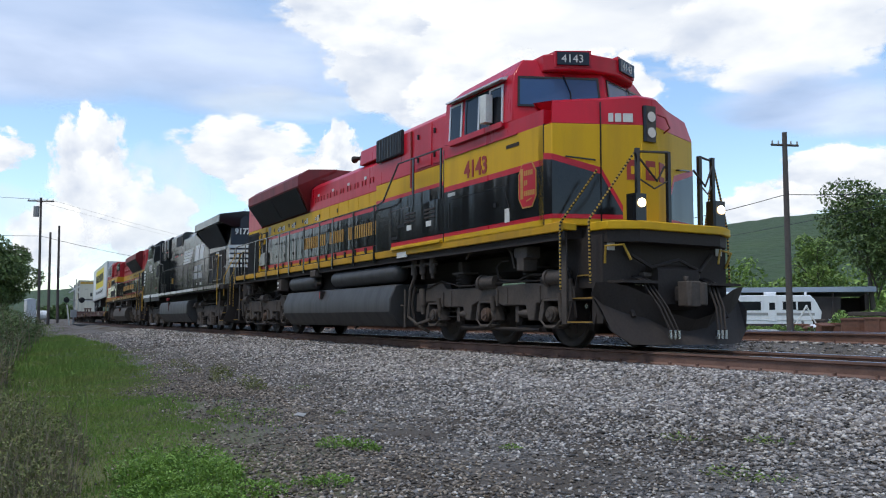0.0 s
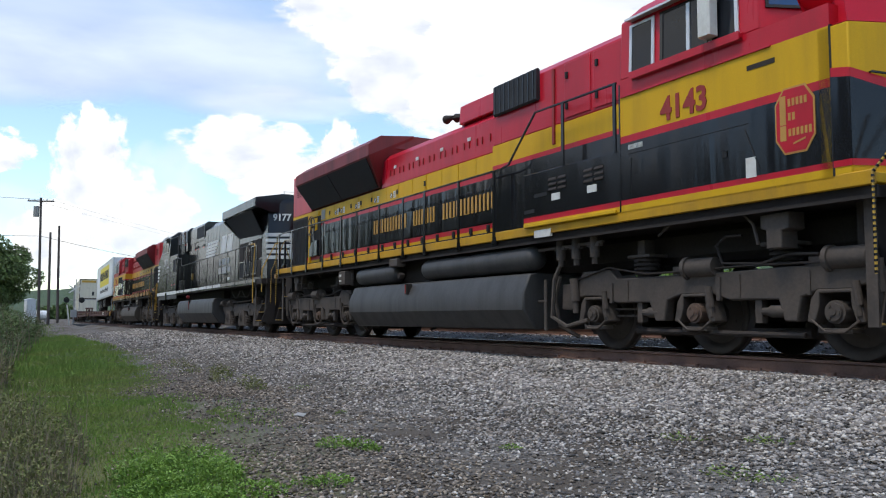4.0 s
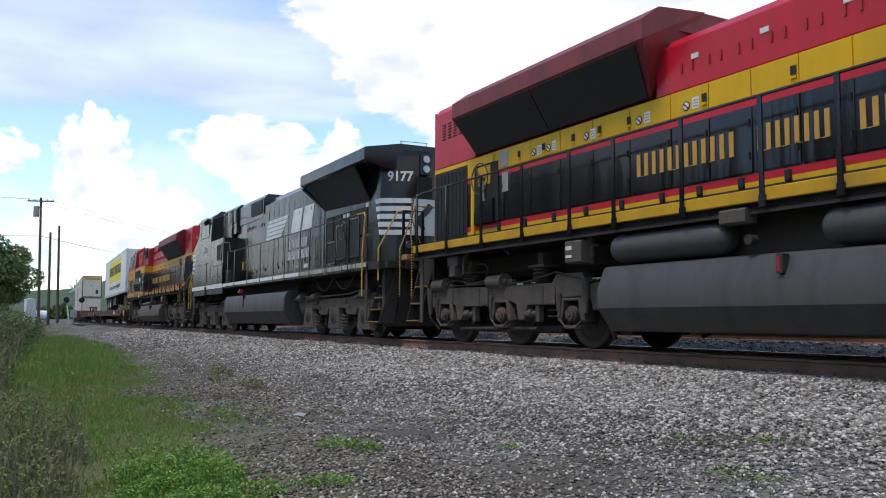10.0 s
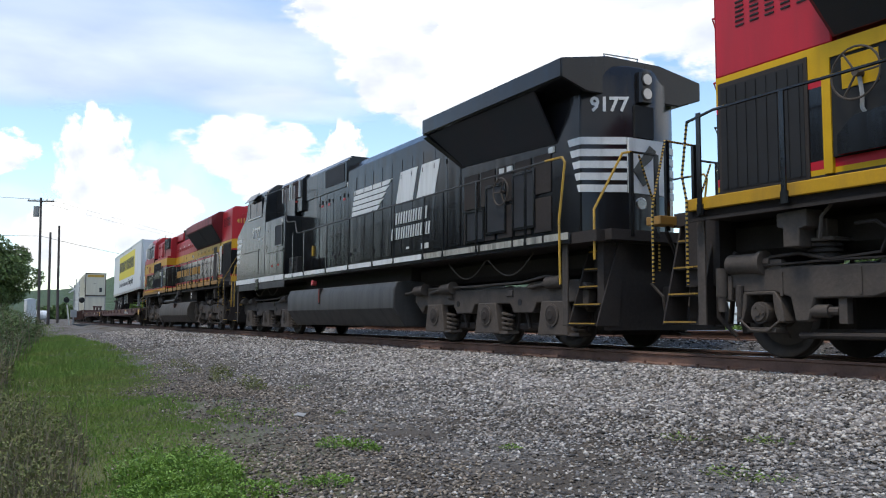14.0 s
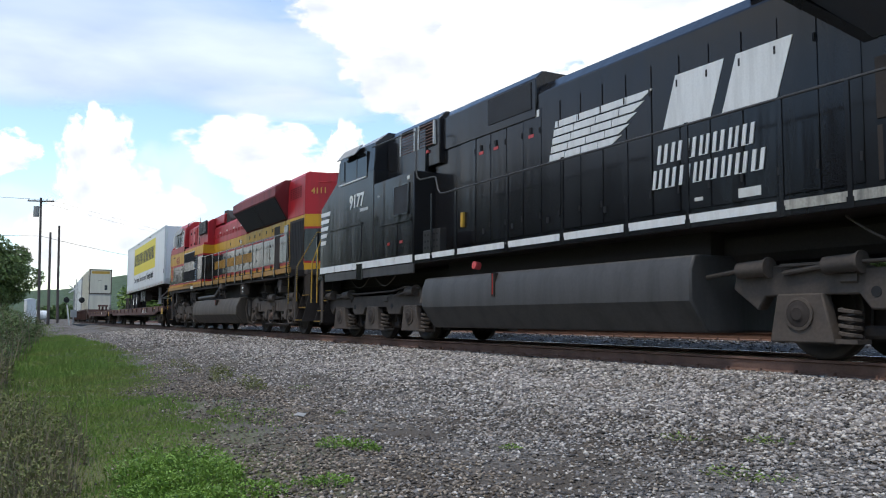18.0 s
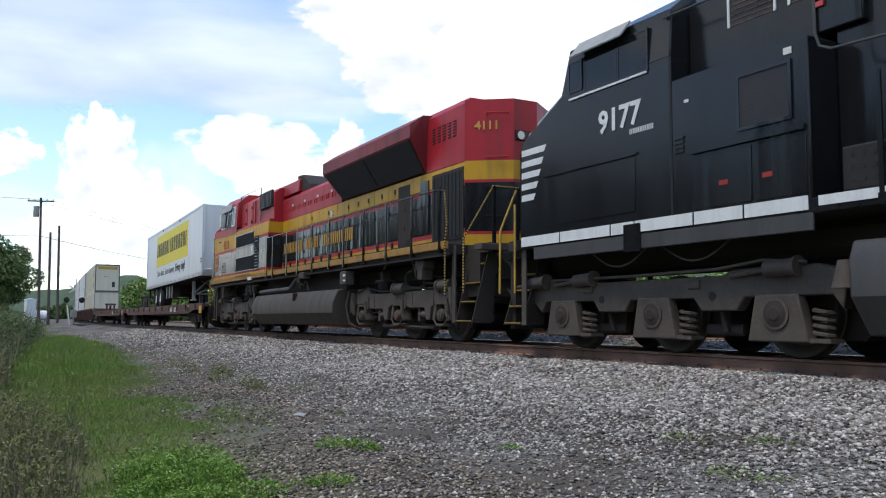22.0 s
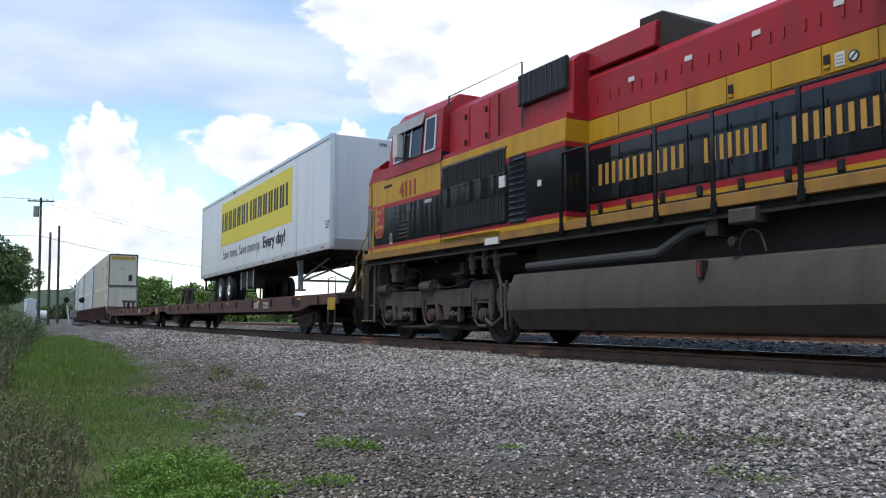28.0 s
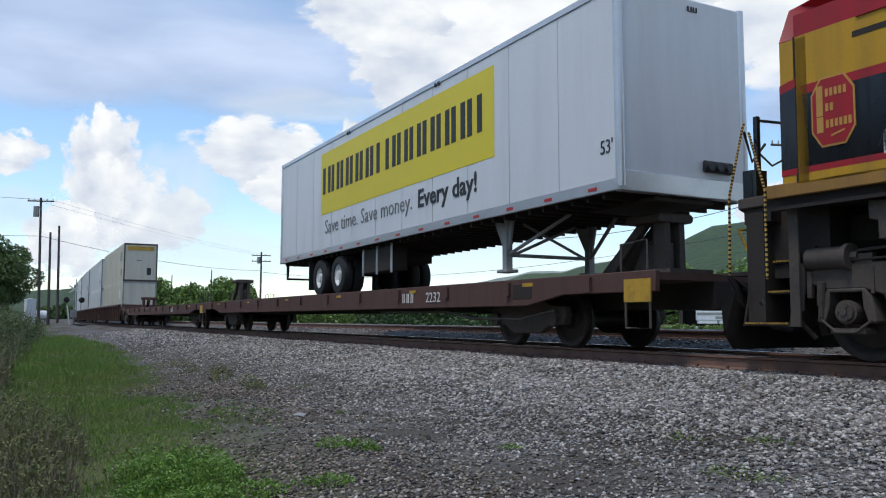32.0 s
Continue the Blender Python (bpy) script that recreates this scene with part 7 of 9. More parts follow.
def flat_car(centre, label, number, hitches):
    car = thing("flat_car", label, "flat car", "flat cars of the train")
    L = 13.68
    part("deck", Shape().box(-L, L, -1.36, 1.36, 1.0, 1.1), RUST, car, "worn brown steel deck")
    part("centre_sill", Shape().box(-L, L, -0.35, 0.35, 0.62, 1.0), DARK, car)
    for sg in (-1, 1):
        part("side_sill", Shape().extrude([(-L, 0.84), (-11.6, 0.84), (-10.6, 0.68), (10.6, 0.68), (11.6, 0.84), (L, 0.84), (L, 1.13), (-L, 1.13)], 1, sg * 1.36, sg * 1.44), RUST, car, "brown fishbelly side sill", bevel=0.012)
        for k in range(12):
            xx = -12 + k * 2.2
            part("stake_pocket", Shape().box(xx, xx + 0.14, sg * 1.44, sg * 1.5, 0.86, 1.08), RUST, car)
        for k in range(6):
            xx = -11 + k * 4.3
            part("reflector", Shape().box(xx, xx + 0.3, sg * 1.44, sg * 1.452, 1.0, 1.06), HANDRAIL_Y, car, "yellow reflective plate")
        part("brake_line", Shape().tube([(4.4, sg * 1.3, 0.62), (7.6, sg * 1.3, 0.6), (8.6, sg * 1.3, 0.48), (10.2, sg * 1.3, 0.46), (11.2, sg * 1.3, 0.6)], 0.022), GREASE, car, smooth=True)
        for ex in (-1, 1):
            st = Shape().tube([(ex * 13.08, sg * 1.44, 0.84), (ex * 13.08, sg * 1.44, 0.34), (ex * 13.57, sg * 1.44, 0.34), (ex * 13.57, sg * 1.44, 0.84)], 0.02)
            part("sill_step", st, GREASE, car)
            part("corner_plate", Shape().box(min(ex * 13.06, ex * 13.6), max(ex * 13.06, ex * 13.6), sg * 1.44, sg * 1.46, 0.7, 1.02), HANDRAIL_Y if ex > 0 else RUST, car, "yellow corner plate" if ex > 0 else "")
            part("grab_iron", Shape().tube([(ex * 12.94, sg * 1.4, 1.1), (ex * 12.94, sg * 1.4, 1.52), (ex * 13.48, sg * 1.4, 1.56), (ex * 13.48, sg * 1.4, 1.1)], 0.018), GREASE, car)
            part("bridge_plate", Shape().box(min(ex * 12.9, ex * 13.66), max(ex * 12.9, ex * 13.66), sg * 0.75 - 0.4, sg * 0.75 + 0.4, 1.1, 1.16), GREASE, car)
    for ex in (-1, 1):
        part("draft_box", Shape().box(min(ex * 12.9, ex * 13.55), max(ex * 12.9, ex * 13.55), -0.35, 0.35, 0.6, 1.05, 0.05), DARK, car)
        coupler(car, ex * 13.35, ex)
        freight_truck(car, ex * 10.05)
        part("bolster", Shape().box(ex * 10.05 - 0.3, ex * 10.05 + 0.3, -1.3, 1.3, 0.72, 1.0), DARK, car)
    for hx, h in hitches:
        if h < 2.0:                 # folded hitch: a stubby stand and its plate
            b = Shape().box(hx - 0.3, hx + 0.3, -0.5, 0.5, 1.1, 1.22).box(hx - 0.14, hx + 0.14, -0.42, -0.26, 1.2, h - 0.1).box(hx - 0.14, hx + 0.14, 0.26, 0.42, 1.2, h - 0.1)
            b.box(hx - 0.2, hx + 0.2, -0.5, 0.5, h - 0.18, h, 0.04).extrude([(hx - 0.9, 1.1), (hx - 0.75, 1.1), (hx - 0.02, h - 0.2), (hx - 0.14, h - 0.2)], 1, -0.1, 0.1)
            part("trailer_hitch", b, RUST, car, "rusty folded trailer hitch stand", bevel=0.012)
            continue
        b = Shape().extrude([(hx - 0.5, 1.1), (hx + 0.55, 1.1), (hx + 0.5, 1.18), (hx - 0.45, 1.18)], 1, -0.5, 0.5)
        for sg in (-1, 1):
            b.extrude([(hx - 1.4, 1.12), (hx - 1.05, 1.12), (hx - 0.1, h - 0.1), (hx - 0.32, h - 0.1)], 1, sg * 0.15 - 0.06, sg * 0.15 + 0.06)
            b.extrude([(hx + 0.02, 1.15), (hx + 0.28, 1.15), (hx + 0.26, h - 0.05), (hx + 0.0, h - 0.05)], 1, sg * 0.15 - 0.06, sg * 0.15 + 0.06)
        b.extrude([(hx - 0.7, 1.12), (hx + 0.2, 1.12), (hx + 0.2, 1.65), (hx - 0.05, 1.62), (hx - 0.4, 1.7)], 1, -0.04, 0.04)
        b.box(hx - 0.45, hx + 0.3, -0.36, 0.36, h - 0.14, h, 0.04)
        part("trailer_hitch", b, GREASE, car, "grimy folding trailer hitch stand", bevel=0.012)
    bars("reporting_mark", [0.2, 0.2, 0.2], 0.2, 5.85, 0.8, -1.446, DECAL, car, "pale bars where the owner's mark stands", 0.45)
    if number:
        lettering("car_number", number, 0.29, near_side(6.95, -1.45, 0.8), DECAL, car, 1.1, label="pale painted car number " + number)
        part("data_panel", Shape().box(10.2, 10.75, -1.447, -1.44, 0.8, 1.04), DARK, car)
    TRAIN.append((car, centre, Matrix()))
    return car


def semi_trailer(centre):
    """Van trailer; its centre is that of its flat car."""
    t = thing("semi_trailer", "white box trailer with yellow sign panel on a flat car", "trailer")
    x0, x1, z0, z1, y = -3.3, 12.85, 2.22, 5.36, 1.3
    part("body", Shape().box(x0, x1, -y, y, z0 + 0.1, z1), SILVER, t, "white sheet metal trailer body", bevel=0.03)
    n = 11
    for sg in (-1, 1):
        for k in range(n):
            a, b = x0 + (x1 - x0) * k / n, x0 + (x1 - x0) * (k + 1) / n
            part("side_panel", Shape().box(a + 0.012, b - 0.012, sg * y, sg * (y + 0.012), z0 + 0.18, z1 - 0.1), SILVER, t, bevel=0.004)
        part("top_rail", Shape().box(x0, x1, sg * (y + 0.0), sg * (y + 0.03), z1 - 0.1, z1 + 0.01), ALU, t, bevel=0.008)
        part("bottom_rail", Shape().box(x0, x1, sg * (y - 0.02), sg * (y + 0.035), z0, z0 + 0.17), ALU, t, bevel=0.008)
        part("corner_post", Shape().cyl((x1 - 0.03, sg * (y - 0.03), z0 + 0.05), (x1 - 0.03, sg * (y - 0.03), z1), 0.075, 14), ALU, t, smooth=True)
        for k in range(14):
            xx = x0 + 0.5 + k * 1.15
            part("reflector_strip", Shape().box(xx, xx + 0.2, sg * (y + 0.035), sg * (y + 0.041), z0 + 0.05, z0 + 0.1), REFLECT, t)
        for xx in (2.2, 7.1):
            part("marker_light", Shape().box(xx, xx + 0.08, sg * (y + 0.012), sg * (y + 0.04), z1 - 0.14, z1 - 0.06).box(xx + 0.14, xx + 0.22, sg * (y + 0.012), sg * (y + 0.04), z1 - 0.14, z1 - 0.06), SIGNDARK, t)
    part("front_bolster", Shape().box(x1 - 0.1, x1 + 0.03, -y - 0.02, y + 0.02, z0 - 0.02, z0 + 0.3), ALU, t, bevel=0.02)
    part("rear_frame", Shape().box(x0 - 0.05, x0 + 0.1, -y - 0.03, y + 0.03, z0, z1 + 0.02), ALU, t, bevel=0.01)
    part("floor", Shape().box(x0 + 0.1, x1 - 0.1, -y + 0.1, y - 0.1, z0 + 0.02, z0 + 0.1), DARK, t)
    for k in range(40):
        xx = x0 + 0.3 + k * 0.395
        part("floor_beam", Shape().box(xx - 0.03, xx + 0.03, -y + 0.05, y - 0.05, z0 - 0.08, z0 + 0.02), DARK, t)
    part("kingpin_plate", Shape().box(11.2, 12.8, -0.6, 0.6, z0 - 0.1, z0 - 0.04), DARK, t)
    fc = part("socket_plate", Shape().box(x1 + 0.0, x1 + 0.06, 0.35, 0.95, 2.62, 2.8, 0.02), SIGNDARK, t, "dark air and light sockets")
    for yy in (0.42, 0.62, 0.82):
        part("socket", Shape().cyl((x1 + 0.06, yy, 2.71), (x1 + 0.12, yy, 2.71), 0.07, 12), SIGNDARK, fc)
    for mark in bars("front_mark", [0.12, 0.1], 0.08, 0, 0, 0, SIGNDARK, t, "small dark bars of a maker's mark", 0.2):
        mark.matrix_basis = pose(x1 + 0.02, 0.1, z1 - 0.21, 0, 0, 90)
    # sign: yellow panel, bars for the shop's name, the slogan in letters
    yy = -y - 0.018
    part("sign_panel", Shape().box(0.3, 9.42, yy, yy + 0.012, 3.33, 5.05), SIGNYELLOW, t, "yellow sign panel on the trailer side")
    for x0_, n_, w in ((0.45, 6, 3.83), (4.63, 7, 4.36)):
        bars("sign_bar", [w / (n_ - 0.15)] * n_, 0.73, x0_, 3.89, yy - 0.004, SIGNDARK, t, "dark strokes where the shop name stands", 0.14)
    lettering("slogan", "Save time. Save money.", 0.54, near_side(0.62, yy - 0.004, 2.79), SIGNGREY, t, 1.07, bold=-0.004, label="dark printed slogan Save time. Save money.")
    lettering("slogan", "Every day!", 0.54, near_side(6.3, yy - 0.004, 2.79), SIGNDARK, t, 1.12, bold=0.01, label="bold dark printed slogan Every day!")
    lettering("length_mark", "53'", 0.3, near_side(12.42, yy, 2.80), SIGNDARK, t, 0.85, label="dark printed length mark 53'")
    # bogie
    part("bogie_frame", Shape().box(-1.0, 3.4, -0.55, 0.55, 1.85, 2.15).box(-0.9, -0.7, -1.2, 1.2, 1.75, 2.1).box(1.6, 1.75, -1.2, 1.2, 1.8, 2.1), DARK, t)
    for wx in (0.06, 1.49):
        for sg in (-1, 1):
            for k, yy2 in enumerate((1.14, 0.82)):
                tyre = Shape().spin([(0.29, -0.13), (0.4, -0.14), (0.48, -0.12), (0.51, -0.07), (0.51, 0.07), (0.48, 0.12), (0.4, 0.14), (0.29, 0.13), (0.29, -0.13)], (wx, sg * yy2, 1.61), 28, False)
                w = part("tyre", tyre, RUBBER, t, "black rubber tyre", smooth=True)
                if k == 0:
                    rim = Shape().spin([(0.3, sg * -0.02), (0.29, sg * 0.1), (0.26, sg * 0.1), (0.22, sg * 0.02), (0.13, sg * 0.04), (0.12, sg * 0.12), (0.0, sg * 0.12)], (wx, sg * yy2, 1.61), 24)
                    part("rim", rim, WHITE, w, "white steel wheel rim", smooth=True)
    part("mud_flap", Shape().box(-0.75, -0.72, -1.28, -0.7, 1.3, 2.1), SIGNDARK, t)
    part("mud_flap", Shape().box(-0.75, -0.72, 0.7, 1.28, 1.3, 2.1), SIGNDARK, t)
    part("tail_bar", Shape().tube([(x0 + 0.05, -1.1, 2.2), (x0 + 0.05, -1.1, 1.75), (x0 + 0.05, 1.1, 1.75), (x0 + 0.05, 1.1, 2.2)], 0.05), DARK, t)
    part("side_box", Shape().box(2.97, 4.65, -1.15, -0.75, 1.55, 2.15, 0.02), DARK, t, bevel=0.01)
    for xx in (2.92, 3.77, 4.6):
        part("side_box_strap", Shape().box(xx, xx + 0.09, -1.17, -1.15, 1.5, 2.18), ALU, t)
    # landing legs
    for sg in (-1, 1):
        leg = Shape().box(9.2, 9.34, sg * 0.95 - 0.07, sg * 0.95 + 0.07, 1.28, 2.2).box(9.1, 9.44, sg * 0.95 - 0.13, sg * 0.95 + 0.13, 1.22, 1.28)
        part("landing_leg", leg, GREY, t, "grey folding landing leg", bevel=0.01)
        part("leg_gusset", Shape().extrude([(8.85, 2.2), (9.5, 2.2), (9.36, 1.65), (9.18, 1.65)], 1, sg * 0.95 - 0.02, sg * 0.95 + 0.02), GREY, t)
        part("leg_brace", Shape().cyl((9.3, sg * 0.95, 1.55), (10.6, sg * 0.5, 2.18), 0.035, 8), GREY, t)
    part("leg_cross_bar", Shape().cyl((9.27, -0.95, 1.55), (9.27, 0.95, 1.55), 0.035, 8).cyl((9.27, -0.95, 1.5), (9.27, 0.6, 2.15), 0.03, 8).cyl((9.27, 0.95, 1.5), (9.27, -0.6, 2.15), 0.03, 8), GREY, t)
    TRAIN.append((t, centre, pose(0.8, 0, 1.1) @ pose(0, 0, 0, 0, -0.6, 0) @ pose(-0.8, 0, -1.1)))


def container(centre, z, paint, label, logo):
    c = thing("container", label, "container", "stacked containers of the train")
    h, L, y = 2.88, 8.07, 1.21
    part("box", Shape().box(-L, L, -y, y, z, z + h), paint, c, bevel=0.02)
    rb = Shape()
    for k in range(40):
        xx = -L + 0.35 + k * (2 * L - 0.7) / 39
        for sg in (-1, 1):
            rb.box(xx - 0.05, xx + 0.05, sg * y, sg * (y + 0.018), z + 0.16, z + h - 0.14)
    tagged(part("side_ribs", rb, paint, c), "upright ribs pressed in the sides", kind="stuff")
    for ex in (-1, 1):
        a, b = sorted((ex * L, ex * (L + 0.02)))
        part("end_frame", Shape().box(a, b, -y, y, z, z + 0.14).box(a, b, -y, y, z + h - 0.12, z + h).box(a, b, -y, -y + 0.1, z, z + h).box(a, b, y - 0.1, y, z, z + h), GREASE if logo else GREY, c)
    if logo:
        part("end_sign", Shape().box(L + 0.005, L + 0.03, -0.95, 0.95, z + 2.36, z + 2.66), HANDRAIL_Y, c, "faded yellow panel on the container end")
        part("end_opening", Shape().box(L + 0.005, L + 0.03, 0.45, 0.75, z + 0.5, z + 1.05), SIGNDARK, c)
        for mark in bars("end_mark", [0.1] * 4, 0.08, 0, 0, 0, SIGNDARK, c, "small dark bars of markings", 0.3):
            mark.matrix_basis = pose(L + 0.01, -0.3, z + 1.55, 0, 0, 90)
    part("side_sign", Shape().box(L - 2.2, L - 0.9, -y - 0.03, -y - 0.018, z + 1.6, z + 2.3), DECAL if not logo else GREY, c, "faded panel on the container side")
    part("side_marks", Shape().box(L - 1.5, L - 1.1, -y - 0.03, -y - 0.018, z + 0.5, z + 1.0), SIGNDARK, c)
    TRAIN.append((c, centre, Matrix()))


def well_car(centre, lead_end):
    car = thing("well_car", "rusty brown container well car, loaded", "well car", "well cars of the train")
    for sg in (-1, 1):
        part("well_side", Shape().extrude([(-8.4, 0.32), (8.4, 0.32), (8.6, 1.0), (8.6, 1.42), (-8.6, 1.42), (-8.6, 1.0)], 1, sg * 1.36, sg * 1.42), RUST, car, "rusty brown well side")
        for k in range(14):
            xx = -8.2 + k * 1.26
            part("side_post", Shape().box(xx - 0.06, xx + 0.06, sg * 1.42, sg * 1.52, 0.34, 1.4), RUST, car)
        part("top_chord", Shape().box(-8.6, 8.6, sg * 1.36, sg * 1.54, 1.38, 1.5), RUST, car)
    part("well_floor", Shape().box(-8.4, 8.4, -1.36, 1.36, 0.3, 0.36), DARK, car)
    for ex in (-1, 1):
        a, b = sorted((ex * 8.3, ex * (10.9 if ex > 0 and lead_end else 9.5)))
        part("end_platform", Shape().box(a, b, -1.3, 1.3, 1.05, 1.3), RUST, car, bevel=0.02)
        part("end_bulkhead", Shape().extrude([(ex * 8.5, 0.4), (ex * 8.9, 1.1), (ex * 8.9, 1.5), (ex * 8.6, 1.5)], 1, -1.3, 1.3), RUST, car)
    freight_truck(car, 9.55 if lead_end else 9.55)
    TRAIN.append((car, centre, Matrix()))


flat_car(-90.56, "brown flat car carrying a white trailer", "2232", [(12.3, 2.1), (-12.7, 2.1)])
semi_trailer(-90.56)
flat_car(-117.8, "empty brown flat car with folded hitches", "", [(-11.6, 1.95)])
for i in range(4):
    c = -142.65 - 19.1 * i
    well_car(c, i == 0)
    container(c, 0.36, CREAM if i == 0 else PALE, "cream lower container in a well car" if i == 0 else "white lower container in a well car", False)
    container(c, 3.25, CREAM if i == 0 else PALE, "cream upper container stacked on another" if i == 0 else "white upper container stacked on another", i == 0)
for i in range(4):
    c = -142.65 - 19.1 * (4 + i)
    well_car(c, False)
    container(c, 0.36, GREENBOX, "dark green container in a well car", False)
    container(c, 3.25, GREENBOX, "dark green container stacked on another", False)


# ---- distance: hills, woods, poles, yard ----
FOREST = material("forested_slope", (0.042, 0.072, 0.03), 0.95, vary=0.5, grain=0.09, coarse=0.012, bump=1.0, dirt=(0.07, 0.104, 0.034), dirt_amount=0.5, bump_scale=0.12, dist=6.0)
LEAF = material("dark_leaves", (0.045, 0.085, 0.02), 0.65, vary=0.35, grain=3, coarse=0.4, bump=0.0, dirt=(0.025, 0.05, 0.012), dirt_amount=0.6, island=0.45)
LEAF_LIGHT = material("light_leaves", (0.15, 0.23, 0.045), 0.65, vary=0.35, grain=3, coarse=0.3, bump=0.0, dirt=(0.05, 0.1, 0.02), dirt_amount=0.5, island=0.45)
LEAF_MID = material("olive_leaves", (0.085, 0.13, 0.035), 0.65, vary=0.35, grain=3, coarse=0.4, bump=0.0, dirt=(0.045, 0.08, 0.02), dirt_amount=0.5, island=0.45)
BARK = material("bark", (0.10, 0.085, 0.07), 0.95, vary=0.3, grain=12, coarse=2, bump=0.6, bump_scale=18)
POLEWOOD = material("weathered_pole_timber", (0.085, 0.07, 0.065), 0.9, vary=0.3, grain=10, coarse=1.5, bump=0.4)
WIRE = material("dark_wire", (0.03, 0.03, 0.032), 0.6, bump=0.0)
RVWHITE = material("white_vehicle_panel", (0.72, 0.73, 0.74), 0.45, vary=0.04, grain=20, coarse=1, bump=0.02, dirt=(0.5, 0.5, 0.5), dirt_amount=0.4, streak=True)
SHEDWOOD = material("dark_brown_siding", (0.05, 0.04, 0.038), 0.85, vary=0.25, grain=8, coarse=1, bump=0.3)
SHEDROOF = material("pale_blue_sheet_roof", (0.33, 0.38, 0.46), 0.5, metal=0.2, vary=0.08, grain=10, coarse=0.6, bump=0.05)
SCRAP = material("rusty_scrap", (0.16, 0.07, 0.045), 0.85, vary=0.35, grain=8, coarse=1.5, bump=0.4, dirt=(0.08, 0.05, 0.04), dirt_amount=0.7)


def place(az, far, z=None):
    a = radians(az)
    x, y = EYE[0] - math.cos(a) * far, EYE[1] + math.sin(a) * far
    return Vector((x, y, ground_z(x, y) if z is None else z))


RIDGE = [(-40, 2.0), (-5, 1.0), (5, 1.6), (8.3, 2.7), (11, 2.0), (16, 1.2), (24, 1.4), (30, 2.2), (36, 3.3), (40, 3.9), (44, 4.8), (47.7, 6.3), (52, 6.6), (60, 6.6), (75, 5.0), (100, 3.0), (180, 2.2), (320, 2.0)]


def ridge(az):
    for (a, p), (b, q) in zip(RIDGE, RIDGE[1:]):
        if a <= az <= b:
            t = (az - a) / (b - a)
            return p + (q - p) * (3 * t * t - 2 * t**3)
    return 2.0


rings = [(520, 0.0), (640, 0.28), (760, 0.5), (880, 0.68), (1000, 0.83), (1120, 0.94), (1220, 1.0), (1330, 0.95), (1600, 0.5)]
hv, n_az = [], 480
for far, part_h in rings:
    for i in range(n_az):
        az = -40 + 360 * i / n_az
        a = radians(az)
        h = 1220 * math.tan(radians(ridge(az))) * part_h
        x, y = EYE[0] - math.cos(a) * far, EYE[1] + math.sin(a) * far
        h += part_h * (9 * noise.noise((x / 160, y / 160, 1)) + 5 * noise.noise((x / 45, y / 45, 5)) + 3.0 * noise.noise((x / 12, y / 12, 9)))
        hv.append((x, y, h + 1.0))
hf = [(k * n_az + i, k * n_az + (i + 1) % n_az, (k + 1) * n_az + (i + 1) % n_az, (k + 1) * n_az + i) for k in range(len(rings) - 1) for i in range(n_az)]
hm = bpy.data.meshes.new("hills")
hm.from_pydata(hv, [], hf)
hm.shade_smooth()
hm.materials.append(FOREST)
tagged(new("hills", hm), "wooded green hills behind the rail yard", "hills", kind="structure")


def leaf_mesh(name, centres, radii, count, size, mat, seed, flat=0.75):
    """Many small leaf blades spread through ball-like lobes, thicker near their skins."""
    rng = np.random.default_rng(seed)
    centres, radii = np.array(centres, float), np.array(radii, float)
    which = rng.choice(len(radii), count, p=radii**2 / (radii**2).sum())
    d = rng.normal(size=(count, 3))
    d /= np.linalg.norm(d, axis=1)[:, None]
    r = radii[which] * rng.uniform(0.45, 1.08, count) ** 0.6
    p = centres[which] + d * r[:, None] * np.array([1, 1, flat])
    a = rng.normal(size=(count, 3))
    a /= np.linalg.norm(a, axis=1)[:, None]
    b = np.cross(a, rng.normal(size=(count, 3)))
    b /= np.linalg.norm(b, axis=1)[:, None] + 1e-9
    s = size * rng.uniform(0.55, 1.3, count)[:, None]
    c = np.cross(a, b)
    v = np.stack([p - a * s, p + b * s * 0.45 + c * s * 0.15, p + a * s, p - b * s * 0.45 + c * s * 0.15], 1).reshape(-1, 3)
    m = bpy.data.meshes.new(name)
    m.vertices.add(len(v))
    m.vertices.foreach_set("co", v.ravel())
    m.loops.add(len(v))
    m.loops.foreach_set("vertex_index", np.arange(len(v)))
    m.polygons.add(count)
    m.polygons.foreach_set("loop_start", np.arange(count) * 4)
    m.update(calc_edges=True)
    m.materials.append(mat)
    return m


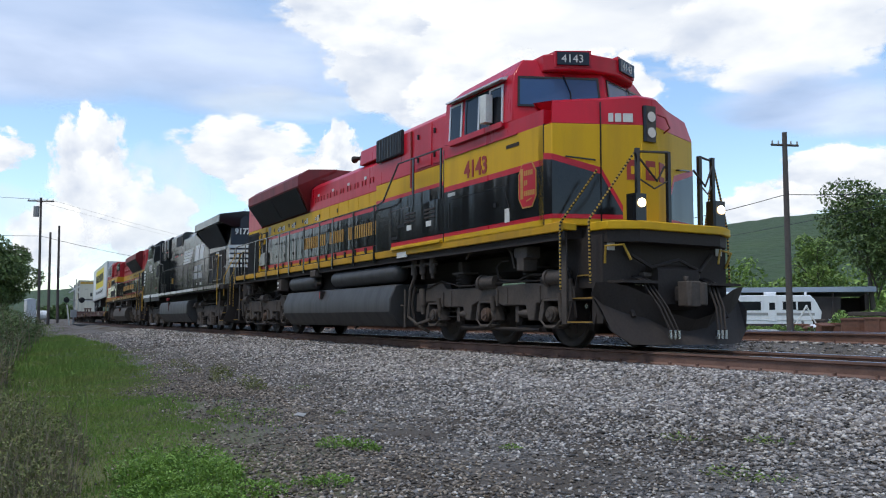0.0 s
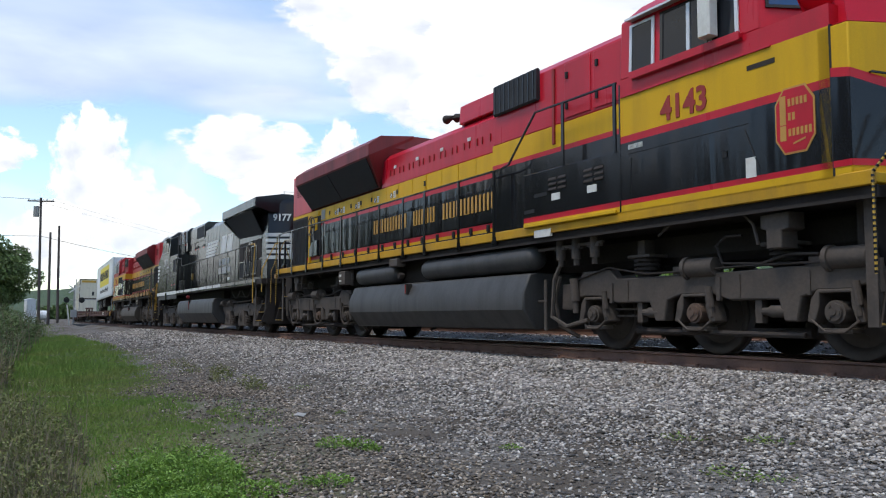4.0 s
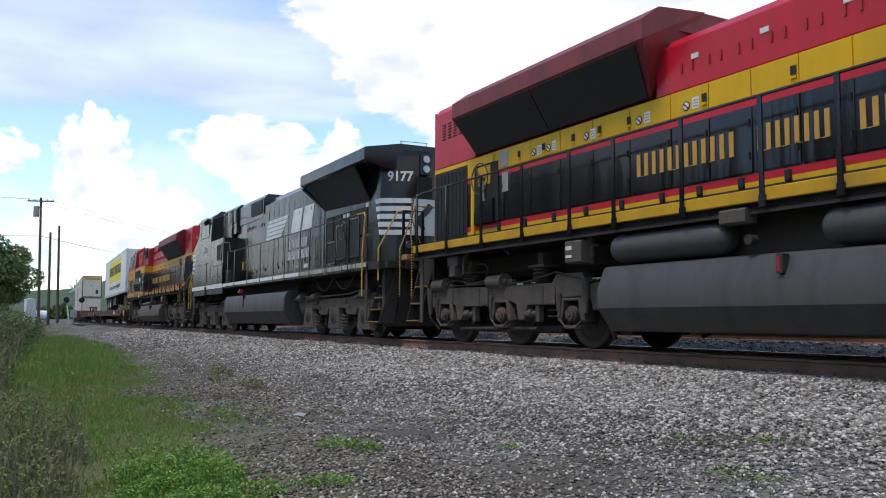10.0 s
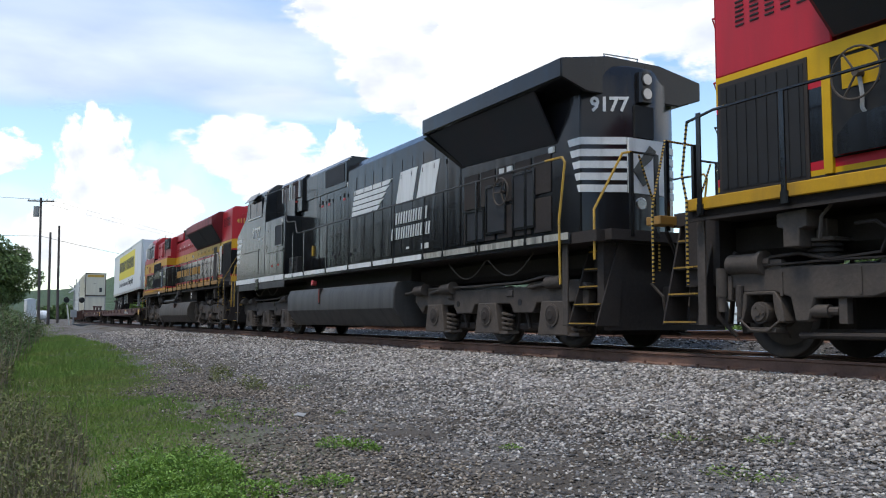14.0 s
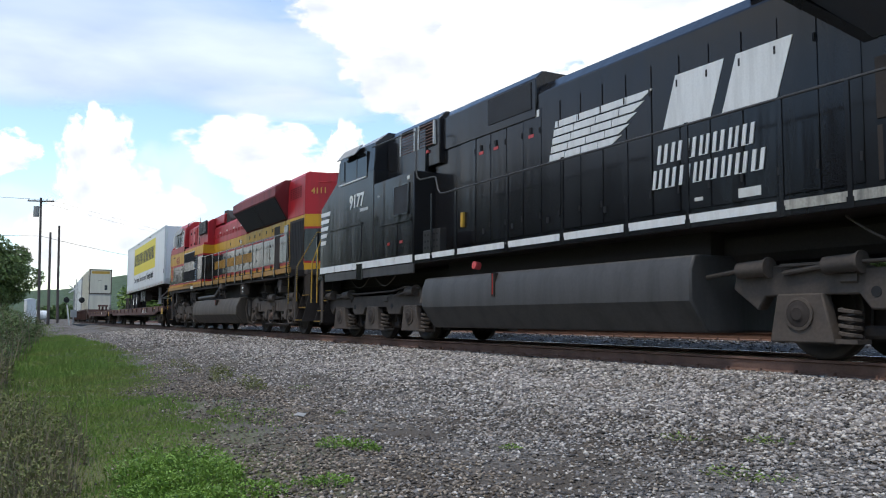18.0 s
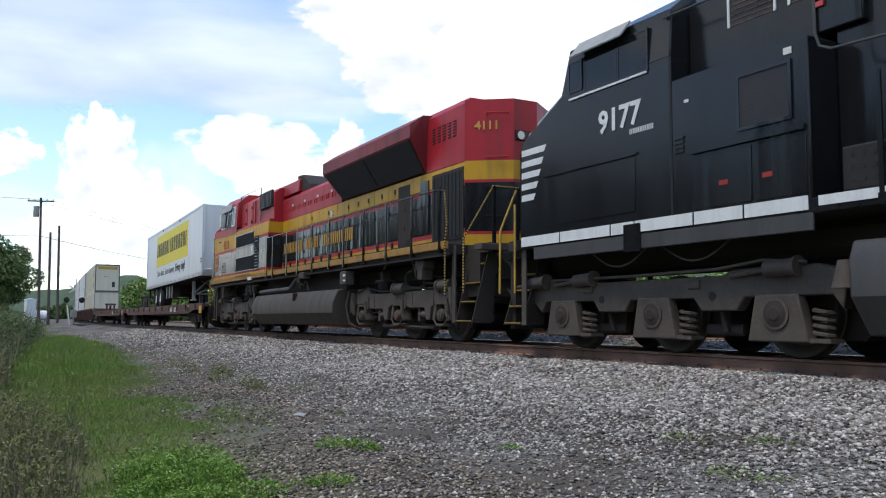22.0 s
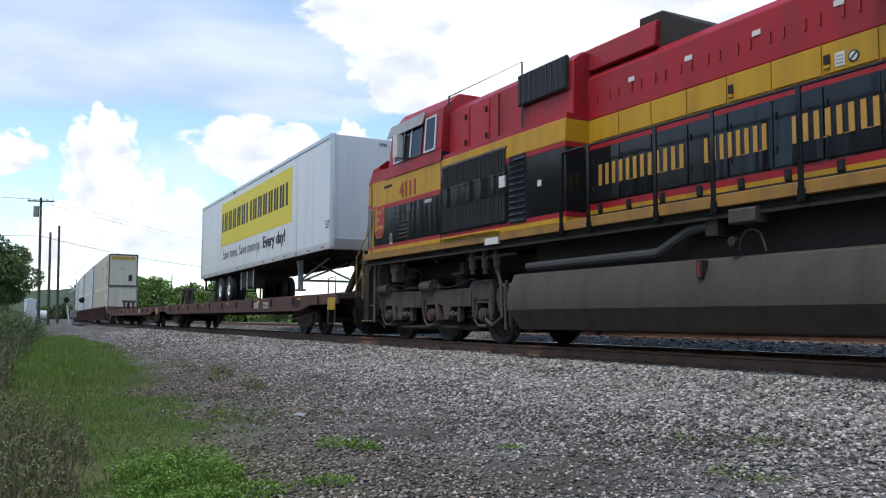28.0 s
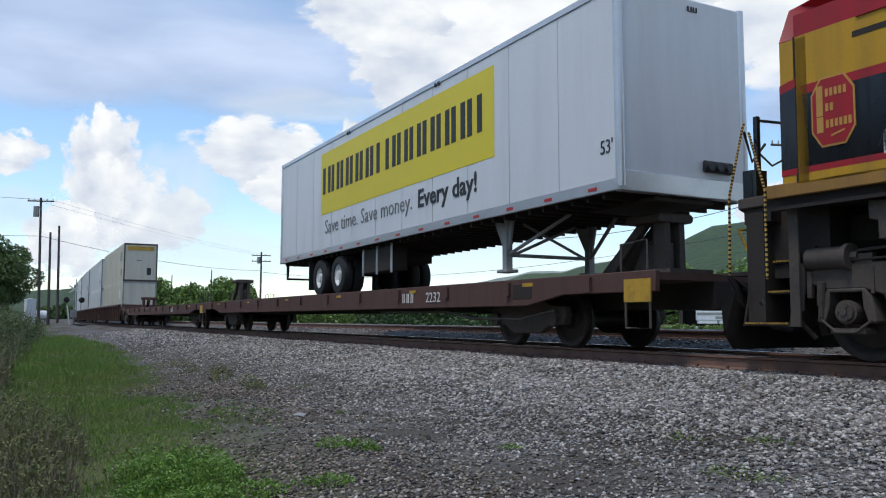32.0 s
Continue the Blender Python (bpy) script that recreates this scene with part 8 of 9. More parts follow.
def tree(at, h, spread, label, seed, mat, leaves=5000, size=0.28, clear=0.25):
    t = thing("tree", label, "tree")
    t.matrix_basis = Matrix.Translation(at)
    rng = random.Random(seed)
    tr = Shape()
    rings = []
    for k in range(7):
        q = k / 6
        r = h * 0.024 * (1 - 0.75 * q) + (0.08 * h * 0.1 if k == 0 else 0)
        cx, cy = 0.03 * h * math.sin(q * 2.2 + seed), 0.02 * h * math.sin(q * 3 + seed)
        rings.append([(cx + r * math.cos(i * 0.785), cy + r * math.sin(i * 0.785), h * 0.85 * q - 0.1) for i in range(8)])
    tr.loft(rings)
    cs, rs = [], []
    for k in range(13):
        q = (0.42 if clear >= 0.4 else 0.28) + (0.54 if clear >= 0.4 else 0.68) * k / 12
        a = k * 2.4 + rng.uniform(-0.4, 0.4)
        w = spread * (math.sin(math.pi * min(1, (q - clear * 0.6) * 1.05)) ** 0.7) * rng.uniform(0.5, 0.85)
        tip = Vector((math.cos(a) * w, math.sin(a) * w, h * (q + 0.06)))
        tr.tube([(0.02 * h, 0, h * (q - 0.2)), tip * 0.5 + Vector((0, 0, h * (q - 0.1) * 0.5)), tip], h * 0.007, 5)
        cs.append(tip)
        rs.append(spread * rng.uniform(0.28, 0.46))
        cs.append(tip * 0.5 + Vector((rng.uniform(-1, 1), rng.uniform(-1, 1), h * q * 0.5 + rng.uniform(-0.5, 1))))
        rs.append(spread * rng.uniform(0.3, 0.42))
    cs.append((0, 0, h * 0.92))
    rs.append(spread * 0.36)
    part("trunk", tr, BARK, t, "grey-brown trunk with limbs", smooth=True)
    m = leaf_mesh("crown", cs, rs, leaves, size, mat, seed)
    cr = new("crown", m)
    cr.parent = t
    return t


def thicket(name, label, az0, az1, far, top, count, size, mat, seed, depth=10, step=1.0):
    """A belt of bushes and low trees, far off."""
    rng = random.Random(seed)
    cs, rs = [], []
    az = az0
    while az < az1:
        hh = top * rng.uniform(0.55, 1.0)
        f = far + rng.uniform(0, depth)
        r = hh * rng.uniform(0.35, 0.55)
        p = place(az, f)
        for zz in (r * 0.6, hh * 0.5, hh - r * 0.6):
            cs.append((p.x + rng.uniform(-r, r) * 0.5, p.y + rng.uniform(-r, r) * 0.5, p.z + zz))
            rs.append(r * (1.1 if zz < hh * 0.6 else 0.8))
        az += step * rng.uniform(0.6, 1.2) * math.degrees(r / far)
    return tagged(new(name, leaf_mesh(name, cs, rs, count, size, mat, seed, 0.9)), label, "bushes", kind="stuff")


thicket("woodland", "belt of sunlit green trees beyond the track", 9.7, 15.8, 150, 10.5, 20000, 0.38, LEAF_LIGHT, 11, 25)
thicket("woodland", "low green bushes beyond the track", 15.5, 26, 140, 5.5, 12000, 0.36, LEAF_LIGHT, 12, 30)
thicket("woodland", "green bushes on the bank beyond the track", 24, 40, 95, 4.2, 14000, 0.32, LEAF, 13, 20)
thicket("woodland", "bright green trees at the foot of the hill", 38, 64, 150, 10.5, 26000, 0.5, LEAF_LIGHT, 14, 40)
thicket("woodland", "green trees along the road", -20, 1.0, 130, 9, 11000, 0.5, LEAF, 15, 40)
thicket("woodland", "distant dark trees by the crossing", 3.2, 6.2, 230, 4.5, 3000, 0.6, LEAF_MID, 16, 40)
thicket("woodland", "green trees on the slope behind the yard", 40, 75, 330, 26, 22000, 1.2, LEAF_LIGHT, 17, 120)


def unseen_belt(label, x0, x1, y, top, count, size, mat, seed):
    """An unseen row of trees along the near side of the line, with gaps, added to shape reflections."""
    rng = random.Random(seed)
    cs, rs = [], []
    x = x0
    while x < x1:
        hh, yy = top * rng.uniform(0.6, 1.0), y + rng.uniform(-4, 1)
        q = hh * rng.uniform(0.2, 0.3)
        gz = ground_z(x, yy)
        for zz in (0.2, 0.42, 0.62, 0.84):
            cs.append((x + rng.uniform(-1, 1) * q * 0.5, yy + rng.uniform(-1, 1) * q * 0.5, gz + hh * zz))
            rs.append(q * (1.15 if zz < 0.7 else 0.75))
        x += q * rng.choice((0.9, 1.3, 2.4, 4.2))
    return tagged(new("woodland", leaf_mesh("woodland", cs, rs, count, size, mat, seed, 0.9)), label, "bushes", kind="stuff")


# out of view: heights set to darken the sides of the train
unseen_belt("unseen row of low green trees added to shape reflections", -135, -74, -22, 6.0, 8000, 0.42, LEAF, 18)
unseen_belt("unseen row of tall green trees added to darken reflections", -74, 8, -23, 12.5, 42000, 0.5, LEAF, 20)
unseen_belt("unseen row of green trees added behind the camera", 8, 60, -27, 8.0, 9000, 0.45, LEAF, 19)
tree(place(0.9, 105), 7.4, 4.4, "green broad tree beside the road", 21, LEAF_MID, 17000, 0.2)
tree(place(56.4, 92), 12.9, 5.2, "large green tree behind the yard", 22, LEAF_MID, 12000, 0.2, 0.4)
tree(place(59.4, 90), 11.0, 5.0, "green tree behind the yard", 23, LEAF_MID, 8000, 0.2, 0.4)
tree(place(53.2, 108), 10.0, 3.4, "green tree behind the shed", 24, LEAF_LIGHT, 5000, 0.22)


def utility_pole(at, h, lean, arms, label, r=0.15, gear=False, thick=1.0):
    p = thing("utility_pole", label, "utility pole", "poles along the line")
    p.matrix_basis = Matrix.Translation(at)
    top = Vector((lean[0], lean[1], h))
    part("pole", Shape().cyl((0, 0, -0.4), top, r * thick, 10, r * 0.7 * thick), POLEWOOD, p, "weathered wooden pole", smooth=True)
    side = Vector((math.sin(radians(20)), math.cos(radians(20)), 0))
    for z, w in arms:
        c = top * (z / h)
        part("crossarm", Shape().tube([c - side * w, c + side * w], 0.06, 4), POLEWOOD, p)
        for k in (-0.9, -0.45, 0.45, 0.9):
            q = c + side * (w * k)
            part("insulator", Shape().cyl(q + Vector((0, 0, 0.04)), q + Vector((0, 0, 0.22)), 0.05, 8, 0.03), GREY, p)
    if gear:
        c = top * 0.93
        part("transformer", Shape().cyl(c + side * -0.35 + Vector((0, 0, -0.9)), c + side * -0.35, 0.24, 12), GREY, p, "grey pole transformer", smooth=True)
    return p


pa = place(3.12, 80)
utility_pole(pa, 10.9, (0.0, -0.25, 0), [(10.6, 1.1)], "tall wooden pole with transformer by the crossing", 0.13, True)
utility_pole(place(3.66, 74), 7.45, (0, -0.12, 0), [], "short dark wooden pole", 0.12)
utility_pole(place(4.18, 78), 8.3, (0, -0.18, 0), [], "plain dark wooden pole without arms", 0.12)
pc = place(16.6, 118)
utility_pole(pc, 10.0, (0, 0, 0), [(9.5, 1.3), (8.7, 1.3)], "wooden pole with two crossarms", 0.16, True)
pr = place(51.55, 45)
utility_pole(pr, 10.15, (0.2, -0.25, 0), [(9.5, 0.75)], "tall wooden pole with small insulator arm", 0.17)
for az, far, h in ((13.4, 140, 8.6), (12.1, 150, 7.2), (10.9, 150, 8.2), (14.6, 170, 9.0)):
    utility_pole(place(az, far), h, (0, 0, 0), [], "thin distant wooden pole", 0.11)


def wire(a, b, sag, label, r=0.02):
    pts = [Vector(a).lerp(Vector(b), k / 16) - Vector((0, 0, sag * 4 * (k / 16) * (1 - k / 16))) for k in range(17)]
    w = part("overhead_wire", Shape().tube(pts, r, 5), WIRE, None, smooth=True)
    tagged(w, label, "wire", "overhead wires")


low_a = pa + Vector((0, -0.15, 7.55))
wire(low_a, pc + Vector((0, 0, 7.4)), 0.7, "dark overhead cable across the track")
wire(pc + Vector((0, 0, 7.2)), place(60, 60, 8.5), 2.5, "dark overhead cable across the track")
wire(low_a, place(-25, 60, 6.3), 0.6, "dark overhead cable to the roadside")
for d in (-0.9, 0.9):
    wire(pa + Vector((0, d - 0.25, 10.75)), pc + Vector((0, d, 9.6)), 0.3, "thin overhead wire between poles", 0.007)
    wire(pa + Vector((0, d - 0.25, 10.75)), place(-30, 60, 9.6), 0.8, "thin overhead wire to the roadside", 0.01)
wire(pr + Vector((0.1, -0.2, 7.0)), place(33, 70, 7.4), 0.8, "thin overhead wire behind the train")
wire(pr + Vector((0.1, -0.2, 7.0)), place(75, 60, 9.5), 0.7, "thin overhead wire behind the train")

# crossing signal
cs_at = place(5.08, 98)
cs = thing("crossing_signal", "grey level crossing signal mast with lamps and crossbuck", "crossing signal")
cs.matrix_basis = Matrix.Translation(cs_at)
part("mast", Shape().cyl((0, 0, -0.2), (0, 0, 4.4), 0.075, 10), GREY, cs, "grey steel mast", smooth=True)
part("crossbuck", Shape().extrude([(-0.6, 3.55), (-0.5, 3.45), (0.6, 4.25), (0.5, 4.35)], 0, 0.08, 0.11), DECAL, cs, "white crossbuck board")
part("crossbuck", Shape().extrude([(-0.6, 4.25), (-0.5, 4.35), (0.6, 3.55), (0.5, 3.45)], 0, 0.115, 0.14), DECAL, cs, "white crossbuck board")
part("lamp_bar", Shape().cyl((0.1, -0.75, 2.75), (0.1, 0.75, 2.75), 0.035, 8), GREY, cs)
for yy in (-0.75, 0.75):
    d = part("lamp_backing", Shape().cyl((0.12, yy, 2.75), (0.15, yy, 2.75), 0.3, 20), VOID, cs, "black round lamp backing")
    part("lamp_hood", Shape().cyl((0.15, yy, 2.8), (0.42, yy, 2.78), 0.14, 14), VOID, d)
part("relay_box", Shape().box(-0.25, 0.25, -0.3, 0.3, 0.9, 1.7, 0.03), GREY, cs)
part("gate_arm", Shape().box(-0.05, 0.05, 0.1, 0.2, 1.2, 5.0), DECAL, cs, "raised white gate arm")

# signal cabinet and marker post
cab_at = place(2.62, 74)
sc = thing("signal_cabinet", "white metal signal cabinet beside the track", "cabinet")
sc.matrix_basis = Matrix.Translation(cab_at) @ pose(0, 0, 0, 0, 0, 12)
part("body", Shape().box(-0.35, 0.35, -0.36, 0.36, -0.2, 2.05), RVWHITE, sc, bevel=0.02)
part("roof", Shape().extrude([(-0.42, 2.05), (0.42, 2.05), (0.0, 2.17)], 0, -0.4, 0.4), RVWHITE, sc)
part("door", Shape().box(0.35, 0.37, -0.3, 0.3, 0.0, 1.95), RVWHITE, sc, bevel=0.006)
mp = thing("marker_post", "short pale leaning marker post in grass", "post")
mp.matrix_basis = Matrix.Translation(place(4.87, 70)) @ pose(0, 0, 0, 8, 0, 0)
part("post", Shape().box(-0.04, 0.04, -0.05, 0.05, -0.2, 1.6, 0.01), DECAL, mp)
tk = thing("white_tank", "small white tank by the crossing", "tank")
tk.matrix_basis = Matrix.Translation(place(3.25, 96))
part("shell", Shape().spin([(0.0, -0.8), (0.3, -0.78), (0.5, -0.5), (0.5, 0.5), (0.3, 0.78), (0.0, 0.8)], (0, 0, 0.7), 16), RVWHITE, tk, smooth=True)
part("saddle", Shape().box(-0.4, 0.4, -0.5, -0.35, 0, 0.4).box(-0.4, 0.4, 0.35, 0.5, 0, 0.4), GREY, tk)

# road over the crossing
rd = Shape()
rs_ = [place(-8, 96), place(2, 92), place(6, 96), place(9, 106)]
rd.loft([[p + Vector((-3.4, 0, 0.03)), p + Vector((3.4, 0, 0.03)), p + Vector((3.4, 0, -0.3)), p + Vector((-3.4, 0, -0.3))] for p in rs_])
road = part("road", rd, material("worn_asphalt", (0.13, 0.13, 0.13), 0.9, vary=0.2, grain=8, coarse=0.5, bump=0.3), None)
tagged(road, "pale worn asphalt road over the crossing", "road", kind="structure")


def motorhome():
    m = thing("motorhome", "white motorhome with dark windows parked in the yard", "motorhome")
    at = place(49.6, 75)
    m.matrix_basis = Matrix.Translation((at.x, at.y, 0.0)) @ pose(0, 0, 0, 0, 0, 46)
    prof = [(-4.9, 0.55), (4.0, 0.55), (4.75, 0.62), (4.85, 1.3), (4.35, 2.3), (4.0, 2.65), (-4.9, 2.65)]
    part("body", Shape().extrude(prof, 1, -1.2, 1.2), RVWHITE, m, "white coach body", bevel=0.05)
    part("skirt", Shape().box(-4.8, 4.5, -1.17, 1.17, 0.3, 0.56), RVWHITE, m)
    part("side_band", Shape().box(-4.88, 4.3, -1.215, -1.2, 1.0, 1.22), GREY, m, "grey band along the side")
    for a, b, z0, z1 in ((-3.9, -2.7, 1.45, 2.05), (-1.4, 0.2, 1.45, 2.1), (1.9, 2.9, 1.5, 2.1), (3.05, 4.05, 1.45, 2.1)):
        w = part("side_window", Shape().box(a, b, -1.22, -1.19, z0, z1), GLASS, m, "dark side window")
        part("window_frame", Shape().box(a - 0.04, b + 0.04, -1.215, -1.19, z0 - 0.04, z0).box(a - 0.04, b + 0.04, -1.215, -1.19, z1, z1 + 0.04), BLACK, w)
    d = part("door", Shape().box(0.75, 1.4, -1.225, -1.19, 0.5, 2.2), RVWHITE, m, "white entry door", bevel=0.01)
    part("door_window", Shape().box(0.85, 1.3, -1.235, -1.2, 1.45, 2.05), GLASS, d)
    part("windshield", Shape().loft([[(4.42, -1.0, 2.2), (4.42, 1.0, 2.2), (4.86, 1.0, 1.35), (4.86, -1.0, 1.35)], [(4.46, -1.0, 2.22), (4.46, 1.0, 2.22), (4.9, 1.0, 1.37), (4.9, -1.0, 1.37)]]), GLASS, m, "dark windshield")
    for xx in (-2.6, 0.6):
        part("roof_unit", Shape().box(xx, xx + 0.9, -0.4, 0.4, 2.65, 2.95, 0.08), RVWHITE, m)
    part("roof_vent", Shape().box(3.7, 3.9, -0.2, 0.0, 2.65, 2.95).box(-4.0, -3.5, -0.3, 0.2, 2.65, 2.8), RVWHITE, m)
    part("compartment_vent", Shape().box(-3.4, -2.7, -1.215, -1.19, 0.68, 0.9), GREY, m)
    for xx in (-2.9, 3.1):
        for sg in (-1, 1):
            w = part("tyre", Shape().spin([(0.2, -0.12), (0.38, -0.12), (0.42, -0.06), (0.42, 0.06), (0.38, 0.12), (0.2, 0.12), (0.2, -0.12)], (xx, sg * 1.05, 0.42), 20, False), RUBBER, m, smooth=True)
            part("rim", Shape().spin([(0.2, sg * 0.1), (0.1, sg * 0.06), (0.0, sg * 0.1)], (xx, sg * 1.05, 0.42), 14), GREY, w, smooth=True)


motorhome()


def shed():
    s = thing("storage_shed", "long dark shed with pale blue sheet roof", "shed")
    at = place(50.4, 94)
    s.matrix_basis = Matrix.Translation((at.x, at.y, 0.0)) @ pose(0, 0, 0, 0, 0, 40)
    part("back_wall", Shape().box(-9, 9, 2.9, 3.1, -0.3, 3.0), SHEDWOOD, s)
    part("side_wall", Shape().box(-9, -8.8, -3, 3, -0.3, 3.2), SHEDWOOD, s)
    part("side_wall", Shape().box(8.8, 9, -3, 3, -0.3, 3.2), SHEDWOOD, s)
    part("front_wall", Shape().box(-2.5, 6.5, -3.0, -2.85, -0.3, 3.0), SHEDWOOD, s)
    part("roof", Shape().extrude([(-3.7, 3.45), (3.5, 3.15), (3.5, 3.25), (-3.7, 3.95)], 0, -9.6, 9.6), SHEDROOF, s, "pale blue sheet metal roof")
    for k in range(7):
        xx = -8.7 + k * 2.9
        part("post", Shape().box(xx - 0.09, xx + 0.09, -3.2, -3.02, -0.3, 3.4), SHEDWOOD, s)


shed()


def junk_box(name, label, cat, az, far, size, mat, turn=0.0, tilt=0.0, up=0.0):
    t = thing(name, label, cat)
    p = place(az, far)
    t.matrix_basis = Matrix.Translation((p.x, p.y, p.z + up)) @ pose(0, 0, 0, tilt, 0, turn)
    a, b, c = size
    part("shell", Shape().box(-a, a, -b, b, -0.05, c, 0.04), mat, t, bevel=0.02)
    part("rim", Shape().box(-a - 0.04, a + 0.04, -b - 0.04, b + 0.04, c - 0.12, c - 0.02), mat, t)
    part("rib", Shape().box(-a * 0.4, -a * 0.3, -b - 0.05, b + 0.05, 0, c - 0.1), mat, t)
    part("rib", Shape().box(a * 0.3, a * 0.4, -b - 0.05, b + 0.05, 0, c - 0.1), mat, t)


junk_box("scrap_bin", "rusty red scrap metal bin", "bin", 55.9, 52, (1.3, 0.8, 0.85), SCRAP, 36)
junk_box("scrap_bin", "rusty brown scrap metal bin", "bin", 54.5, 54, (1.0, 0.7, 0.6), SCRAP, 15)
junk_box("appliance", "discarded white appliance among scrap", "appliance", 55.0, 53, (0.22, 0.3, 0.75), RVWHITE, 10)
junk_box("scrap_bin", "rusty red scrap metal bin", "bin", 57.4, 50, (1.2, 0.8, 0.9), SCRAP, 5)
junk_box("scrap_drum", "grey rusty box among scrap", "box", 53.3, 56, (0.35, 0.35, 0.8), GREASE, 20)
junk_box("white_board", "white panels lying beside the track", "panel", 49.5, 55, (1.3, 0.5, 0.12), RVWHITE, 40)
junk_box("white_board", "white panels lying beside the track", "panel", 50.3, 54, (0.8, 0.4, 0.15), RVWHITE, 70)
junk_box("white_board", "white boards lying beside the track", "panel", 45.2, 58, (1.0, 0.4, 0.3), RVWHITE, 10)
b = thing("boat_hull", "white boat hull standing in the yard", "boat")
b.matrix_basis = Matrix.Translation(place(54.6, 62)) @ pose(0, 0, 0.35, 0, -8, 40) @ Matrix.Scale(0.6, 4)
part("hull", Shape().loft([[(-1.6, -0.8, 0.9), (-1.6, 0.8, 0.9), (-1.6, 0.5, 0.0), (-1.6, -0.5, 0.0)], [(0.6, -0.8, 1.0), (0.6, 0.8, 1.0), (0.6, 0.4, 0.1), (0.6, -0.4, 0.1)], [(2.0, -0.08, 1.25), (2.0, 0.08, 1.25), (1.8, 0.05, 0.5), (1.8, -0.05, 0.5)]]), RVWHITE, b, "white boat hull")
part("cradle", Shape().box(-1.0, -0.8, -0.8, 0.8, -0.6, 0.1).box(0.4, 0.6, -0.7, 0.7, -0.6, 0.15), SCRAP, b)
sw = thing("a_frame", "pale metal A-frame stand among scrap", "frame")
sw.matrix_basis = Matrix.Translation(place(52.55, 55)) @ pose(0, 0, 0, 0, 0, 40)
part("frame", Shape().tube([(-0.9, 0, -0.1), (0, 0, 1.6), (0.75, 0, -0.1)], 0.05).tube([(-0.9, 1.4, -0.1), (0, 1.4, 1.6), (0.75, 1.4, -0.1)], 0.05).tube([(0, 0, 1.6), (0, 1.4, 1.6)], 0.05), DECAL, sw)
lp = thing("timber_pile", "pile of old timbers in the scrap yard", "timber pile")
lp.matrix_basis = Matrix.Translation(place(57.0, 56)) @ pose(0, 0, 0, 0, 0, 35)
rnd = random.Random(8)
for k in range(16):
    zz = 0.15 + (k // 4) * 0.32
    yy = (k % 4) * 0.4 + rnd.uniform(-0.1, 0.1)
    part("timber", Shape().box(-1.8 + rnd.uniform(-0.4, 0.3), 1.8 + rnd.uniform(-0.3, 0.4), yy - 0.12, yy + 0.12, zz - 0.12, zz + 0.12, 0.02), TIE, lp)
thicket("yard_weeds", "green weeds growing between scrap", 54.2, 58, 60, 1.5, 3500, 0.15, LEAF_LIGHT, 31, 5)
thicket("yard_weeds", "low weeds along the far track", 43, 53.5, 52, 0.45, 5000, 0.1, LEAF_LIGHT, 32, 6)
thicket("yard_weeds", "low weeds along the far track", 24, 43, 52, 0.9, 5000, 0.16, LEAF, 33, 12)
rnd = random.Random(77)
for k in range(14):
    a, b, c = rnd.uniform(0.12, 0.5), rnd.uniform(0.1, 0.3), rnd.uniform(0.15, 0.6)
    junk_box("scrap_piece", "piece of discarded scrap in the yard", "scrap", 51.2 + k * 0.46, 52 + rnd.uniform(0, 5), (a, b, c), rnd.choice((RVWHITE, SCRAP, GREASE, SCRAP, GREY)), rnd.uniform(0, 90), rnd.uniform(-15, 15))


# ---- foreground: stones, grass, weeds ----
def stone_mesh(name, pts, sizes, seed, mat):
    """Low angular stones, joined; one island each."""
    rng = np.random.default_rng(seed)
    base = np.array([(1, 0, 0), (0.35, 0.9, 0.15), (-0.75, 0.62, -0.1), (-0.8, -0.55, 0.1), (0.3, -0.95, -0.1), (0.15, 0.1, 0.75), (-0.1, -0.1, -0.6)], float)
    tri = np.array([(0, 1, 5), (1, 2, 5), (2, 3, 5), (3, 4, 5), (4, 0, 5), (1, 0, 6), (2, 1, 6), (3, 2, 6), (4, 3, 6), (0, 4, 6)])
    n = len(pts)
    v = base[None] * (1 + rng.uniform(-0.3, 0.3, (n, 7, 3)))
    v *= rng.uniform(0.65, 1.25, (n, 1, 3)) * np.array([1.15, 0.9, 0.75])
    a, b = rng.uniform(0, 6.283, n), rng.uniform(-0.9, 0.9, n)
    ca, sa, cb, sb = np.cos(a), np.sin(a), np.cos(b), np.sin(b)
    x, y, z = v[..., 0], v[..., 1], v[..., 2]
    y, z = y * cb[:, None] - z * sb[:, None], y * sb[:, None] + z * cb[:, None]
    x, y = x * ca[:, None] - y * sa[:, None], x * sa[:, None] + y * ca[:, None]
    v = np.stack([x, y, z], -1) * sizes[:, None, None] + pts[:, None, :]
    f = (tri[None] + (np.arange(n) * 7)[:, None, None]).reshape(-1, 3)
    m = bpy.data.meshes.new(name)
    m.vertices.add(n * 7)
    m.vertices.foreach_set("co", v.ravel())
    m.loops.add(f.size)
    m.loops.foreach_set("vertex_index", f.ravel())
    m.polygons.add(len(f))
    m.polygons.foreach_set("loop_start", np.arange(len(f)) * 3)
    m.update(calc_edges=True)
    m.materials.append(mat)
    return m


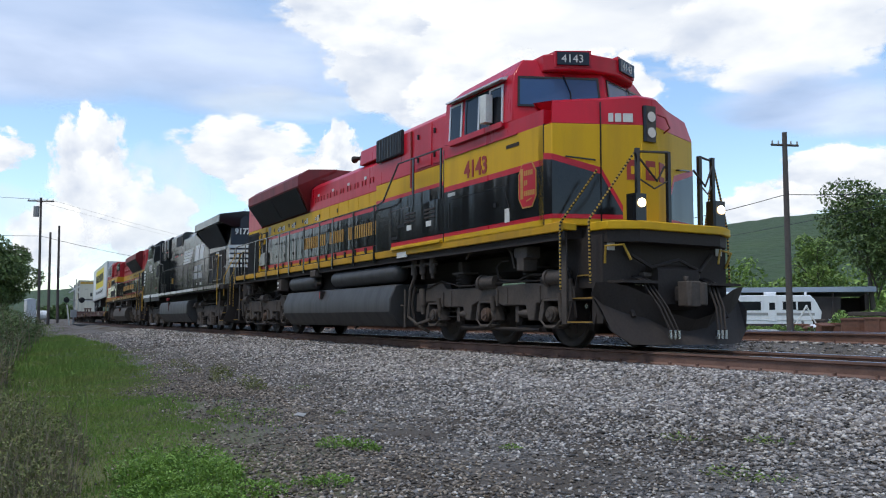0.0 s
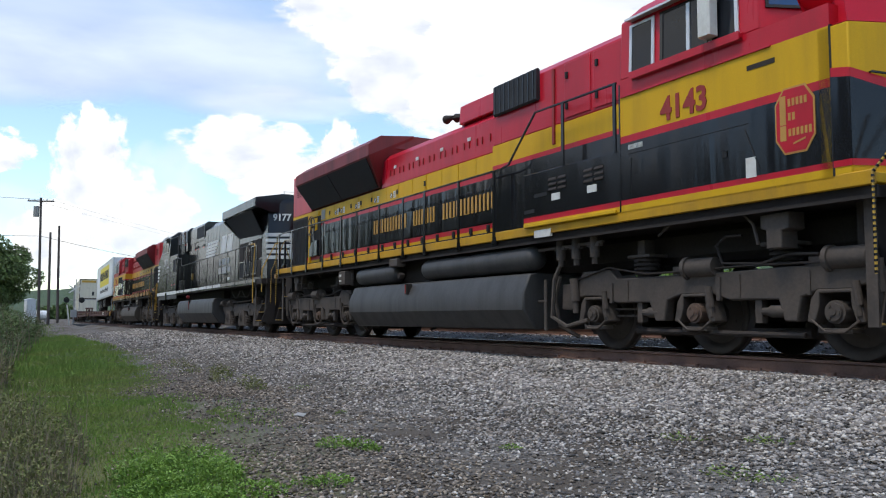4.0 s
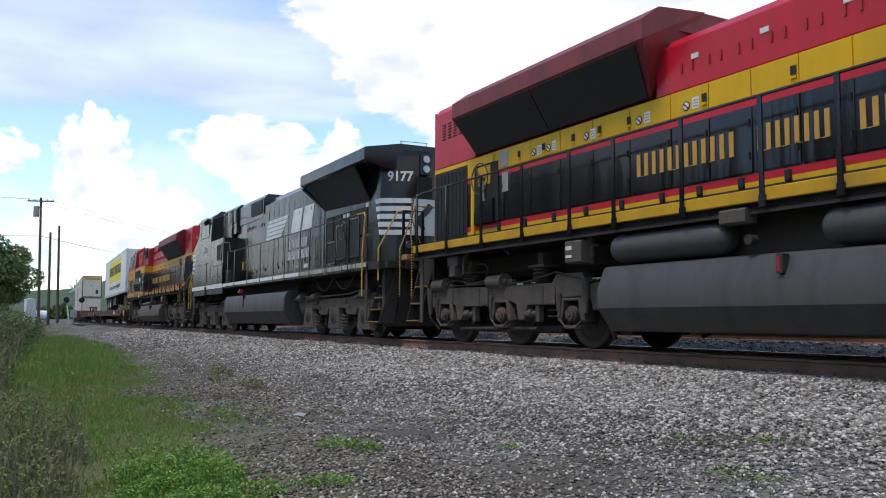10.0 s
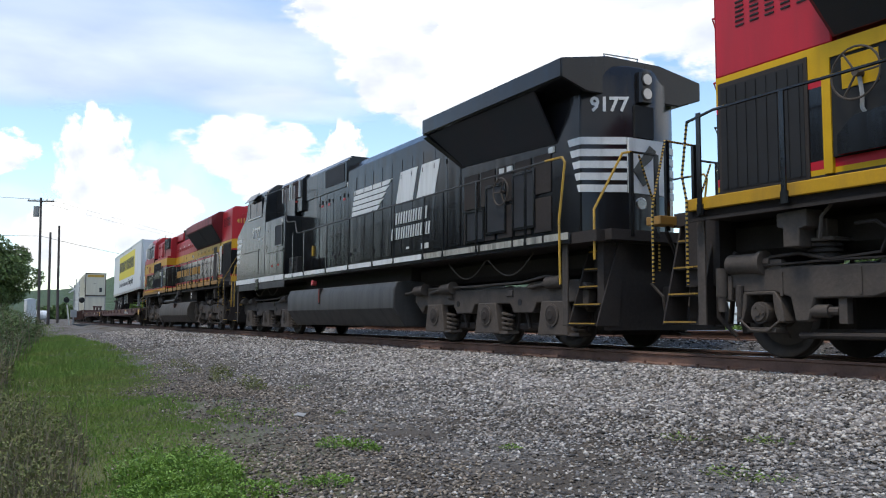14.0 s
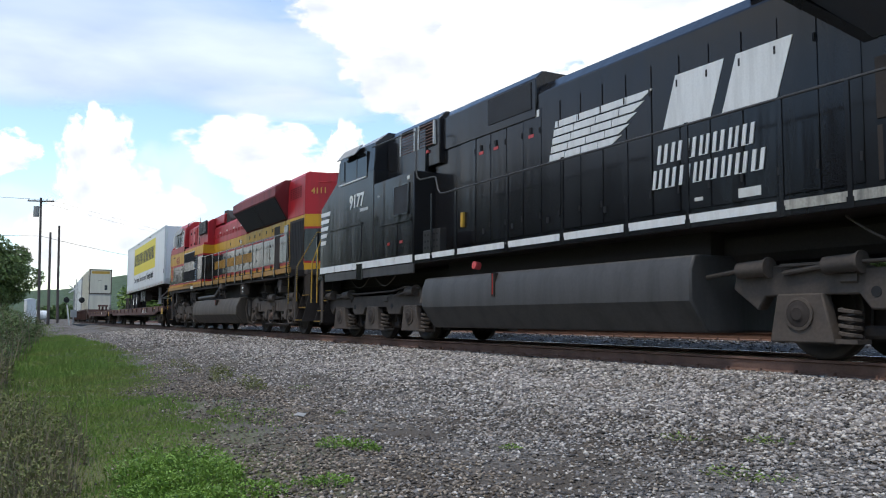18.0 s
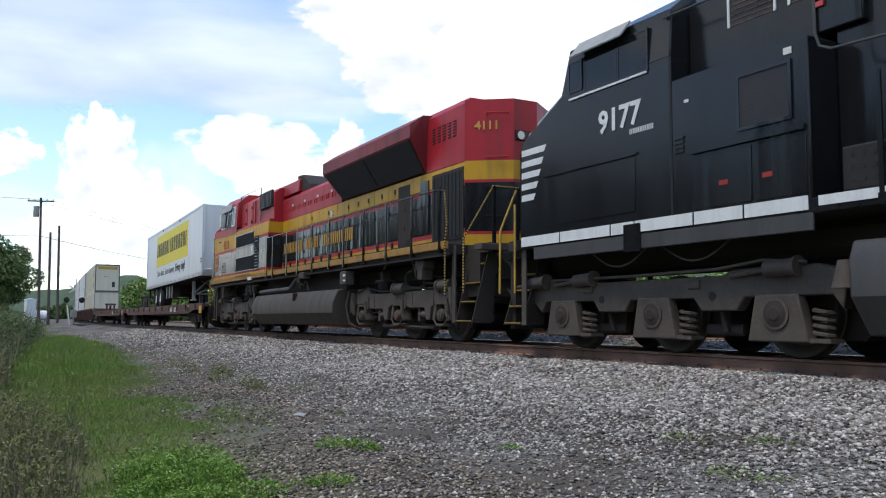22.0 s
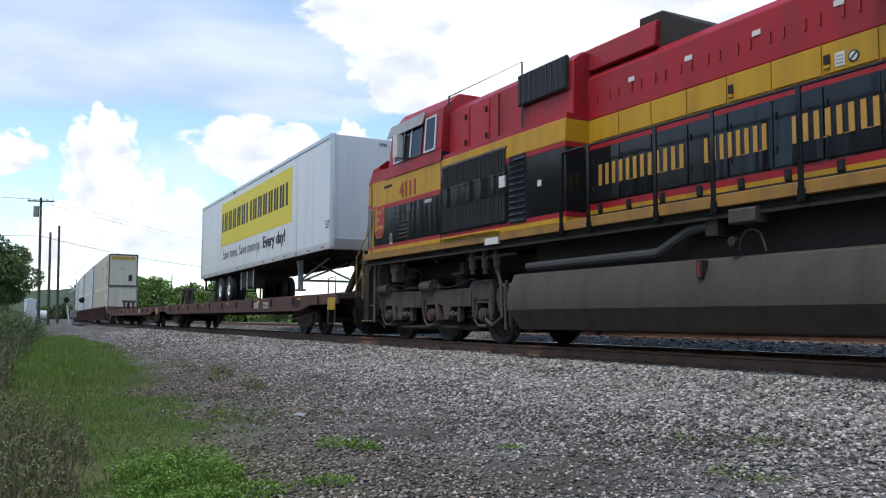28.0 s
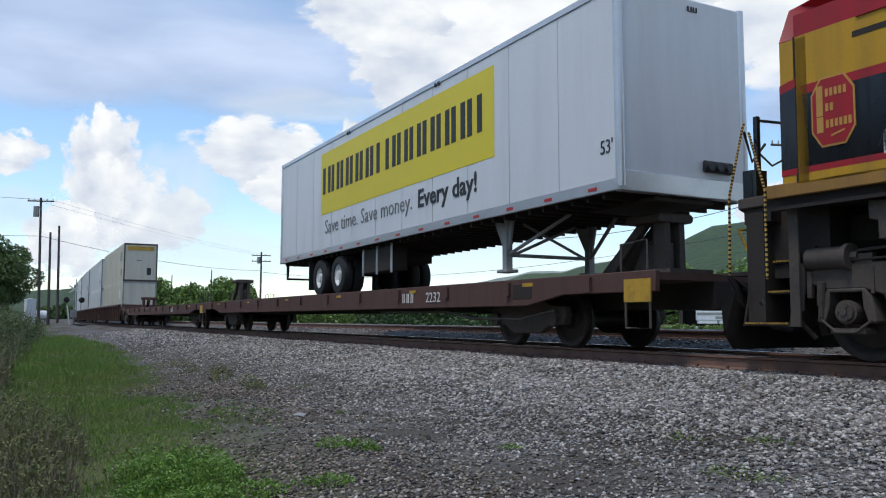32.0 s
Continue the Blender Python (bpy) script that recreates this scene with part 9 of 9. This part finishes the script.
def stone_material(name, tones, gain):
    """Broken stone; each piece takes one of several tones."""
    m = material(name, (0.3, 0.28, 0.26), 0.88, vary=0.3, grain=70, coarse=0.6, bump=0.25, dirt=(0.2, 0.18, 0.155), dirt_amount=0.5)
    t, l = m.node_tree.nodes, m.node_tree.links
    bs = t["Principled BSDF"]
    old = bs.inputs["Base Color"].links[0].from_socket
    g, cr, mx = t.new("ShaderNodeNewGeometry"), t.new("ShaderNodeValToRGB"), t.new("ShaderNodeMix")
    cr.color_ramp.interpolation = "CONSTANT"
    while len(cr.color_ramp.elements) < len(tones):
        cr.color_ramp.elements.new(0.5)
    for k, c in enumerate(tones):
        cr.color_ramp.elements[k].position = k / len(tones)
        cr.color_ramp.elements[k].color = tuple((v / 0.26) ** 1.25 * 0.26 * gain * w for v, w in zip(c, (3.22, 3.25, 3.27))) + (1,)
    mx.data_type, mx.blend_type = "RGBA", "MULTIPLY"
    mx.inputs["Factor"].default_value = 1.0
    l.new(g.outputs["Random Per Island"], cr.inputs["Fac"])
    l.new(old, mx.inputs["A"])
    l.new(cr.outputs["Color"], mx.inputs["B"])
    l.new(mx.outputs["Result"], bs.inputs["Base Color"])
    return m


TONES = [(0.27, 0.265, 0.262), (0.10, 0.098, 0.098), (0.36, 0.355, 0.35), (0.19, 0.175, 0.16), (0.25, 0.24, 0.237), (0.52, 0.515, 0.505), (0.14, 0.138, 0.142), (0.29, 0.27, 0.25),
         (0.21, 0.208, 0.213), (0.42, 0.41, 0.4), (0.11, 0.1, 0.092), (0.32, 0.317, 0.32)]
STONE = stone_material("crushed_limestone", TONES, 1.0)
# browner stain, with the shade on the left verge put into the tones
DIM_STONE = stone_material("stained_and_shaded_stone", [(a * 0.84, b * 0.78, c * 0.7) for a, b, c in TONES], 0.86)


def grass_edge(x):
    """Distance from the track at which the verge begins, by place along it."""
    return np.interp(x, [-70, -58, -45, -30, -23, -17.5, -14.5, -11.6, -8.8, -7.0, -4.0, 10], [-5.8, -5.8, -5.0, -5.3, -5.6, -6.4, -7.3, -7.2, -7.5, -7.9, -8.8, -10])


def patch(x, y):
    """Noise for bare, earthy places."""
    return noise.noise((x * 0.55, y * 0.8, 7)) + 0.5 * noise.noise((x * 1.7, y * 2.1, 3))


rng = np.random.default_rng(2)
P, Z, PD, ZD = [], [], [], []
zones = [(-2.5, 6, 160, 0.026), (-9, -2.5, 1150, 0.0255), (-16, -9, 800, 0.028), (-28, -16, 330, 0.03), (-55, -28, 100, 0.042)]
for x0, x1, dens, size in zones:
    count = int((x1 - x0) * 8.2 * dens)
    for x, u, s in zip(rng.uniform(x0, x1, count), rng.uniform(-8.6, -0.84, count), rng.uniform(0.6, 1.35, count)):
        y = u + K_CURVE * x * x / 2
        e = grass_edge(x)
        if u < e + 0.5 * noise.noise((x, y, 0)):
            if rng.random() < 0.93:
                continue
        clean = smooth(-5.2, -2.6, u)          # clean new ballast near the rails, thinner and smaller towards the verge
        p = patch(x, y)
        if u < e + 1.6 and -17 < x < -7 and rng.random() < 0.5 * smooth(e + 1.6, e + 0.4, u):      # bare soil along the verge
            continue
        if rng.random() > 0.7 + 0.3 * clean - (0.8 * max(0, p + 0.05) * (1 - clean)):
            continue
        sc = size * s * (0.72 + 0.4 * clean)
        if u > -1.6 and rng.random() < 0.35 and u > -1.2:
            continue
        # stones towards the verge take the stained, shade-darkened tones
        grimy = u + 1.1 * noise.noise((x * 0.5, y * 0.7, 21)) + 0.5 * rng.normal() < -5.3 - 0.25 * (x + 9) * (x > -9)
        (PD if grimy else P).append((x, y, ground_z(x, y) + sc * 0.25))
        (ZD if grimy else Z).append(sc)
tagged(new("ballast_stones", stone_mesh("ballast_stones", np.array(P), np.array(Z), 3, STONE)), "grey crushed stone ballast beside the rails", "gravel", kind="stuff")
tagged(new("trodden_stones", stone_mesh("trodden_stones", np.array(PD), np.array(ZD), 6, DIM_STONE)), "brown-grey stones by the verge, earth-stained and darkened for shade", "gravel", kind="stuff")
P, Z = [], []
for x, u in zip(rng.uniform(-45, -3, 26000), rng.uniform(-0.65, 7.5, 26000)):
    if x < -22 and rng.random() < 0.6 or abs(abs(u) - 0.755) < 0.09 or abs(u - 3.52) < 0.09 or abs(u - 5.03) < 0.09:
        continue
    y = u + K_CURVE * x * x / 2
    s = 0.034 * rng.uniform(0.6, 1.3)
    P.append((x, y, ground_z(x, y) + s * 0.25))
    Z.append(s)
tagged(new("ballast_stones", stone_mesh("ballast_stones", np.array(P), np.array(Z), 4, STONE)), "grey crushed stone between the rails and tracks", "gravel", kind="stuff")


def blades(name, roots, heights, widths, mat, seed, bend=0.5):
    """Grass blades of two quads each."""
    rng = np.random.default_rng(seed)
    n = len(roots)
    a = rng.uniform(0, 6.283, n)
    side = np.stack([np.cos(a), np.sin(a), np.zeros(n)], 1) * widths[:, None]
    b = rng.uniform(0, 6.283, n)
    tip = np.stack([np.cos(b), np.sin(b), np.zeros(n)], 1) * (heights * bend * rng.uniform(0.2, 1.0, n))[:, None]
    up = np.array([0, 0, 1.0]) * heights[:, None]
    v = np.stack([roots - side, roots + side, roots + tip * 0.3 + up * 0.6 + side * 0.8, roots + tip * 0.3 + up * 0.6 - side * 0.8, roots + tip + up], 1).reshape(-1, 3)
    m = bpy.data.meshes.new(name)
    m.vertices.add(n * 5)
    m.vertices.foreach_set("co", v.ravel())
    o = np.arange(n)[:, None] * 5
    loops = np.concatenate([o + np.array([0, 1, 2, 3]), o + np.array([3, 2, 4])], 1)
    m.loops.add(loops.size)
    m.loops.foreach_set("vertex_index", loops.ravel())
    st = (np.arange(n)[:, None] * 7 + np.array([0, 4])).ravel()
    m.polygons.add(2 * n)
    m.polygons.foreach_set("loop_start", st)
    m.update(calc_edges=True)
    m.materials.append(mat)
    return m


GRASS = material("verge_grass", (0.135, 0.225, 0.036), 0.75, vary=0.2, grain=4, coarse=0.5, bump=0.0, dirt=(0.2, 0.195, 0.058), dirt_amount=0.75, island=0.18)
WEED = material("bright_weed_leaf", (0.14, 0.25, 0.03), 0.6, vary=0.3, grain=6, coarse=2, bump=0.0, dirt=(0.1, 0.19, 0.035), dirt_amount=0.5, island=0.3)
DULLWEED = material("dull_weed_leaf", (0.135, 0.15, 0.042), 0.7, vary=0.3, grain=6, coarse=2, bump=0.0, dirt=(0.14, 0.12, 0.07), dirt_amount=0.6, island=0.35)
DRY = material("dry_stalks", (0.19, 0.155, 0.105), 0.9, vary=0.3, grain=6, coarse=2, bump=0.0, island=0.35)
G, H_, W_ = [], [], []
for x0, x1, count in ((-3, 6, 20000), (-9, -3, 40000), (-16, -9, 50000), (-30, -16, 34000), (-75, -30, 24000)):
    for x, u in zip(rng.uniform(x0, x1, count), rng.uniform(-14, -4.6, count)):
        y = u + K_CURVE * x * x / 2
        if u > grass_edge(x) + 0.7 * noise.noise((x * 0.8, y * 0.8, 2)) + 0.3 * rng.normal() or patch(x * 1.3, y * 1.3) > 0.55:
            continue
        if u < -8.9 and x > -7.5 and rng.random() < 0.5:
            continue
        tall = 0.5 + 1.2 * max(0, noise.noise((x * 0.4, y * 0.4, 11))) + 1.6 * smooth(-8.9, -10.5, u) * (x < -7.5)
        G.append((x, y, ground_z(x, y)))
        H_.append(0.055 * tall * rng.uniform(0.5, 1.3) * (1 + 0.6 * smooth(-20, -50, x)))
        W_.append(0.0035 if x > -12 else 0.006 if x > -30 else 0.012)
for x, u in zip(rng.uniform(-24, -4.2, 150000), rng.uniform(-11, -6.2, 150000)):      # trodden short lawn
    y = u + K_CURVE * x * x / 2
    if x < -14 and rng.random() < 0.45 or u > grass_edge(x) - 0.1 + 0.6 * noise.noise((x * 0.8, y * 0.8, 2)) + 0.3 * rng.normal() or patch(x * 1.1, y * 1.1) > 0.42:
        continue
    G.append((x, y, ground_z(x, y)))
    H_.append(0.026 * rng.uniform(0.4, 1.4))
    W_.append(0.0045 if x > -12 else 0.007)
for x, u in zip(rng.uniform(-52, -16, 40000), rng.uniform(-9.2, -5.2, 40000)):          # ranker grass further along
    y = u + K_CURVE * x * x / 2
    if u > grass_edge(x) - 0.3 + 0.9 * noise.noise((x * 0.5, y * 0.8, 2)) + 0.25 * rng.normal():
        continue
    G.append((x, y, ground_z(x, y)))
    H_.append((0.05 + 0.1 * max(0, noise.noise((x * 0.35, y * 0.9, 4)) + 0.3)) * rng.uniform(0.4, 1.5))
    W_.append(0.006 if x > -30 else 0.011)
for x, u in zip(rng.normal(-10.6, 1.0, 5000), rng.normal(-7.0, 0.4, 5000)):                # thin fringe over the bare soil
    y = u + K_CURVE * x * x / 2
    if u < -6.1 and noise.noise((x * 1.5, y * 2.5, 6)) > -0.05:
        G.append((x, y, ground_z(x, y)))
        H_.append(0.03 * rng.uniform(0.4, 1.4))
        W_.append(0.0045)
tagged(new("verge_grass", blades("verge_grass", np.array(G), np.array(H_), np.array(W_), GRASS, 5)), "short green verge grass beside the gravel", "grass", kind="stuff")


def weed_clump(at, r, h, count, size, mat, label, seed, name="weed_clump"):
    """Leafy weeds: stems with pointed leaves."""
    w = thing(name, label, "weed", "weeds in the gravel")
    w.matrix_basis = Matrix.Translation(at)
    rng = np.random.default_rng(seed)
    a, q = rng.uniform(0, 6.283, count), np.sqrt(rng.uniform(0, 1, count)) * r
    hh = h * (1 - 0.55 * (q / r) ** 2) * rng.uniform(0.15, 1.05, count)
    p = np.stack([q * np.cos(a), q * np.sin(a), hh], 1)
    d = np.stack([np.cos(a + rng.normal(0, 1, count)), np.sin(a + rng.normal(0, 1, count)), rng.uniform(-0.3, 0.9, count)], 1)
    d /= np.linalg.norm(d, axis=1)[:, None]
    s = np.cross(d, rng.normal(size=(count, 3)))
    s /= np.linalg.norm(s, axis=1)[:, None]
    L = (size * rng.uniform(0.5, 1.3, count))[:, None]
    v = np.stack([p, p + d * L * 0.45 + s * L * 0.2, p + d * L, p + d * L * 0.45 - s * L * 0.2], 1).reshape(-1, 3)
    m = bpy.data.meshes.new("leaves")
    m.from_pydata(v.tolist(), [], (np.arange(count)[:, None] * 4 + np.arange(4)).tolist())
    m.materials.append(mat)
    lv = tagged(new("leaves", m), kind="stuff")
    lv.parent = w
    k = min(count // 12, 70)
    st = blades("stem", np.stack([q[:k] * np.cos(a[:k]), q[:k] * np.sin(a[:k]), np.full(k, -0.02)], 1), hh[:k] * 1.15 + 0.03, np.full(k, 0.0035), mat, seed + 1, 0.45)
    s_ = tagged(new("stem", st), kind="stuff")
    s_.parent = w


def on_ground(x, u):
    y = u + K_CURVE * x * x / 2
    return Vector((x, y, ground_z(x, y)))


k = 0
rw = random.Random(31)
for i in range(40):
    x, u = rw.uniform(-7.7, -5.0), rw.uniform(-8.45, -7.4)
    if (x + 6.35) ** 2 / 0.8 + (u + 7.95) ** 2 / 0.16 > 1:
        continue
    weed_clump(on_ground(x, u), rw.uniform(0.14, 0.3), rw.choice((0.07, 0.12, 0.18, 0.3)) * rw.uniform(0.8, 1.2), 900, rw.uniform(0.02, 0.036), WEED, "bright green leafy weed at the gravel edge", 40 + k)
    k += 1
for x, u, r, h, n in ((-6.95, -6.6, 0.16, 0.1, 120), (-6.75, -6.45, 0.12, 0.09, 90), (-6.6, -6.4, 0.08, 0.06, 50), (-5.6, -7.15, 0.14, 0.08, 90), (-5.75, -7.3, 0.1, 0.06, 50),
                      (-17.6, -5.6, 0.2, 0.2, 40), (-16.6, -5.3, 0.2, 0.22, 45), (-15.6, -5.45, 0.22, 0.26, 60), (-14.7, -5.7, 0.2, 0.24, 50), (-13.6, -5.5, 0.2, 0.22, 55), (-12.8, -5.62, 0.16, 0.2, 40), (-19.4, -5.5, 0.22, 0.22, 40),
                      (-9.3, -5.6, 0.08, 0.04, 22), (-5.97, -5.4, 0.08, 0.05, 30), (-5.15, -4.2, 0.24, 0.02, 60), (-3.95, -4.85, 0.3, 0.025, 80), (-4.5, -3.95, 0.2, 0.02, 50), (-12.4, -4.95, 0.3, 0.03, 40), (-10.2, -6.3, 0.2, 0.04, 40)):
    weed_clump(on_ground(x, u), r, h, n * 3, 0.03 if h < 0.18 else 0.05, WEED if 0.05 < h < 0.18 else GRASS if h < 0.06 else DULLWEED, "small green weed growing through gravel", 60 + k)
    k += 1
for x, u, r, h, n in ((-6.6, -9.0, 0.3, 0.28, 300), (-7.2, -9.05, 0.35, 0.35, 350), (-6.1, -8.95, 0.2, 0.2, 200), (-8.6, -9.1, 0.6, 0.5, 700), (-9.6, -9.5, 0.7, 0.55, 800), (-8.0, -8.85, 0.35, 0.35, 400), (-11.5, -9.6, 0.7, 0.5, 700), (-13.5, -9.9, 0.8, 0.6, 700), (-16, -9.8, 0.9, 0.7, 800), (-20, -9.9, 1.1, 0.9, 900),
                      (-26, -9.8, 1.4, 1.2, 1100), (-33, -9.8, 1.8, 1.5, 1300), (-42, -9.6, 2.2, 1.7, 1500), (-52, -9.3, 2.5, 1.7, 1500)):
    p = on_ground(x, u)
    weed_clump(p, r, h, n * (3 if x > -30 else 6), 0.035 if x > -15 else 0.07 if x > -30 else 0.1, DULLWEED if x > -18 else LEAF_MID, "rank dull green weeds at the verge", 90 + k, "weed_stand")
    m = blades("dry_grass", np.array([(p.x + r * random.uniform(-1, 1), p.y + r * random.uniform(-1, 1), p.z) for _ in range(130)]), np.array([h * random.uniform(0.5, 1.3) for _ in range(130)]), np.full(130, 0.003 if x > -15 else 0.008), DRY, 95 + k, 0.6)
    tagged(new("dry_grass", m), "dry brown stalks among rank weeds", "grass", kind="stuff")
    k += 1
litter = thing("litter", "scrap of white paper lying on gravel", "litter")
litter.matrix_basis = Matrix.Translation(on_ground(-9.39, -6.08) + Vector((0, 0, 0.03))) @ pose(0, 0, 0, 12, 6, 40) @ Matrix.Scale(0.45, 4)
part("sheet", Shape().loft([[(-0.14, -0.09, 0.0), (0.0, -0.1, 0.03), (0.15, -0.08, 0.01), (0.14, 0.08, 0.04), (0.0, 0.1, 0.0), (-0.13, 0.09, 0.03)], [(-0.14, -0.09, 0.006), (0.0, -0.1, 0.036), (0.15, -0.08, 0.016), (0.14, 0.08, 0.046), (0.0, 0.1, 0.006), (-0.13, 0.09, 0.036)]]), GREY, litter)

# sleepers and spikes
me_t = Shape().box(-0.115, 0.115, -1.28, 1.28, -0.36, -0.192, 0.015).mesh("sleeper", False, 1)
me_t.materials.append(TIE)
for row, (u, z) in enumerate(((0.0, 0.0), (4.275, 0.26))):
    bed = tagged(new("track_bed_timber"), "dark creosoted timber sleepers under the rails", "sleepers", kind="structure")
    for i in range(110):
        d = -2 - i * 0.52
        p = on_track(d, u, z)
        again("sleeper", me_t, bed, pose(p.x, p.y, z, 0, 0, math.degrees(d * K_CURVE)))
me_s = Shape().box(-0.09, 0.09, -0.16, 0.16, -0.192, -0.176).box(-0.03, -0.005, -0.13, -0.085, -0.176, -0.14).box(0.01, 0.035, 0.085, 0.13, -0.176, -0.14).mesh("tie_plate", False, 1)
me_s.materials.append(RAILRUST)
plates = tagged(new("tie_plates"), "rusty tie plates with spikes under the rails", "tie plates", kind="structure")
for i in range(70):
    d = -2 - i * 0.52
    for u, z in ((-0.755, 0.0), (0.755, 0.0), (3.52, 0.26)):
        p = on_track(d, u, z)
        again("tie_plate", me_s, plates, pose(p.x, p.y, z + 0.006, 0, 0, math.degrees(d * K_CURVE)))


# ---- what moves ----
def motions():
    for ob, centre, seat in TRAIN:
        walk(ob, [(t, track_pose(centre + run(t)) @ seat) for t in range(33)])
    steps = [i * 0.25 for i in range(129)]
    for ob, (x, y, z), r in WHEELS:
        walk(ob, [(t, Matrix.Translation((x, y, z)) @ Matrix.Rotation(run(t) / r, 4, "Y")) for t in steps])

    for ob, az, el, far in CLOUDS:
        drift = 0.055 if el > 13 else 0.026
        walk(ob, [(t, cloud_pose(az + drift * t, el, far)) for t in (0, 8, 16, 24, 32)])


motions()
